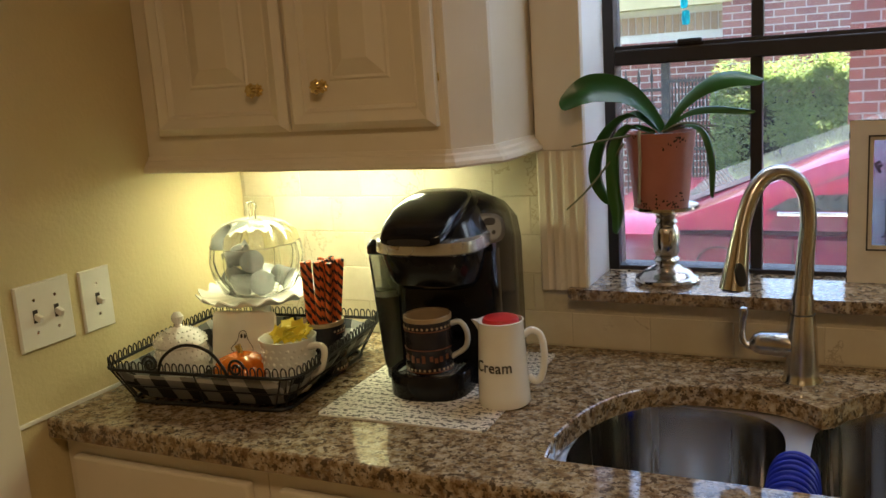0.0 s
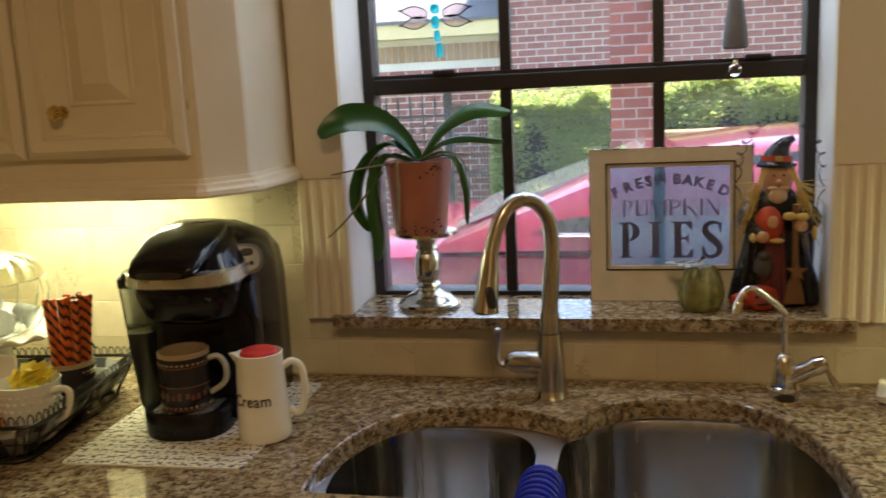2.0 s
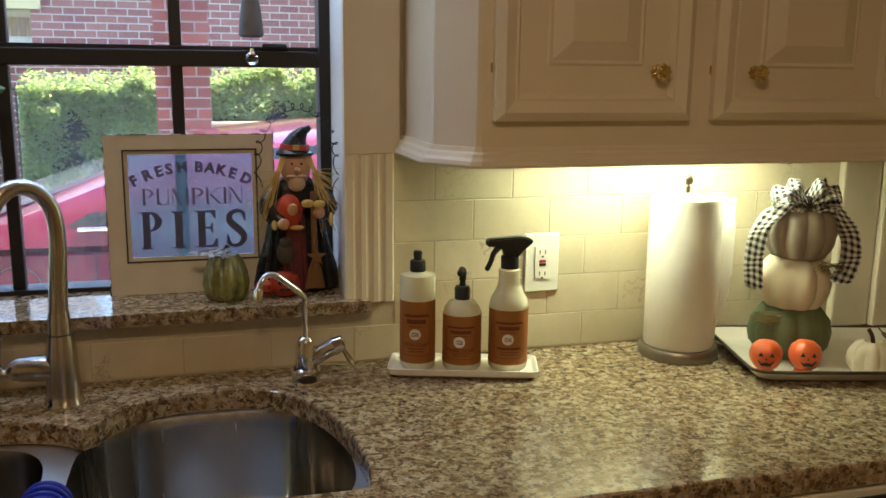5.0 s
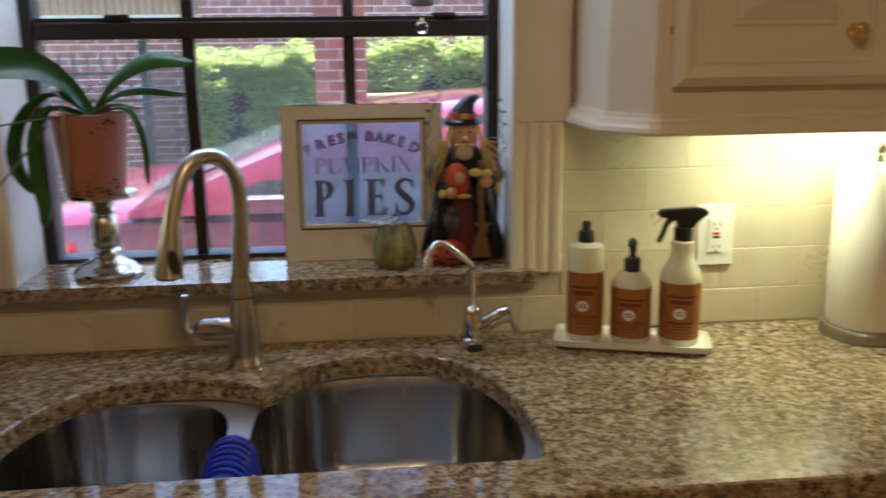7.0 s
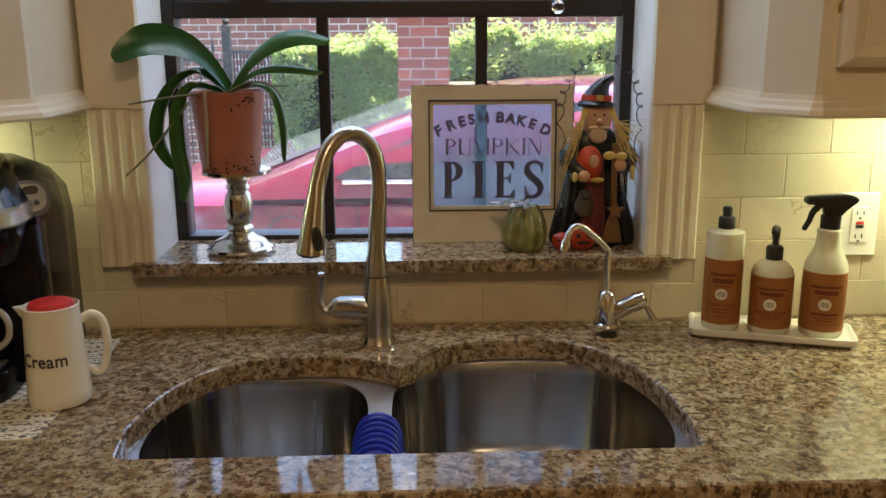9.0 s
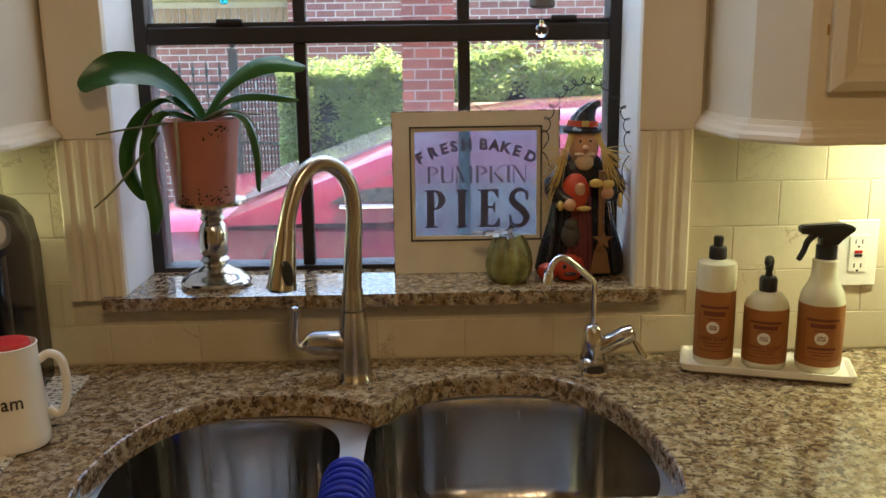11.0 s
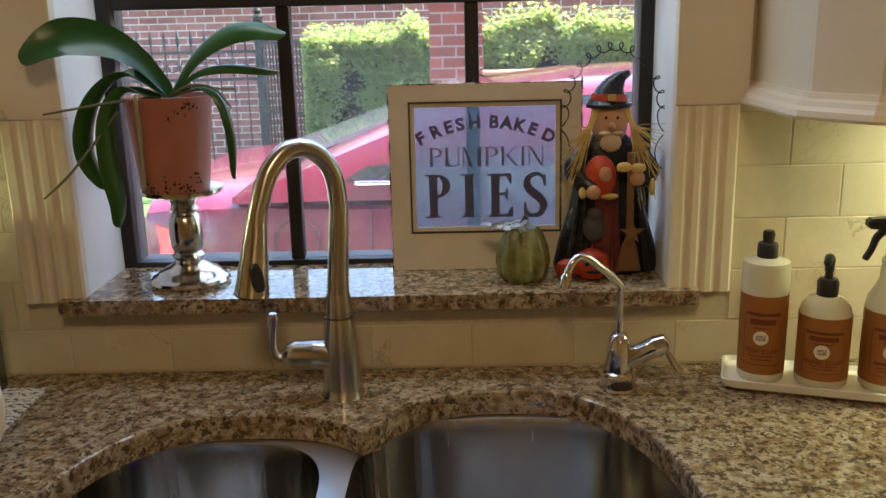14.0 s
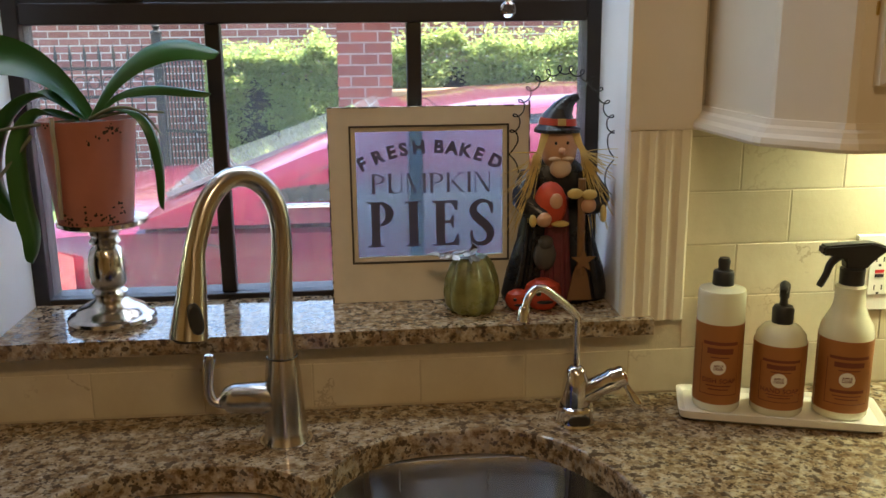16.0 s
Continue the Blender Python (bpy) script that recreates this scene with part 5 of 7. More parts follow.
# ---- plates on the walls ----
def wall_plate(name, m, gangs, kind, label):
    w = thing(name, (0, 0, 0), label, "switch" if kind == "switch" else "outlet")
    w.matrix_world = m
    hw = 0.037 + 0.0235 * (gangs - 1)
    pl = part("plate", loft([[(x, 0, z) for x, z in ((-hw, -0.06), (hw, -0.06), (hw, 0.06), (-hw, 0.06))], [(x, -0.003, z) for x, z in ((-hw, -0.06), (hw, -0.06), (hw, 0.06), (-hw, 0.06))],
                            [(x * 0.95, -0.006, z * 0.97) for x, z in ((-hw, -0.06), (hw, -0.06), (hw, 0.06), (-hw, 0.06))]]), M_PLATE, w, "white plastic cover plate")
    for g in range(gangs):
        x = (g - (gangs - 1) / 2) * 0.047
        if kind == "switch":
            part("slot", box((x - 0.005, -0.0068, -0.012), (x + 0.005, -0.0055, 0.012)), M_DARKSLOT, pl, "dark toggle slot")
            part("toggle", moved(box((-0.0042, -0.016, -0.006), (0.0042, 0, 0.006), 0.0015), pose(x, -0.006, 0.001, 24)), M_PLATE, w, "white toggle")
            for z in (-0.030, 0.030):
                part("screw", moved(lathe([(0, 0.001), (0.003, 0.0008), (0.0034, 0)], 10), pose(x, -0.006, z, 90)), M_CHROME, pl)
        elif kind == "outlet":
            part("receptacle", box((x - 0.0165, -0.009, -0.034), (x + 0.0165, -0.0055, 0.034), 0.001), M_PLATE, w, "white safety outlet face")
            for z in (-0.022, 0.022):
                for dx in (-0.006, 0.006):
                    part("slot", box((x + dx - 0.001, -0.0094, z - 0.004), (x + dx + 0.001, -0.0088, z + 0.004)), M_DARKSLOT, pl)
                part("slot", box((x - 0.002, -0.0094, z - 0.011), (x + 0.002, -0.0088, z - 0.0075)), M_DARKSLOT, pl)
            part("reset_button", box((x - 0.007, -0.0105, 0.001), (x + 0.007, -0.009, 0.006), 0.0004), M_RED, w, "red reset button")
            part("test_button", box((x - 0.007, -0.0105, -0.006), (x + 0.007, -0.009, -0.001), 0.0004), M_BLACKMATT, w, "black test button")


wall_plate("light_switch", pose(XL + 0.0005, -0.604, 1.102, 0, 0, 90), 2, "switch", "white double toggle switch plate on yellow wall")
wall_plate("light_switch", pose(XL + 0.0005, -0.482, 1.098, 0, 0, 90), 1, "switch", "white single toggle switch plate on yellow wall")
wall_plate("wall_outlet", pose(0.900, -0.0015, 1.093), 1, "outlet", "white safety outlet with red reset button on tiles")
wall_plate("blank_plate", pose(1.308, -0.0015, 1.100), 1, "blank", "plain white wall plate behind the paper towel")


# ---- far end of the counter ----
def quilted():
    n = Net("quilted_paper")
    v = n.voronoi(75, rand=0.45)
    n.bump(v.outputs["Distance"], 0.22, 0.0012)
    c = n.ramp(n.noise(9), [(0.3, (0.78, 0.75, 0.68)), (0.7, (0.83, 0.80, 0.74))])
    return n.set(c, 0.9)


def paper_towel():
    p = thing("paper_towel_holder", (1.166, -0.100, ZT), "steel upright holder with a full white paper roll", "paper towel holder")
    part("base", lathe([(0, 0), (0.078, 0), (0.080, 0.003), (0.079, 0.018), (0.075, 0.023), (0, 0.023)], 48), M_STEELBASE, p, "brushed steel base", True)
    part("rod", lathe([(0.006, 0.02), (0.006, 0.345), (0.009, 0.347), (0.010, 0.356), (0.007, 0.366), (0.0, 0.370)], 16), M_CHROME, p, smooth=True)
    mq = quilted()
    roll = [(0.02, 0.024), (0.068, 0.0235), (0.0705, 0.028), (0.0712, 0.16), (0.0705, 0.318), (0.067, 0.323), (0.021, 0.322), (0.020, 0.024)]
    part("paper_roll", lathe(roll, 48), mq, p, "white quilted paper roll", True)
    bm = bmesh.new()
    flap = [[(0.0718 * math.cos(radians(a)), 0.0718 * math.sin(radians(a)), z) for a in (60, 40, 20)] + [(0.084, 0.008 + 0.01 * (z > 0.2), z), (0.108 - 0.036 * (z < 0.05), -0.004, z)] for z in (0.028, 0.12, 0.22, 0.318)]
    loft(flap, bm, cap=False, close=False)
    fl = part("loose_sheet", bm, mq, p, "loose end of the paper", True)
    so = fl.modifiers.new("ply", "SOLIDIFY")
    so.thickness = 0.0008


paper_towel()

M_ENAMEL = plain("white_enamel", (0.75, 0.73, 0.69), 0.2, vary=0.04, bump=0)
M_GREENP = plain("green_painted_pumpkin", (0.13, 0.16, 0.085), 0.6, vary=0.3, scale=25)
M_WHITEP = plain("white_painted_pumpkin", (0.70, 0.62, 0.49), 0.6, vary=0.08, scale=25)
M_MOSS = plain("dry_moss", (0.20, 0.15, 0.06), 0.9, vary=0.4)
M_GREYP = plain("grey_painted_pumpkin", (0.34, 0.30, 0.26), 0.6, vary=0.12, scale=25)
M_GING = gingham("small_check_ribbon", 80, (0.012, 0.012, 0.014), (0.72, 0.70, 0.66))
M_GINGBIG = gingham("large_check_cloth", 15, (0.008, 0.008, 0.010), (0.42, 0.41, 0.39))


def ribbon(path, width, side, parent, material, name="ribbon"):
    """A strip of cloth along points, with its length and width as texture coordinates."""
    pts = smooth_path(path, 6)
    bm = bmesh.new()
    uv = bm.loops.layers.uv.new("cloth")
    rows, lens, acc = [], [], 0.0
    for i, p in enumerate(pts):
        if i:
            acc += (p - pts[i - 1]).length
        s = Vector(side).normalized()
        rows.append([bm.verts.new(p + s * width * (k / 4 - 0.5) + Vector((0, 0, 0.003 * math.sin(i * 0.9 + k)))) for k in range(5)])
        lens.append(acc)
    for i in range(len(rows) - 1):
        for k in range(4):
            f = bm.faces.new((rows[i][k], rows[i][k + 1], rows[i + 1][k + 1], rows[i + 1][k]))
            for l, (u, v) in zip(f.loops, ((lens[i], k), (lens[i], k + 1), (lens[i + 1], k + 1), (lens[i + 1], k))):
                l[uv].uv = (u, v / 4 * width)
    ob = part(name, bm, material, parent, "black and white checked cloth", True)
    so = ob.modifiers.new("ply", "SOLIDIFY")
    so.thickness = 0.0012
    return ob


def enamel_tray():
    t = thing("enamel_tray", (1.449, -0.215, ZT), "white enamel tray with a dark rolled rim", "tray", rz=-14.5)
    hx, hy = 0.215, 0.152
    ring = lambda k, z: [(x, y, z) for x, y in superellipse(hx - k, hy - k, 12, 48)]
    part("dish", loft([ring(0.030, 0.0), ring(0.018, 0.006), ring(0.003, 0.024), ring(0.004, 0.0255), ring(0.020, 0.008), ring(0.032, 0.004), ring(0.12, 0.0035)]), M_ENAMEL, t, smooth=True)
    part("rim", tube(ring(0.001, 0.0255), 0.0032, 8, closed=True), M_EDGE, t, "dark rolled rim", True)


enamel_tray()
PZ = ZT + 0.004


def pumpkin(name, at, r, h, material, label, lobes=10, depth=0.12, rz=0):
    p = thing(name, at, label, "pumpkin", rz=rz)
    part("body", lathe(pumpkin_profile(r, h), 60, lobes=lobes, depth=depth), material, p, smooth=True)
    return p


def pumpkin_stack():
    s = thing("stacked_pumpkins", (1.378, -0.165, PZ), "three stacked painted pumpkins tied with checked ribbon", "pumpkin decoration", rz=-24)
    part("pumpkin", lathe(pumpkin_profile(0.082, 0.112), 60, lobes=10, depth=0.10), M_GREENP, s, "green pumpkin", True)
    part("pumpkin", lathe(pumpkin_profile(0.074, 0.110), 60, at=(0.0, 0, 0.100), lobes=9, depth=0.12), M_WHITEP, s, "white pumpkin", True)
    part("pumpkin", lathe(pumpkin_profile(0.071, 0.118), 60, at=(0.004, 0, 0.200), lobes=10, depth=0.12), M_GREYP, s, "grey pumpkin", True)
    part("stem", tube(smooth_path([(0.004, 0, 0.305), (0.010, 0, 0.330), (0.028, 0, 0.352)], 4), [0.006, 0.005, 0.005, 0.0045, 0.004, 0.004, 0.004, 0.0035, 0.003], 8), M_SOIL, s, "dark twig stem", True)
    rnd = random.Random(5)
    for cx, cz in ((-0.055, 0.090), (0.05, 0.196)):
        bm = bmesh.new()
        for k in range(18):
            tube(smooth_path([(cx + rnd.uniform(-0.03, 0.03), -0.060 + rnd.uniform(-0.014, 0.006), cz + rnd.uniform(-0.012, 0.012)) for _ in range(3)], 4), 0.0008, 4, bm)
        part("moss", bm, M_MOSS, s, "dry brown moss", True)
    for path in ([(-0.01, -0.03, 0.318), (-0.045, -0.045, 0.308), (-0.080, -0.045, 0.262), (-0.088, -0.042, 0.20), (-0.084, -0.046, 0.145)],
                 [(0.015, -0.03, 0.318), (0.052, -0.042, 0.308), (0.084, -0.042, 0.262), (0.092, -0.042, 0.21), (0.072, -0.058, 0.165)]):
        ribbon(path, 0.040, (0.75, -0.6, 0.0), s, M_GING)
    for sx, dz in ((-1, 0.0), (1, 0.004), (-0.55, 0.014), (0.6, 0.016)):
        loop = [(0.003, -0.042, 0.318), (sx * 0.030, -0.060, 0.338 + dz), (sx * 0.060, -0.050, 0.333 + dz), (sx * 0.058, -0.030, 0.312 + dz), (sx * 0.03, -0.034, 0.310), (0.003, -0.040, 0.318)]
        ribbon(loop, 0.040, (0, 0.8, 0.5), s, M_GING, "bow_loop")
    part("bow_knot", lathe(pumpkin_profile(0.016, 0.024), 20, at=(0.003, -0.048, 0.306)), M_BLACKMATT, s, "dark knot", True)


pumpkin_stack()
M_ORANGEGLOSS = plain("orange_gloss_plastic", (0.72, 0.13, 0.035), 0.3, vary=0.05)


def jack_light(x, y, rz):
    j = thing("jack_o_lantern_light", (x, y, PZ), "small orange plastic lantern with black face", "decoration", rz=rz, group="small lanterns on the tray")
    part("foot", lathe([(0, 0), (0.019, 0), (0.020, 0.004), (0.015, 0.010), (0.016, 0.014)], 20), M_ORANGEGLOSS, j, smooth=True)
    hd = part("head", lathe([(0.012, 0.012), (0.022, 0.017), (0.029, 0.030), (0.0305, 0.042), (0.027, 0.055), (0.017, 0.064), (0.006, 0.066), (0, 0.064)], 40, lobes=10, depth=0.05), M_ORANGEGLOSS, j, smooth=True)
    for ex in (-0.010, 0.010):
        part("eye", sheet([(ex - 0.0045, 0.043), (ex + 0.0045, 0.043), (ex, 0.051)], 0.003, axis="y", at=-0.0305), M_BLACKMATT, hd)
    part("nose", sheet([(-0.002, 0.037), (0.002, 0.037), (0, 0.041)], 0.003, axis="y", at=-0.0318), M_BLACKMATT, hd)
    part("mouth", sheet([(-0.015, 0.035), (-0.007, 0.029), (-0.003, 0.031), (0.003, 0.031), (0.007, 0.029), (0.015, 0.035), (0.008, 0.025), (-0.008, 0.025)], 0.006, axis="y", at=-0.0305), M_BLACKMATT, hd)


jack_light(1.256, -0.264, -34)
jack_light(1.328, -0.283, -26)


def white_pumpkin():
    p = thing("mini_pumpkin", (1.455, -0.312, PZ), "small white ribbed pumpkin with brown fabric leaf", "pumpkin", rz=-10)
    part("body", lathe(pumpkin_profile(0.046, 0.066), 54, lobes=9, depth=0.14), M_WHITEP, p, smooth=True)
    part("stem", tube(smooth_path([(0, 0, 0.058), (-0.004, 0, 0.075), (-0.012, 0, 0.088)], 4), 0.004, 8), M_SOIL, p, smooth=True)
    out = []
    for k in range(36):
        a = 2 * math.pi * k / 36
        r = 0.034 * (0.62 + 0.38 * abs(math.cos(3.5 * a)))
        out.append((r * 1.5 * math.cos(a), r * 0.75 * math.sin(a)))
    part("leaf", moved(sheet(out, 0.0012, axis="z"), pose(0.022, -0.028, 0.066, 28, 40, 10)), plain("brown_leaf_cloth", (0.15, 0.075, 0.03), 0.8, vary=0.3), p, "brown oak leaf", True)


white_pumpkin()


# ---- coffee corner ----
def mat_paper():
    n = Net("word_print_mat")
    p = n.obj()
    mp = n.node("ShaderNodeMapping", Scale=(120, 150, 1))
    n.put(mp.inputs["Vector"], p)
    v = n.node("ShaderNodeTexNoise", Scale=1.0, Detail=2.0, Roughness=0.6)
    n.put(v.inputs["Vector"], mp.outputs[0])
    ink = n.ramp(v.outputs["Fac"], [(0.505, (0, 0, 0)), (0.535, (1, 1, 1))])
    row = n.math("GREATER_THAN", n.math("FRACT", n.math("MULTIPLY", n.node("ShaderNodeSeparateXYZ", Vector=p).outputs[1], 48.0)), 0.25)
    c = n.mix(n.math("MULTIPLY", n.math("MULTIPLY", ink, row), 0.85), (0.80, 0.76, 0.68), (0.015, 0.014, 0.013))
    n.bump(n.noise(500), 0.2, 0.0005)
    return n.set(c, 0.7)


def counter_mat():
    t = part("counter_mat", sheet(superellipse(0.158, 0.205, 40, 48), 0.003, axis="z"), mat_paper(), None, "cream place mat printed with rows of dark words")
    t.matrix_world = pose(-0.613, -0.272, ZT + 0.0003, 0, 0, 1.5)
    tagged(t, category="mat")


counter_mat()
M_SILVER = plain("silver_plastic", (0.60, 0.60, 0.60), 0.26, 0.8, vary=0.05, bump=0)
M_PANEL = plain("dark_silver_plastic", (0.17, 0.175, 0.18), 0.34, 0.6, vary=0.1, bump=0)
M_TANK = glass("smoky_tank", (0.60, 0.62, 0.60), 0.06)
M_WATER = plain("dark_tank_back", (0.07, 0.075, 0.07), 0.3)


def coffee_maker():
    k = thing("coffee_maker", (-0.628, -0.195, ZT + 0.0035), "glossy black single cup coffee maker with silver band", "coffee maker", rz=4)
    # rear housing with rounded crown
    ring = lambda y, s, top: [(x * s + 0.010, y, z) for x, z in [(-0.105, 0.0), (-0.105, top - 0.09), (-0.098, top - 0.045), (-0.072, top - 0.014), (-0.035, top), (0.035, top), (0.072, top - 0.014), (0.098, top - 0.045), (0.105, top - 0.09), (0.105, 0.0)]]
    part("housing", loft([ring(0.150, 0.84, 0.30), ring(0.135, 0.95, 0.325), ring(0.06, 1.0, 0.345), ring(-0.03, 1.0, 0.345), ring(-0.055, 0.98, 0.335)]), M_BLACK, k, smooth=True)
    # brew head over the cup
    hr = lambda z, hx, y0, y1: [(x + 0.012, y, z) for x, y in superellipse(hx, (y1 - y0) / 2, 3.0, 36, 0, (y0 + y1) / 2)]
    part("brew_head", loft([hr(0.190, 0.070, -0.125, -0.03), hr(0.205, 0.084, -0.146, -0.02), hr(0.250, 0.093, -0.160, -0.01), hr(0.268, 0.095, -0.162, 0.0)]), M_BLACK, k, smooth=True)
    part("silver_band", loft([hr(0.258, 0.095, -0.163, 0.0), hr(0.264, 0.100, -0.176, 0.0), hr(0.284, 0.099, -0.175, 0.0), hr(0.290, 0.092, -0.162, 0.0)]), M_SILVER, k, "silver band under the lid", True)
    part("lid", loft([hr(0.287, 0.095, -0.166, 0.0), hr(0.300, 0.088, -0.150, 0.0), hr(0.322, 0.074, -0.116, 0.01), hr(0.342, 0.058, -0.074, 0.02), hr(0.349, 0.032, -0.04, 0.02)]), M_BLACK, k, "glossy black domed lid", True)
    lid = lambda y, hx, z0, z1: [(x + 0.006, y, z) for x, z in superellipse(hx, (z1 - z0) / 2, 3.0, 28, 0, (z0 + z1) / 2)]
    part("lid_handle", loft([lid(-0.192, 0.040, 0.283, 0.296), lid(-0.186, 0.056, 0.281, 0.306), lid(-0.160, 0.064, 0.288, 0.322), lid(-0.115, 0.068, 0.304, 0.341), lid(-0.060, 0.066, 0.322, 0.354), lid(-0.010, 0.056, 0.334, 0.358), lid(0.030, 0.036, 0.336, 0.350)]), M_BLACK, k, "glossy black lift handle", True)
    part("name_plate", moved(superpill(0.040, 0.007, 0.002), pose(0.006, -0.1925, 0.2905, -12)), M_BLACKMATT, k, "dull black name plate")
    part("front_wall", loft([[(x + 0.018, y, z) for x, y in superellipse(0.098, 0.035, 5, 36, 0, -0.045)] for z in (0.0, 0.25)]), M_BLACK, k, smooth=True)
    pan = part("control_panel", moved(superpill(0.034, 0.028, 0.004), pose(0.103, -0.058, 0.290, -20, 0, 26)), M_PANEL, k, "dark silver oval control panel")
    for dx, dz in ((-0.012, -0.006), (0.0, -0.011), (0.012, -0.008)):
        part("button", moved(lathe([(0, 0.004), (0.0035, 0.0035), (0.0045, 0)], 12), pose(0.103, -0.058, 0.290, -20, 0, 26) @ pose(dx, -0.001, dz, 90)), M_BLACKMATT, pan)
    part("display", moved(superpill(0.011, 0.007, 0.0012), pose(0.103, -0.058, 0.290, -20, 0, 26) @ pose(0.006, -0.002, 0.012)), M_DARKSLOT, pan)
    # drip base
    dr = lambda z, s: [(x + 0.004, y, z) for x, y in superellipse(0.075 * s, 0.072 * s, 2.6, 40, 0, -0.115)]
    part("drip_base", loft([dr(0, 0.98), dr(0.004, 1.0), dr(0.040, 1.0), dr(0.044, 0.97), dr(0.044, 0.86), dr(0.041, 0.84)]), M_BLACK, k, smooth=True)
    grid = box((-0.05, -0.165, 0.0412), (0.058, -0.085, 0.0425))
    part("drip_plate", grid, M_SILVER, k, "slotted silver drip plate")
    # water tank on the side
    tk = lambda z, s, dx=0.0: [(x + dx, y, z) for x, y in superellipse(0.030 * s, 0.098 * s, 3.2, 36, -0.106, 0.015)]
    t = part("water_tank", loft([tk(0.012, 0.92, 0.012), tk(0.03, 0.97, 0.010), tk(0.245, 1.04, -0.004)], cap=True), M_TANK, k, "smoky clear water tank", True)
    part("tank_lid", loft([tk(0.246, 1.06, -0.004), tk(0.262, 1.06, -0.004), tk(0.272, 0.95, 0.0)]), M_BLACK, t, smooth=True)
    part("water", loft([tk(0.02, 0.84, 0.011), tk(0.16, 0.93, 0.003)]), M_WATER, t, "dark water in the tank", True)
    part("tank_foot", loft([tk(0.0, 0.95, 0.014), tk(0.0115, 0.93, 0.012)]), M_BLACK, k, smooth=True)


coffee_maker()
M_MUGDARK = plain("dark_night_glaze", (0.022, 0.02, 0.026), 0.25, vary=0.3)
M_MUGRIM = plain("tan_mug_glaze", (0.36, 0.26, 0.16), 0.35)
M_MUGHANDLE = plain("pale_grey_glaze", (0.50, 0.49, 0.45), 0.3)
M_MUGPRINT = plain("orange_print", (0.15, 0.045, 0.015), 0.5)


def mug(at, rz, handle=True):
    m = thing("coffee_mug", at, "dark decorated mug with orange dotted bands", "mug", rz=rz)
    part("cup", lathe([(0, 0), (0.040, 0), (0.043, 0.004), (0.0435, 0.100), (0.0425, 0.104), (0.0405, 0.104), (0.040, 0.012), (0, 0.010)], 40), M_MUGDARK, m, smooth=True)
    part("rim", lathe([(0.0438, 0.096), (0.0438, 0.103), (0.0420, 0.1048), (0.0402, 0.103), (0.0402, 0.06), (0.0400, 0.06)], 40), M_MUGRIM, m, "tan glazed rim", True)
    for z in (0.086, 0.010):
        for i in range(-7, 8):
            part("dot", moved(lathe([(0, 0.0006), (0.0022, 0.0004), (0.0026, -0.0006)], 6), Matrix.Rotation(radians(-90 + i * 12), 4, "Z") @ pose(0.0438, 0, z, 0, 90)), M_MUGRIM, m)
    for z, h, mt in ((0.080, 0.002, M_MUGPRINT), (0.046, 0.002, M_MUGPRINT), (0.005, 0.002, M_MUGPRINT)):
        band(0.0436, z, z + h, -170, -10, mt, m, "printed_band", "orange printed band")
    rnd = random.Random(2)
    for i in range(9):
        a = -90 + (i - 4) * 15 + rnd.uniform(-3, 3)
        band(0.0436, 0.022 + rnd.uniform(0, 0.005), 0.032 + rnd.uniform(0, 0.008), a - 4, a + 4, M_MUGPRINT, m, "printed_motif", "small orange motif", seg=4)
    pts = smooth_path([(0.042, 0, 0.086), (0.060, 0, 0.089), (0.072, 0, 0.070), (0.068, 0, 0.042), (0.042, 0, 0.024)], 5)
    if handle:
        part("handle", tube(pts, 0.0050, 10), M_MUGHANDLE, m, "pale grey glazed handle", True)
    return m


mug((-0.615, -0.322, ZT + 0.0455), 12)


def cream_pitcher():
    c = thing("cream_pitcher", (-0.466, -0.338, ZT + 0.0035), "white ceramic cream pitcher with a red lid", "pitcher", rz=20)
    part("jug", lathe([(0, 0), (0.046, 0), (0.0485, 0.004), (0.048, 0.02), (0.044, 0.10), (0.0415, 0.152), (0.0425, 0.158), (0.0400, 0.159), (0.0385, 0.150), (0.043, 0.012), (0, 0.010)], 44), M_MILK, c, smooth=True)
    part("lip", loft([[(-0.030, -0.006, 0.135), (-0.030, 0.012, 0.135), (-0.038, 0.003, 0.132)], [(-0.034, -0.014, 0.157), (-0.034, 0.020, 0.157), (-0.054, 0.003, 0.160)]]), M_MILK, c, smooth=True)
    part("lid", lathe([(0, 0.166), (0.018, 0.1665), (0.031, 0.163), (0.034, 0.158), (0.034, 0.150), (0, 0.15)], 32), M_RED, c, "red silicone lid", True)
    pts = smooth_path([(0.041, 0, 0.128), (0.056, 0, 0.136), (0.072, 0, 0.124), (0.077, 0, 0.085), (0.070, 0, 0.048), (0.058, 0, 0.038), (0.046, 0, 0.050)], 6)
    part("handle", tube(pts, 0.0068, 12), M_MILK, c, smooth=True)
    bm = text_mesh("Cream", 0.0295, 0.0004, 0.0003, 0.86, 1.05)
    for v in bm.verts:
        a = radians(-113) + v.co.x / 0.046
        rr = 0.0468 - (v.co.z) * 0.045 + (0.0 if v.co.y > 0 else 0.0006)
        v.co = Vector((rr * math.cos(a), rr * math.sin(a), 0.079 + v.co.z))
    part("lettering", bm, M_DARKSLOT, c, "black printed word")
    c.scale = (0.94, 0.94, 0.94)


cream_pitcher()


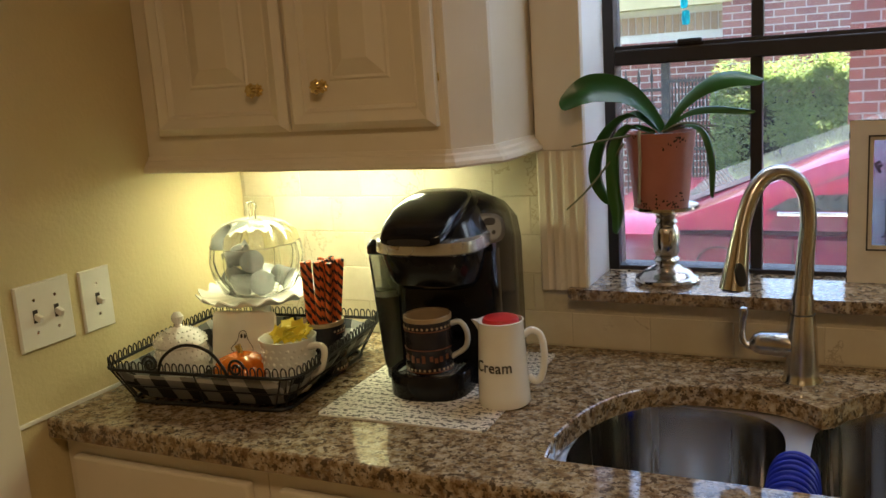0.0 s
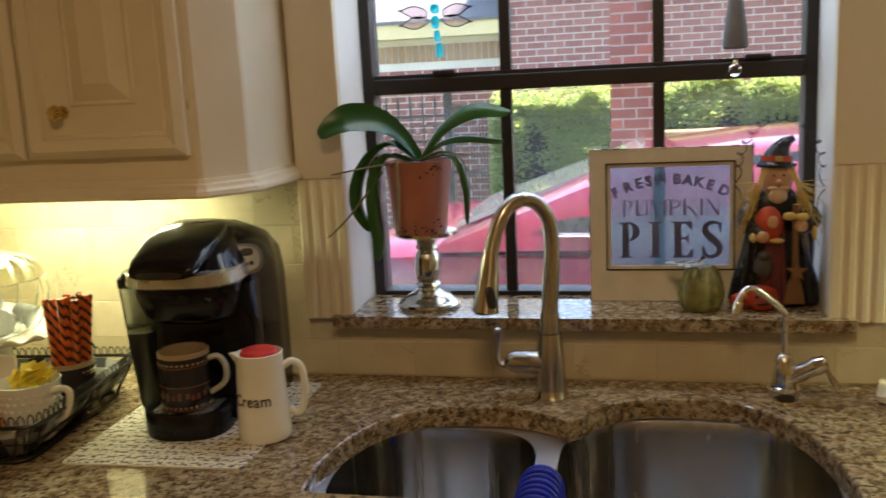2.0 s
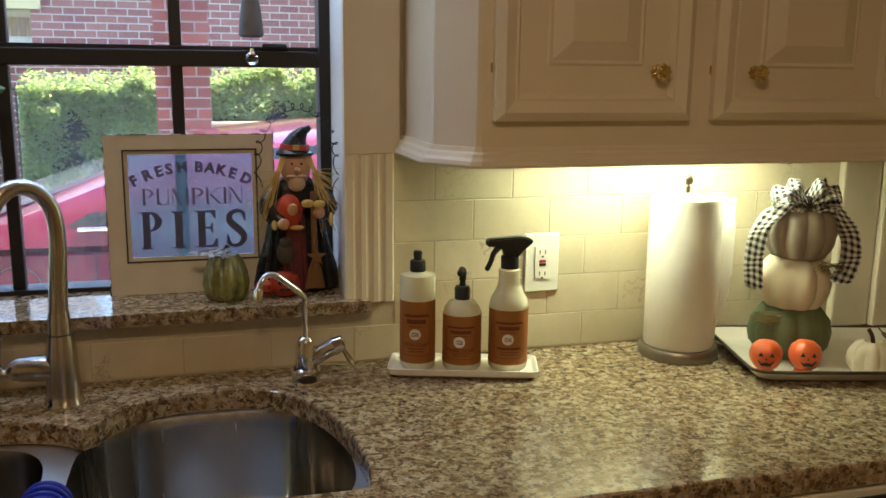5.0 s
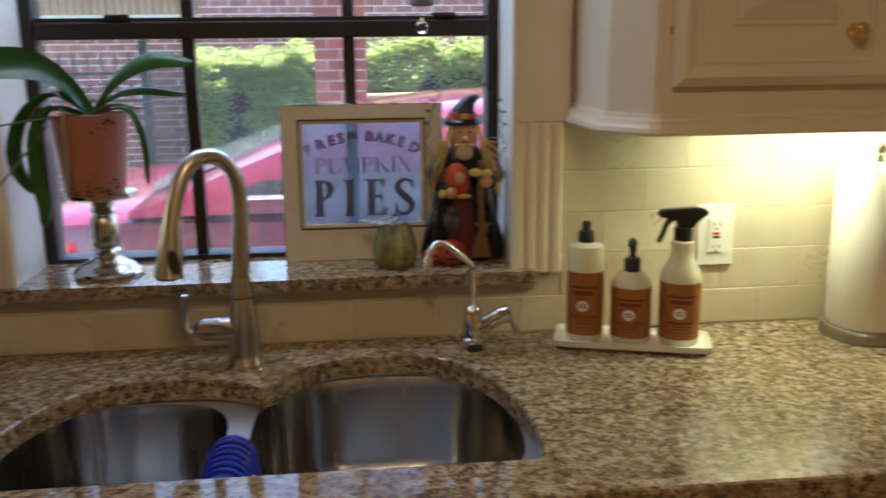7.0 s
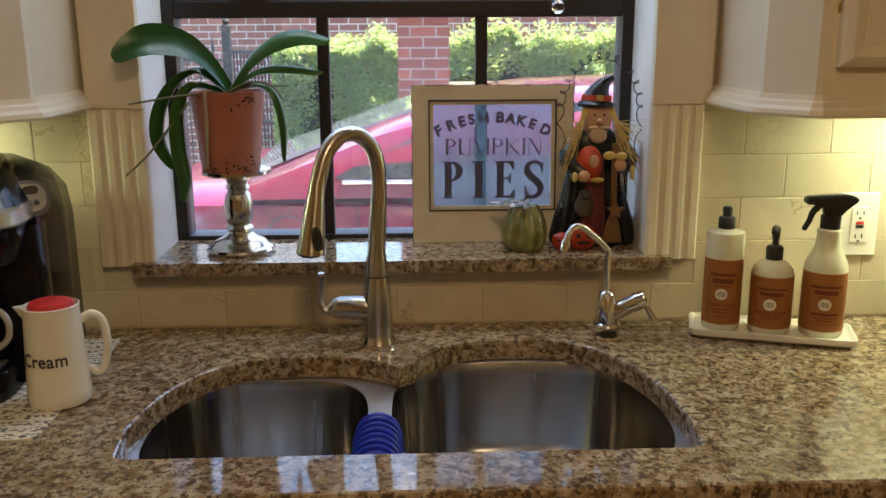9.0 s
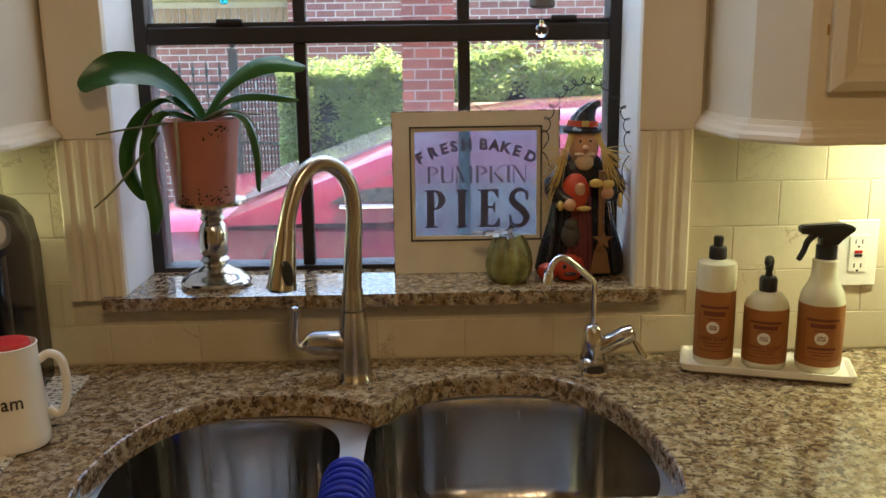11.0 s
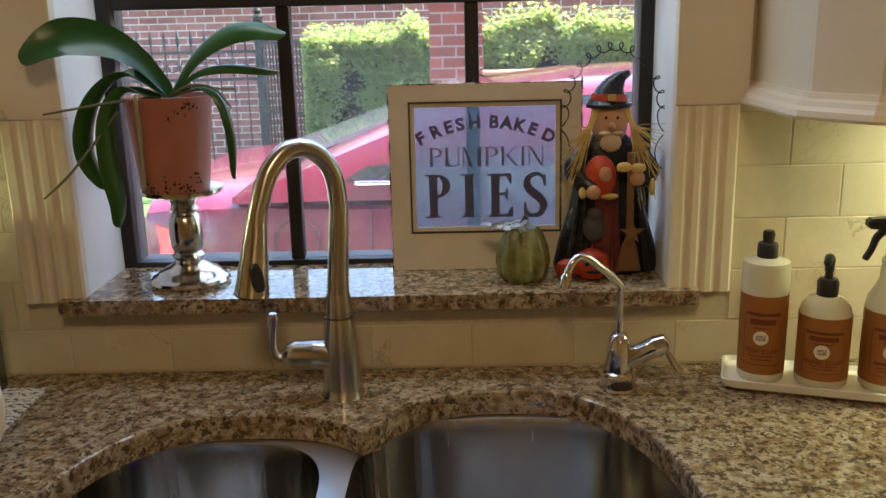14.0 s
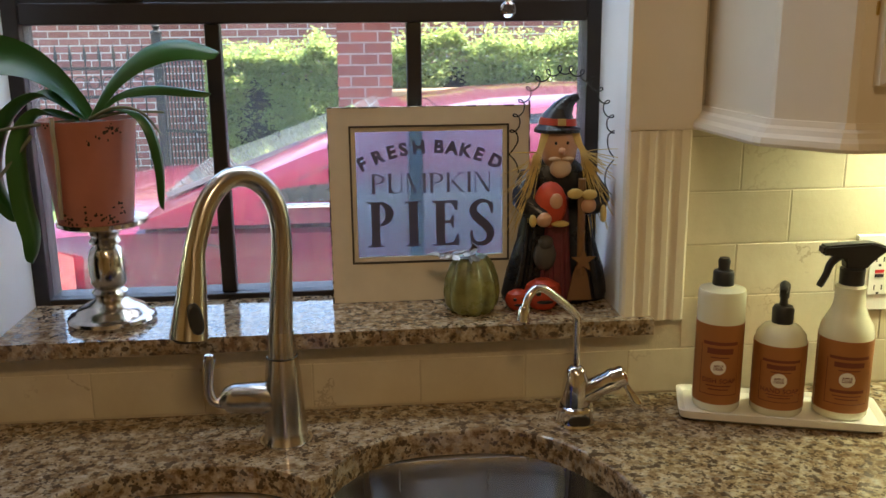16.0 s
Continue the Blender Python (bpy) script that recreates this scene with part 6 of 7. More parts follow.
def wire_tray():
    t = thing("wire_tray", (-1.008, -0.335, ZT), "black wire tray lined with checked cloth", "tray", rz=6)
    lo, hi, z0, z1 = (0.170, 0.172), (0.206, 0.196), 0.004, 0.072
    ring = lambda hx, hy, z, n=12: [(x, y, z) for x, y in superellipse(hx, hy, n, 64)]
    part("rim", tube(ring(*hi, z1), 0.0034, 8, closed=True), M_WIRE, t, smooth=True)
    part("foot_wire", tube(ring(*lo, z0), 0.0040, 8, closed=True), M_WIRE, t, smooth=True)
    part("middle_wire", tube(ring((lo[0] + hi[0]) / 2, (lo[1] + hi[1]) / 2, (z0 + z1) / 2), 0.0018, 6, closed=True), M_WIRE, t, smooth=True)
    rim = ring(*hi, z1)
    # loops standing along the rim
    per = [Vector(rim[i]) for i in range(len(rim))]
    total = sum((per[i] - per[i - 1]).length for i in range(len(per)))
    pts, n = [], 104
    d = [0.0]
    for i in range(1, len(per) + 1):
        d.append(d[-1] + (per[i % len(per)] - per[i - 1]).length)
    def on_rim(s):
        s %= total
        for i in range(len(per)):
            if d[i + 1] >= s:
                f = (s - d[i]) / max(1e-6, d[i + 1] - d[i])
                return per[i].lerp(per[(i + 1) % len(per)], f)
        return per[0]
    for k in range(n):
        s = total * k / n
        a, b = on_rim(s), on_rim(s + total / n * 0.62)
        up = Vector((0, 0, 0.016))
        part("rim_loop", tube(smooth_path([a, a + up * 0.8, (a + b) / 2 + up * 1.15, b + up * 0.8, b], 3), 0.0014, 5), M_WIRE, t)
    for k in range(0, 64, 4):
        a, b = Vector(ring(*lo, z0)[k]), Vector(rim[k])
        part("stay", tube([a, b], 0.0016, 6), M_WIRE, t)
    for sy in (-1, 1):
        y = sy * 0.197
        h = smooth_path([(-0.075, y, z1), (-0.062, y, z1 + 0.028), (-0.030, y, z1 + 0.050), (0.005, y, z1 + 0.055), (0.040, y, z1 + 0.044), (0.062, y, z1 + 0.020), (0.072, y, z1)], 6)
        part("handle", tube(h, 0.0030, 8), M_WIRE, t, smooth=True)
        for sx in (-1, 1):
            cx = sx * 0.090
            sp = [(cx + sx * 0.017 * (1 - k / 30) * math.cos(k * 0.42), y, z1 + 0.016 + 0.017 * (1 - k / 30) * math.sin(k * 0.42)) for k in range(24)]
            part("scroll", tube(sp, 0.0026, 7), M_WIRE, t, smooth=True)
    # cloth lining
    bm = bmesh.new()
    uv = bm.loops.layers.uv.new("cloth")
    prof = ((0.25, 0.0075), (0.6, 0.0075), (0.93, 0.009), (0.985, 0.018), (1.08, 0.040), (1.17, 0.066))
    rings = []
    for k, z in prof:
        rings.append([bm.verts.new((x * (1 if z < 0.01 else 0.985), y * (1 if z < 0.01 else 0.96), z + (0.004 * math.sin(i * 1.3) if z > 0.01 else 0))) for i, (x, y, _) in enumerate(ring(lo[0] * k, lo[1] * k, z))])
    bm.faces.new(rings[0])
    acc = 0.0
    for a, b in zip(rings, rings[1:]):
        for i in range(64):
            f = bm.faces.new((a[i], a[(i + 1) % 64], b[(i + 1) % 64], b[i]))
    for f in bm.faces:
        for l in f.loops:
            c = l.vert.co
            l[uv].uv = (c.x + (c.z if abs(c.x) / lo[0] > abs(c.y) / lo[1] else 0), c.y + (c.z if abs(c.y) / lo[1] >= abs(c.x) / lo[0] else 0))
    cl = part("cloth_lining", bm, M_GINGBIG, t, "black and white checked cloth", True)
    so = cl.modifiers.new("ply", "SOLIDIFY")
    so.thickness = 0.0015


wire_tray()
LZ = ZT + 0.0095


def hobnails(parent, profile_r, z0, z1, rows, count, r=0.004):
    """Small bumps in offset rows round a milk glass vessel."""
    bm = bmesh.new()
    for j in range(rows):
        z = z0 + (z1 - z0) * j / max(1, rows - 1)
        for i in range(count):
            a = 2 * math.pi * (i + 0.5 * (j % 2)) / count
            rr = profile_r(z)
            lathe([(0, r * 0.7), (r * 0.6, r * 0.5), (r, -r * 0.2)], 6, bm)
            vs = list(bm.verts)[-13:]
            m = Matrix.Rotation(a, 4, "Z") @ pose(rr, 0, z, 0, 90)
            for v in vs:
                v.co = m @ v.co
    return tagged(part("hobnails", bm, M_MILK, parent, smooth=True), kind="stuff")


def sugar_bowl():
    s = thing("sugar_bowl", (-1.100, -0.432, LZ), "white hobnail milk glass lidded sugar bowl", "bowl")
    prof = [(0, 0), (0.036, 0), (0.040, 0.005), (0.034, 0.012), (0.050, 0.028), (0.061, 0.052), (0.060, 0.075), (0.054, 0.090), (0.058, 0.096)]
    part("bowl", lathe(prof, 40), M_MILK, s, smooth=True)
    rf = lambda z: np.interp(z, [p[1] for p in prof], [p[0] for p in prof])
    hobnails(s, rf, 0.028, 0.084, 6, 26)
    lid = part("lid", lathe([(0.063, 0.096), (0.060, 0.103), (0.044, 0.116), (0.022, 0.126), (0.009, 0.130), (0.008, 0.136), (0.014, 0.146), (0.0145, 0.153), (0.008, 0.161), (0, 0.163)], 40, lobes=12, depth=0.06), M_MILK, s, "domed lid with a knob", True)
    hobnails(s, lambda z: np.interp(z, [0.103, 0.116, 0.126], [0.059, 0.043, 0.022]), 0.102, 0.122, 4, 18, 0.0038)
    s.scale = (0.84, 0.84, 0.90)


sugar_bowl()


def leaf_cup():
    s = thing("hobnail_cup", (-0.868, -0.402, LZ), "white hobnail milk glass cup filled with yellow leaves", "cup")
    prof = [(0, 0), (0.032, 0), (0.036, 0.005), (0.032, 0.012), (0.044, 0.026), (0.050, 0.05), (0.049, 0.085), (0.054, 0.105), (0.051, 0.105), (0.045, 0.085), (0.044, 0.04), (0, 0.03)]
    part("cup", lathe(prof, 40, lobes=10, depth=0.03), M_MILK, s, smooth=True)
    rf = lambda z: np.interp(z, [0.0, 0.026, 0.05, 0.085, 0.105], [0.036, 0.0435, 0.0495, 0.0485, 0.053])
    hobnails(s, rf, 0.026, 0.088, 6, 22)
    part("handle", tube(smooth_path([(0.046, -0.004, 0.088), (0.074, -0.006, 0.094), (0.084, -0.007, 0.082), (0.072, -0.006, 0.050), (0.047, -0.004, 0.034)], 5), 0.0062, 8), M_MILK, s, smooth=True)
    ym = plain("yellow_petals", (0.74, 0.58, 0.05), 0.6, vary=0.15)
    rnd = random.Random(12)
    for k in range(22):
        a, r = rnd.uniform(0, 6.28), rnd.uniform(0.0, 0.034)
        out = [(0.016 * (1 + 0.25 * math.cos(5 * t)) * math.cos(t), 0.016 * (1 + 0.25 * math.cos(5 * t)) * math.sin(t)) for t in (2 * math.pi * i / 15 for i in range(15))]
        part("petal", moved(sheet(out, 0.0014, axis="z"), pose(r * math.cos(a), r * math.sin(a), 0.100 + rnd.uniform(0, 0.022), rnd.uniform(-50, 50), rnd.uniform(-50, 50), rnd.uniform(0, 180))), ym, s)


leaf_cup()


def ghost_plaque():
    g = thing("ghost_plaque", (-1.024, -0.345, LZ + 0.004), "square white plate with a painted ghost", "plate", rz=8)
    g.matrix_world = g.matrix_world @ pose(0, 0, 0, -12)
    ring = lambda k, y: [(x, y, z + 0.060) for x, z in superellipse(0.072 * k, 0.060 * k, 14, 44)]
    part("plate", loft([ring(0.96, 0.006), ring(1.0, 0.0), ring(0.97, -0.004), ring(0.86, -0.002), ring(0.5, -0.001)]), M_MILK, g, smooth=True)
    out = smooth_path([(-0.026, -0.0035, 0.018), (-0.020, -0.0035, 0.036), (-0.028, -0.0035, 0.044), (-0.014, -0.0035, 0.060), (-0.008, -0.0035, 0.078), (0.004, -0.0035, 0.080), (0.010, -0.0035, 0.064), (0.022, -0.0035, 0.046), (0.016, -0.0035, 0.036), (0.022, -0.0035, 0.018)], 4)
    part("painted_outline", tube(out, 0.0007, 5), M_DARKSLOT, g, "black painted ghost outline")
    for ex in (-0.005, 0.003):
        part("painted_eye", moved(superpill(0.0022, 0.0042, 0.001), pose(ex, -0.003, 0.070)), M_DARKSLOT, g)


ghost_plaque()


def glass_pumpkin_small():
    p = thing("orange_pumpkin", (-0.952, -0.440, LZ), "small shiny orange glass pumpkin with gold stem", "pumpkin")
    part("body", lathe(pumpkin_profile(0.057, 0.076), 54, lobes=9, depth=0.13), plain("orange_glass", (0.60, 0.14, 0.012), 0.15, vary=0.12, bump=0), p, smooth=True)
    part("stem", tube(smooth_path([(0, 0, 0.062), (0.001, 0, 0.080), (-0.004, 0, 0.093)], 4), 0.006, 8), M_BRASS, p, "gold stem", True)


glass_pumpkin_small()
m2 = mug((-0.868, -0.285, LZ), 150)
m2["label"] = "dark decorated mug holding striped paper straws"


def stripes():
    n = Net("orange_black_straw")
    w = n.node("ShaderNodeTexWave", Scale=26.0, Distortion=0.0)
    mp = n.node("ShaderNodeMapping", Rotation=(0.5, 0.7, 0))
    n.put(mp.inputs["Vector"], n.obj())
    n.put(w.inputs["Vector"], mp.outputs[0])
    c = n.ramp(w.outputs["Fac"], [(0.32, (0.015, 0.012, 0.012)), (0.40, (0.68, 0.14, 0.03))])
    return n.set(c, 0.6)


def straws():
    ms = stripes()
    rnd = random.Random(6)
    for k in range(16):
        a, r = 2 * math.pi * k / 16 * 2.4, 0.010 + 0.022 * (k % 4) / 3
        bx, by = r * 0.7 * math.cos(a), r * 0.7 * math.sin(a)
        tx, ty = bx * 1.8 + 0.012, by * 1.6
        s = part("paper_straw", tube([(0, 0, 0), (tx - bx, ty - by, 0.208 + rnd.uniform(-0.006, 0.006))], 0.0056, 9), ms, None, "orange and black striped paper straw")
        s.matrix_world = pose(-0.868 + bx, -0.285 + by, LZ + 0.014)
        tagged(s, category="straw", group="striped straws in the mug")


straws()


def cake_stand():
    c = thing("cake_stand", (-1.052, -0.232, LZ), "white milk glass cake stand with scalloped edge", "cake stand")
    part("foot", lathe([(0, 0), (0.058, 0), (0.060, 0.005), (0.040, 0.016), (0.022, 0.030), (0.018, 0.060), (0.020, 0.105), (0.024, 0.120), (0.05, 0.134)], 40), M_MILK, c, smooth=True)
    bm = bmesh.new()
    rings = []
    for r, z, wv in ((0.02, 0.135, 0), (0.09, 0.135, 0), (0.112, 0.138, 0.002), (0.126, 0.146, 0.006), (0.127, 0.143, 0.006), (0.112, 0.133, 0.002), (0.05, 0.130, 0), (0.02, 0.130, 0)):
        rings.append([((r + wv * 0.8 * math.cos(16 * a)) * math.cos(a), (r + wv * 0.8 * math.cos(16 * a)) * math.sin(a), z + wv * math.cos(16 * a)) for a in (2 * math.pi * i / 128 for i in range(128))])
    loft(rings, bm)
    part("plate", bm, M_MILK, c, "scalloped plate", True)


cake_stand()
M_CLEAR = glass("jar_glass", (0.96, 0.98, 0.95))
JZ = LZ + 0.1355


def pumpkin_jar():
    j = thing("glass_pumpkin_jar", (-1.052, -0.232, JZ), "clear glass pumpkin jar holding coffee pods", "jar")
    o = [(0.0, 0.001), (0.060, 0.001), (0.085, 0.012), (0.106, 0.048), (0.112, 0.078), (0.106, 0.108)]
    i = [(0.102, 0.108), (0.108, 0.078), (0.102, 0.050), (0.082, 0.017), (0.058, 0.006), (0.0, 0.006)]
    b = part("jar", lathe([(r * 0.9, z) for r, z in o + i], 72, lobes=9, depth=0.10), M_CLEAR, j, smooth=True)
    b.visible_shadow = False
    lo = [(0.105, 0.109), (0.098, 0.130), (0.072, 0.150), (0.034, 0.160), (0.012, 0.157), (0.010, 0.172), (0.014, 0.186), (0.009, 0.194), (0.0, 0.195)]
    li = [(0.0, 0.152), (0.034, 0.155), (0.069, 0.146), (0.094, 0.128), (0.101, 0.109), (0.105, 0.109)]
    l = part("lid", lathe([(r * 0.9, z) for r, z in lo + li], 72, lobes=9, depth=0.09), M_CLEAR, j, "clear glass lid with a stem knob", True)
    l.visible_shadow = False


pumpkin_jar()


def coffee_pods():
    rnd = random.Random(8)
    foil = plain("grey_foil", (0.26, 0.27, 0.28), 0.4, 0.3, vary=0.15)
    foil_cup = plain("pod_plastic", (0.20, 0.20, 0.20), 0.45, vary=0.1)
    spots = ((-0.060, -0.030, 0.036, 40), (-0.012, -0.058, 0.030, 100), (0.040, -0.040, 0.030, 70), (0.020, 0.012, 0.030, 20), (-0.030, 0.030, 0.032, -30), (0.060, 0.020, 0.036, 110), (-0.055, -0.020, 0.078, 75), (0.012, -0.030, 0.068, 60))
    for x, y, z, tilt in spots:
        p = thing("coffee_pod", (0, 0, 0), "white coffee pod with grey foil lid", "coffee pod", group="coffee pods in the jar")
        p.matrix_world = pose(-1.052 + x * 0.85, -0.232 + y * 0.85, JZ + z, tilt, rnd.uniform(-25, 25), rnd.uniform(0, 180)) @ pose(0, 0, -0.02)
        part("cup", lathe([(0, 0), (0.0175, 0), (0.0185, 0.003), (0.0225, 0.038), (0.0250, 0.039), (0.0250, 0.041), (0.0, 0.041)], 24), foil_cup, p, smooth=True)
        part("foil_lid", lathe([(0.0, 0.0418), (0.0235, 0.0418), (0.0245, 0.0412)], 24), foil, p, "grey foil lid", True)


coffee_pods()


# ---- outside ----
GZ = -0.25
M_GRASS = plain("lawn", (0.07, 0.13, 0.03), 0.9, vary=0.4, scale=12, bump=0.6)
M_CONC = plain("concrete_drive", (0.27, 0.26, 0.24), 0.85, vary=0.12, scale=8, bump=0.3)
M_MORTAR = plain("mortar", (0.66, 0.62, 0.58), 0.9, vary=0.1, scale=20)
M_MORTARDARK = plain("weathered_mortar", (0.40, 0.35, 0.32), 0.9, vary=0.15, scale=20)
M_BRICK = brick_mat("red_brick", (0.24, 0.080, 0.070), (0.38, 0.155, 0.130))
M_BRICKRED = brick_mat("bright_red_brick", (0.17, 0.040, 0.030), (0.32, 0.085, 0.060))
M_BRICKTAN = brick_mat("tan_brick", (0.34, 0.21, 0.12), (0.42, 0.28, 0.17))
M_TRIM = plain("cream_fascia", (0.62, 0.52, 0.28), 0.6, vary=0.05)
M_ROOF = plain("grey_shingle", (0.12, 0.125, 0.14), 0.9, vary=0.3, scale=20)
M_IRON = plain("black_iron", (0.015, 0.015, 0.016), 0.5, 0.3)
M_HEDGE = leaf_mat("hedge_leaf", (0.09, 0.17, 0.035), (0.26, 0.36, 0.11), 0.5, (0.55, 0.62, 0.20))
# Near-black colour paints the shade inside the hedges.
M_HEDGECORE = plain("hedge_core", (0.022, 0.030, 0.010), 0.9, vary=0.4)

tagged(part("ground", box((-400, 0.3, GZ - 0.2), (400, 900, GZ)), M_GRASS, None, "green lawn reaching away"), category="ground", kind="structure")
tagged(part("pavement", box((-30, 0.27, GZ - 0.1), (30, 4.7, GZ + 0.02), 0.01), M_CONC, None, "pale concrete driveway beside the house"), category="driveway", kind="structure")


def brick_mesh(x0, x1, z0, z1, y, bl, bh, joint, bm_list=None, soldier=False):
    """Vertices and faces of a running bond of bricks standing proud of y."""
    vs, fs = [], []
    rows = int((z1 - z0) / bh)
    rnd = random.Random(int(x0 * 100) + 7)
    for r in range(rows):
        off = 0.5 * bl * (r % 2) if not soldier else 0
        k0 = int((x1 - x0) / bl) + 2
        for k in range(-1, k0):
            a, b = max(x0, x0 + k * bl + off), min(x1, x0 + (k + 1) * bl + off - joint)
            if b - a < 0.02:
                continue
            za, zb = z0 + r * bh, z0 + (r + 1) * bh - joint
            d = y - 0.008 - rnd.uniform(0, 0.004)
            n = len(vs)
            vs += [(a, y, za), (b, y, za), (b, y, zb), (a, y, zb), (a, d, za), (b, d, za), (b, d, zb), (a, d, zb)]
            fs += [(n + 4, n + 5, n + 6, n + 7), (n, n + 1, n + 5, n + 4), (n + 1, n + 2, n + 6, n + 5), (n + 2, n + 3, n + 7, n + 6), (n + 3, n, n + 4, n + 7)]
    return vs, fs


def brick_field(name, args, mat, parent, **kw):
    vs, fs = brick_mesh(*args, **kw)
    me = bpy.data.meshes.new(name)
    me.from_pydata(vs, [], fs)
    me.materials.append(mat)
    ob = new(name, me)
    ob.parent = parent
    tagged(ob, "", "", "", "stuff")
    return ob


def house():
    h = thing("brick_house", (0, 9.0, GZ), "red brick neighbouring house with cream fascia and grey roof", "house")
    part("wall", box((-9.0, 0.0, 0.0), (-1.36, 0.3, 2.30)), M_MORTAR, h)
    brick_field("brick", (-9.0, -1.36, 0.0, 2.02, 0.0, 0.215, 0.078, 0.014), M_BRICK, h)
    brick_field("soldier_brick", (-9.0, -1.36, 2.03, 2.25, -0.004, 0.085, 0.21, 0.012), M_BRICKTAN, h, soldier=True)
    part("fascia", box((-9.2, -0.35, 2.30), (-1.25, -0.30, 2.47)), M_TRIM, h, "cream painted fascia board")
    part("soffit", box((-9.2, -0.30, 2.30), (-1.36, 0.0, 2.33)), M_TRIM, h)
    part("roof", loft([[(-9.3, -0.38, 2.46), (-1.2, -0.38, 2.46), (-1.2, 3.5, 4.6), (-9.3, 3.5, 4.6)], [(-9.3, -0.38, 2.50), (-1.2, -0.38, 2.50), (-1.2, 3.5, 4.66), (-9.3, 3.5, 4.66)]]), M_ROOF, h, "grey shingled roof")
    part("wall", box((-1.36, -0.25, 0.0), (9.0, 0.3, 3.0)), M_MORTAR, h)
    brick_field("brick", (-1.36, 9.0, 0.0, 3.0, -0.25, 0.215, 0.078, 0.014), M_BRICK, h)
    part("fascia", box((-1.5, -0.6, 3.0), (9.2, 0.3, 3.2)), M_TRIM, h)


house()


def column():
    """Square brick pier; each brick is its own object."""
    c = thing("brick_column", (0.175, 5.45, GZ + 0.02), "bright red brick porch column", "column")
    hw = 0.195
    part("core", box((-hw + 0.005, -hw + 0.005, 0), (hw - 0.005, hw - 0.005, 3.2)), M_MORTARDARK, c)
    me = {}
    bl, bh, j = 0.197, 0.078, 0.013
    for r in range(7, 36):
        for side in range(2):
            for k in range(3 if r % 2 else 2):
                a = -hw + (k * bl - (bl / 2 if r % 2 else 0))
                b = a + bl - j
                a, b = max(a, -hw), min(b, hw)
                key = round(b - a, 3)
                if key not in me:
                    bm = box((-(b - a) / 2, -0.025, -bh / 2 + j / 2), ((b - a) / 2, 0.025, bh / 2 - j / 2))
                    m = bpy.data.meshes.new("brick")
                    bm.to_mesh(m)
                    bm.free()
                    m.materials.append(M_BRICKRED)
                    me[key] = m
                o = new("brick", me[key])
                o.parent = c
                if side == 0:
                    o.location = ((a + b) / 2, -hw + 0.023 + random.uniform(-0.002, 0.002), r * bh + bh / 2)
                else:
                    o.location = (-hw + 0.023 + random.uniform(-0.002, 0.002), (a + b) / 2, r * bh + bh / 2)
                    o.rotation_euler = (0, 0, math.pi / 2)


column()


def hedge(name, x0, x1, y, z0, z1, depth, count, seed, label):
    """Clipped shrubs: thousands of small leaves over a core coloured dark for inner shade."""
    rnd = random.Random(seed)
    h = thing(name, ((x0 + x1) / 2, y, GZ), label, "hedge", kind="stuff")
    w = (x1 - x0) / 2
    bm = bmesh.new()
    n = 26
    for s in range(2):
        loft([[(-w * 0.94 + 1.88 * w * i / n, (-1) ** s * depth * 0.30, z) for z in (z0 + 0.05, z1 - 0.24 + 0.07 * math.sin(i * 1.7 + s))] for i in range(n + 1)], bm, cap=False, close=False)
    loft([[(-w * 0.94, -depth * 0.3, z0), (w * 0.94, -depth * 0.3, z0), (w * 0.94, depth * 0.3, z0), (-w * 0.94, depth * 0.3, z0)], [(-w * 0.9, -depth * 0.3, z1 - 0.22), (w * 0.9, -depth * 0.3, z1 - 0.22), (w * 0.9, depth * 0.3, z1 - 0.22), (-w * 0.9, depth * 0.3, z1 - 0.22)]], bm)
    part("dark_core", bm, M_HEDGECORE, h, "dark core painted as inner shade")
    vs, fs = [], []
    for _ in range(count):
        x = rnd.uniform(-w, w)
        top = z1 + 0.15 * noise.noise((x * 1.6, seed, 0)) + 0.11 * noise.noise((x * 5, seed, 3))
        front = depth * (0.42 + 0.16 * noise.noise((x * 1.8, seed, 9)))
        if rnd.random() < 0.35:
            z, yy = top - abs(rnd.gauss(0, 0.05)), rnd.uniform(-front, front)
        else:
            z = rnd.uniform(z0, top)
            yy = -front * (0.75 + 0.35 * noise.noise((x * 4, z * 4, seed))) - abs(rnd.gauss(0, 0.03))
            if z > top - 0.15:
                yy *= 0.8
        if rnd.random() < 0.10:
            z += rnd.uniform(0, 0.14)
        L, W = rnd.uniform(0.014, 0.030), rnd.uniform(0.008, 0.016)
        m = Euler((rnd.uniform(-1.2, 0.6), rnd.uniform(-0.8, 0.8), rnd.uniform(0, 6.28))).to_matrix()
        c = Vector((x, yy, z))
        k = len(vs)
        for p in ((-L, 0, 0), (-L * 0.2, -W, 0.006), (L, 0, 0), (-L * 0.2, W, 0.006)):
            vs.append(tuple(c + m @ Vector(p)))
        fs += [(k, k + 1, k + 2), (k, k + 2, k + 3)]
    me = bpy.data.meshes.new("leaves")
    me.from_pydata(vs, [], fs)
    me.materials.append(M_HEDGE)
    ob = new("leaves", me)
    ob.parent = h
    tagged(ob, "", "", "", "stuff")


hedge("hedge", -1.12, 0.10, 6.6, 0.3, 1.56, 0.9, 34000, 3, "dense sunlit green hedge beside the driveway")
hedge("hedge", 0.25, 3.4, 6.7, 1.10, 1.66, 0.9, 34000, 5, "green hedge over a brown block for its shaded trunks")
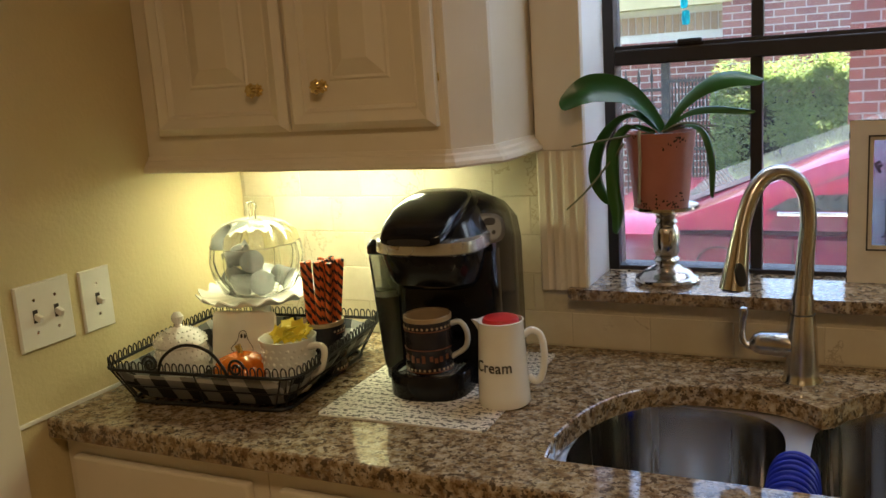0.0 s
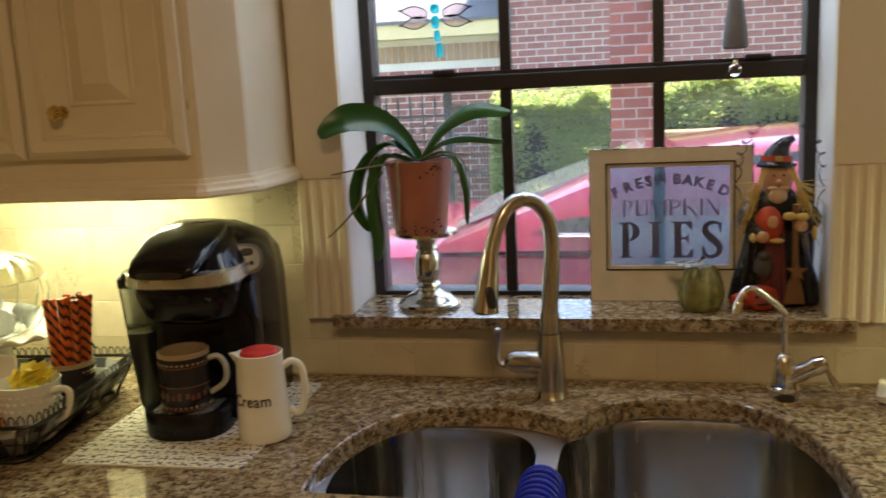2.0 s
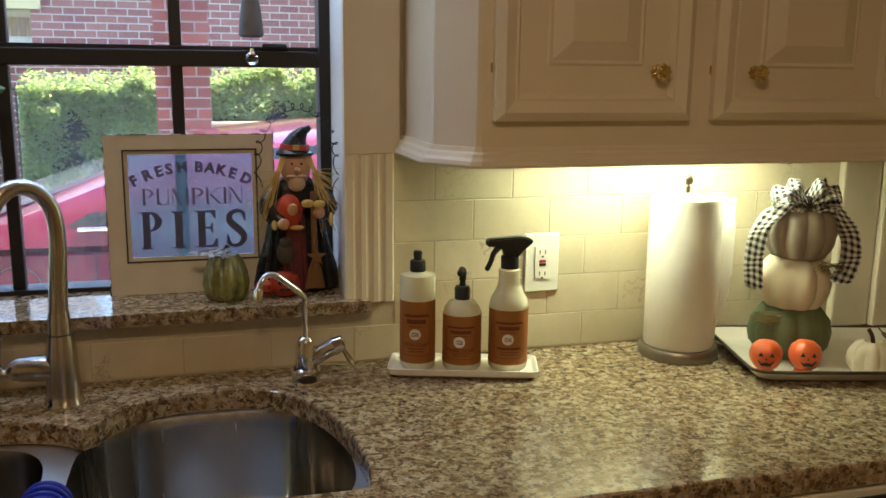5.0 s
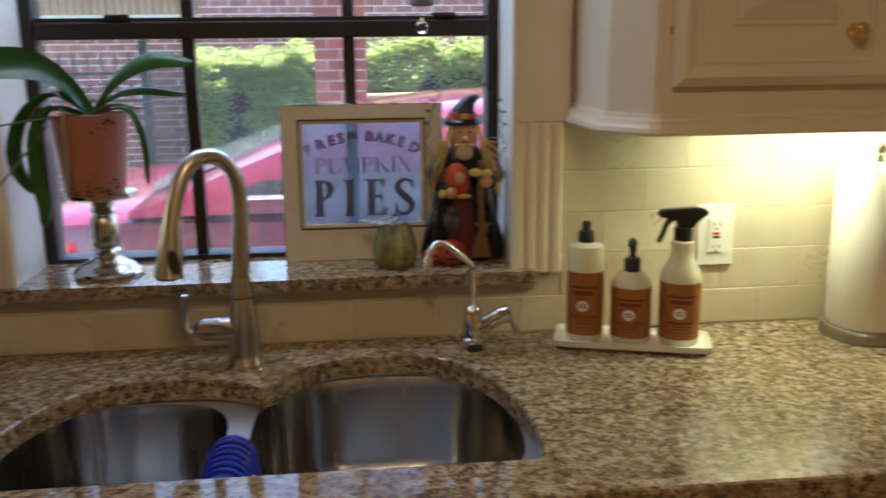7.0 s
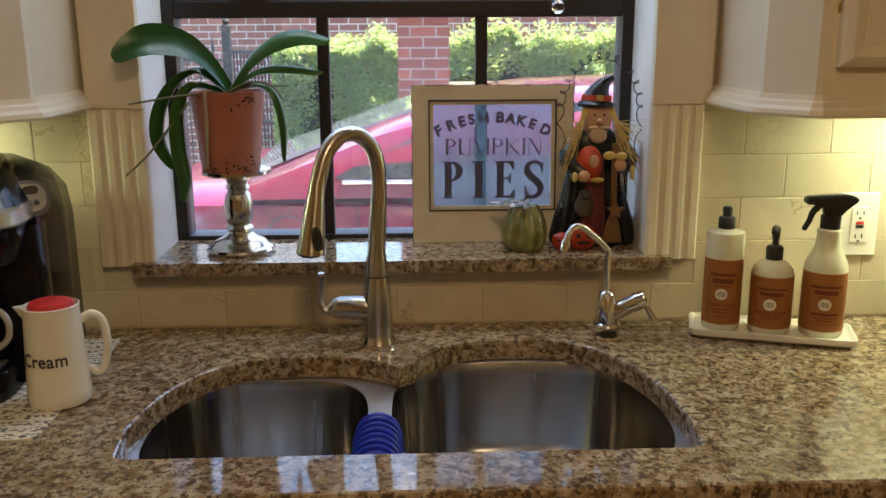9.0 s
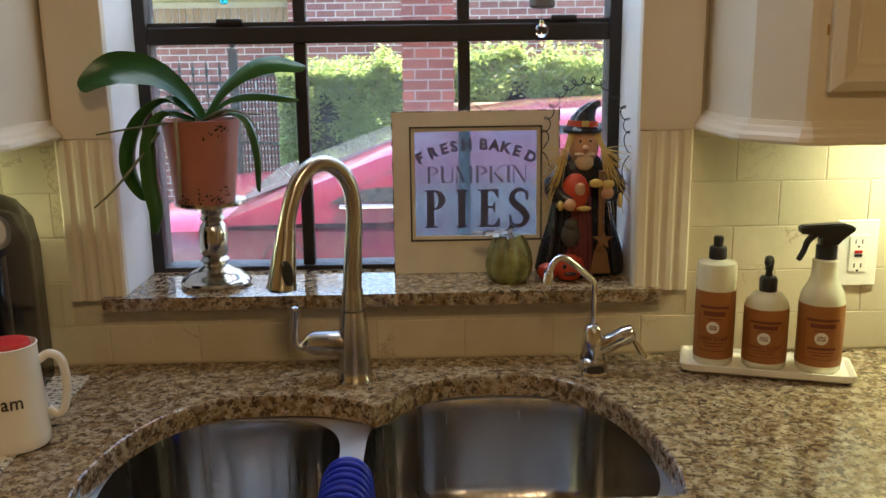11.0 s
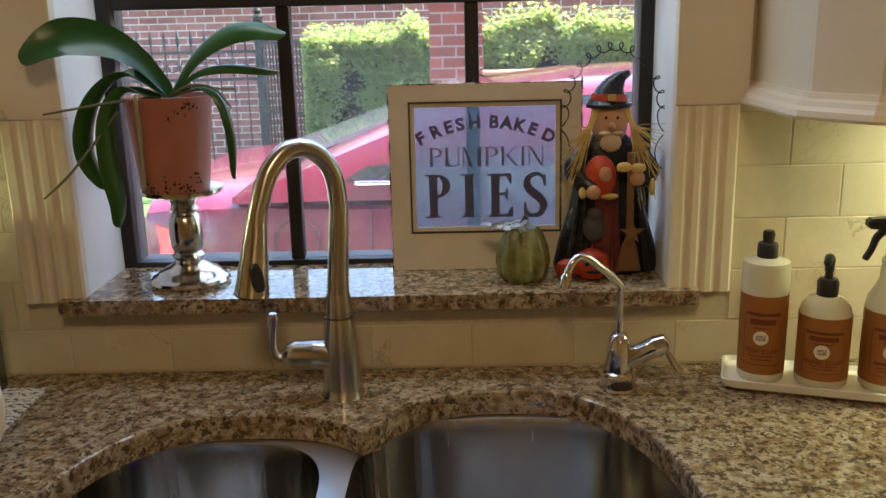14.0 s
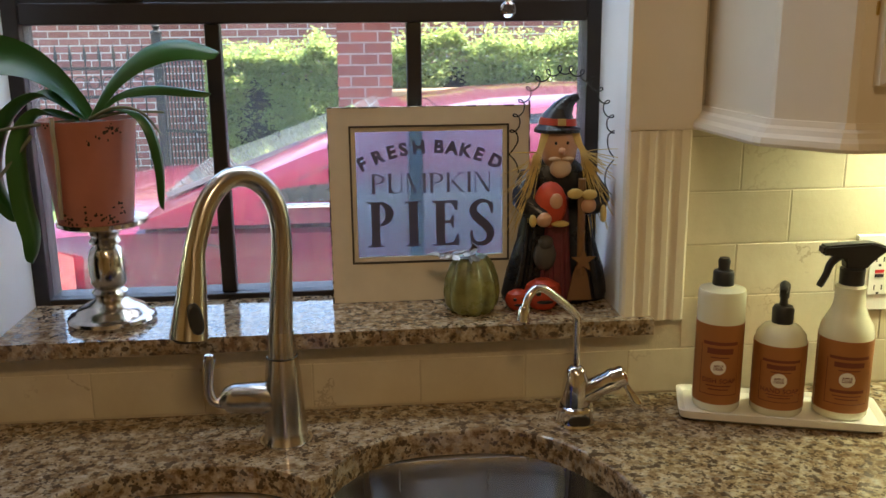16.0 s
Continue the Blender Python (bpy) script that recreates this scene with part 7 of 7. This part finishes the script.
# Brown block added where the hedge's trunks lie in shade.
tagged(part("hedge_trunk_block", box((0.35, 6.2, GZ), (4.2, 6.5, 1.02), 0.02), plain("brown_trunk_shade", (0.30, 0.20, 0.12), 0.9, vary=0.25, scale=6, bump=0.5), None, "low brown block standing for shaded hedge trunks"), category="garden wall", kind="structure")


def fence():
    f = thing("iron_fence", (0, 7.4, GZ), "black iron fence with spear finials before the house", "fence")
    for z in (0.25, 1.16, 1.42):
        part("rail", box((-6.0, -0.012, z), (-1.72, 0.012, z + 0.03)), M_IRON, f)
    for k in range(32):
        x = -1.86 - k * 0.13
        part("picket", tube([(x, 0, 0.05), (x, 0, 1.50), (x, 0, 1.53), (x, 0, 1.56), (x, 0, 1.66)], [0.008, 0.008, 0.020, 0.018, 0.001], 6), M_IRON, f)
        part("ring", tube([(x + 0.065 + 0.05 * math.cos(a), 0, 1.305 + 0.055 * math.sin(a)) for a in (2 * math.pi * i / 12 for i in range(12))], 0.006, 5, closed=True), M_IRON, f)
    for x in (-1.72, -3.1):
        post = part("post", box((x - 0.04, -0.04, 0), (x + 0.04, 0.04, 1.74), 0.004), M_IRON, f)
        part("post_cap", lathe([(0.055, 1.742), (0.055, 1.76), (0.02, 1.78), (0.04, 1.81), (0.02, 1.85), (0, 1.87)], 12, at=(x, 0, 0)), M_IRON, post)
    g = thing("iron_gate", (-1.68, 7.3, GZ), "black iron gate of close vertical bars", "gate", rz=-30)
    for z in (0.1, 0.85, 1.50):
        part("rail", box((0, -0.012, z), (0.52, 0.012, z + 0.03)), M_IRON, g)
    for k in range(13):
        part("bar", tube([(0.01 + k * 0.0417, 0, 0.05), (0.01 + k * 0.0417, 0, 1.55)], 0.0085, 6), M_IRON, g)


fence()


# ---- the car ----
def paint():
    n = Net("red_car_paint")
    c = n.ramp(n.noise(3, 3), [(0.3, (0.105, 0.002, 0.020)), (0.7, (0.13, 0.003, 0.026))])
    m = n.set(c, n.math("ADD", n.math("MULTIPLY", n.noise(30), 0.05), 0.16), 0.0)
    n.put(n.b.inputs["Coat Weight"], 0.6)
    n.put(n.b.inputs["Coat Roughness"], 0.04)
    return m


def red_car():
    M_CAR = paint()
    M_CARGLASS = plain("dark_car_glass", (0.012, 0.015, 0.017), 0.08, vary=0.2, bump=0)
    # Pale grey base colour paints the reflection on the rear window.
    M_REARGLASS = plain("rear_glass_pale_reflection", (0.30, 0.33, 0.36), 0.05, vary=0.1, bump=0, Coat_Weight=1.0)
    M_TYRE = plain("tyre_rubber", (0.02, 0.02, 0.021), 0.8, bump=0.4)
    M_LAMP = plain("tail_lamp_red", (0.55, 0.015, 0.02), 0.12, vary=0.15, bump=0, Coat_Weight=1.0)
    c = thing("red_car", (1.35, 2.78, GZ + 0.02), "shiny red sedan parked on the driveway", "car")
    H = 0.88
    # lower body: sections across, from tail to nose
    top = lambda x: float(np.interp(x, [-2.50, -2.46, -2.36, -2.1, -1.2, 0.0, 1.0, 1.9, 2.25], [0.80, 0.98, 1.045, 1.055, 1.045, 1.02, 1.0, 0.86, 0.62]))
    wid = lambda x: float(np.interp(x, [-2.50, -2.41, -2.2, -1.5, 1.4, 1.9, 2.25], [0.70, 0.80, 0.86, 0.90, 0.90, 0.84, 0.60]))
    rings = []
    for i in range(41):
        x = -2.50 + 4.75 * i / 40
        t, w = top(x), wid(x)
        prof = [(0, t), (0.55 * w, t - 0.004), (0.86 * w, t - 0.02), (0.95 * w, t - 0.055), (0.975 * w, t - 0.11), (0.985 * w, 0.80 if t > 0.9 else t * 0.8), (1.0 * w, 0.66 if t > 0.8 else t * 0.7), (0.985 * w, 0.52), (0.975 * w, 0.40), (0.94 * w, 0.26), (0.90 * w, 0.20)]
        right = [(x, -a, z) for a, z in prof]
        left = [(x, a, z) for a, z in reversed(prof[1:])]
        rings.append(right + left)
    part("body", loft(rings), M_CAR, c, "glossy red body", True)
    # cabin
    cab = ((-2.02, 1.045, 0.66, 1.05), (-1.75, 1.05, 0.68, 1.17), (-1.40, 1.05, 0.70, 1.335), (-1.10, 1.05, 0.715, 1.43), (-0.7, 1.05, 0.72, 1.49), (-0.2, 1.05, 0.72, 1.51), (0.3, 1.04, 0.72, 1.49), (0.75, 1.03, 0.70, 1.38), (1.25, 1.01, 0.68, 1.04))
    rr = []
    for x, zb, wt, zt in cab:
        zt = zb + (zt - zb) * 0.87
        f = max(0.0, (zt - zb) / 0.46)
        wb = 0.865
        wt = wb - (wb - 0.62) * f
        prof = [(0, zt + 0.012 * f), (wt * 0.6, zt + 0.006 * f), (wt * 0.92, zt - 0.02 * f), (wt, zt - 0.05 * f), (wb - (wb - wt) * 0.5, (zb + zt) / 2), (wb, zb - 0.02)]
        rr.append([(x, -a, z) for a, z in prof] + [(x, a, z) for a, z in reversed(prof[1:])])
    part("cabin", loft(rr), M_CAR, c, "red roof and pillars", True)
    # glass on the sides, proud of the cabin skin
    for s in (-1, 1):
        side = lambda x, z: (x, s * (0.868 - 0.245 * max(0, (z - 1.05) / 0.40) + 0.005), z)
        for name, lowline in (("rear_side_window", [(-1.60, 1.105), (-0.46, 1.105), (-0.46, 1.395), (-0.86, 1.375), (-1.20, 1.285), (-1.45, 1.185)]), ("front_side_window", [(-0.40, 1.105), (0.86, 1.10), (0.50, 1.31), (0.15, 1.38), (-0.40, 1.395)])):
            outer = [side(x, z) for x, z in lowline]
            inner = [(x, y - s * 0.012, z) for x, y, z in outer]
            part(name, loft([inner, outer]), M_CARGLASS, c, "dark tinted side glass")
        part("belt_trim", tube([side(-1.56, 1.092), side(-0.4, 1.092), side(0.9, 1.085)], 0.009, 8), M_CHROME, c, "bright window sill strip")
        tl = part("tail_light", loft([[(-2.505 + d, s * (0.60 + k), z) for k, z in ((0.0, 0.74), (0.0, 0.93), (0.10, 0.955), (0.12, 0.74))] for d in (0.0, 0.03)] + [[(-2.26, s * 0.858, z) for z in (0.78, 0.88, 0.93, 0.80)]]), M_LAMP, c, "red tail light", True)
        for wx in (-1.42, 1.42):
            wv = part("wheel", moved(lathe([(0.0, -0.10), (0.30, -0.10), (0.33, -0.07), (0.335, 0.0), (0.33, 0.07), (0.30, 0.10), (0.0, 0.10)], 36), pose(wx, s * 0.80, 0.335, 90)), M_TYRE, c, "black tyre", True)
            part("rim", moved(lathe([(0.0, -0.02), (0.05, 0.0), (0.18, -0.03), (0.22, 0.0), (0.225, 0.02)], 30, lobes=5, depth=0.3), pose(wx, s * 0.905, 0.335, 90 * s)), M_SILVER, wv, "silver alloy rim", True)
    part("rear_window", loft([[(-1.99, -0.50, 1.075), (-1.99, 0.50, 1.075), (-1.14, 0.44, 1.382), (-1.14, -0.44, 1.382)], [(-2.0, -0.50, 1.092), (-2.0, 0.50, 1.092), (-1.145, 0.44, 1.400), (-1.145, -0.44, 1.400)]]), M_REARGLASS, c, "rear window with a pale reflection in its colour")
    fd = [(-1.78 + 0.085 * math.cos(a), -0.888, 0.88 + 0.085 * math.sin(a)) for a in (2 * math.pi * i / 28 for i in range(28))]
    part("fuel_door", tube(fd, 0.0035, 6, closed=True), M_CARGLASS, c, "round fuel door seam")
    for dx in (-0.43, -1.50):
        part("door_seam", tube([(dx, -0.885, 1.0), (dx, -0.902, 0.68), (dx + (0.0 if dx > -1 else 0.2), -0.885, 0.35)], 0.003, 5), M_CARGLASS, c)
    part("crease", tube([(-2.15, -0.86, 0.80), (-1.5, -0.895, 0.79), (1.4, -0.895, 0.77)], 0.007, 8), M_CAR, c, smooth=True)


red_car()


# ---- wall tiles, one object each ----
def tiles():
    face, depth, gap, tw, th = 0.0, 0.007, 0.0018, 0.160, 0.0808
    shared = {}
    for row in range(6):
        z0 = 0.983 - th + th * row
        z1 = min(z0 + th, 1.352)
        z0 = max(z0, ZT + 0.002)
        phase = 0.675 if row % 2 == 0 else 0.595
        for k in range(-13, 9):
            a, b = phase + tw * k, phase + tw * (k + 1)
            spans = [(max(a, XL + 0.003), min(b, 1.60))]
            if z1 > 1.03:
                spans = [(max(a, XL + 0.003), min(b, -0.503)), (max(a, 0.593), min(b, 1.60))]
            for s0, s1 in spans:
                if s1 - s0 < 0.012:
                    continue
                top = z1 if not (-0.46 < (s0 + s1) / 2 < 0.56) else min(z1, 1.016)
                key = (round(s1 - s0, 4), round(z0, 4), round(top, 4))
                if key not in shared:
                    w, h = (s1 - s0) / 2 - gap / 2, (top - z0) / 2 - gap / 2
                    bm = loft([[(-w, depth, -h), (w, depth, -h), (w, depth, h), (-w, depth, h)],
                               [(-w, 0.0008, -h), (w, 0.0008, -h), (w, 0.0008, h), (-w, 0.0008, h)],
                               [(-w + 0.0010, 0, -h + 0.0010), (w - 0.0010, 0, -h + 0.0010), (w - 0.0010, 0, h - 0.0010), (-w + 0.0010, 0, h - 0.0010)]])
                    me = bpy.data.meshes.new("tile")
                    bmesh.ops.recalc_face_normals(bm, faces=bm.faces[:])
                    bm.to_mesh(me)
                    bm.free()
                    me.materials.append(M_TILE)
                    shared[key] = me
                ob = new("tile", shared[key])
                ob.parent = wall_n
                ob.location = ((s0 + s1) / 2, -0.0005 + random.uniform(-0.0004, 0.0004), (z0 + top) / 2)
                ob.rotation_euler = (0, radians(random.uniform(-0.15, 0.15)), 0)


tiles()
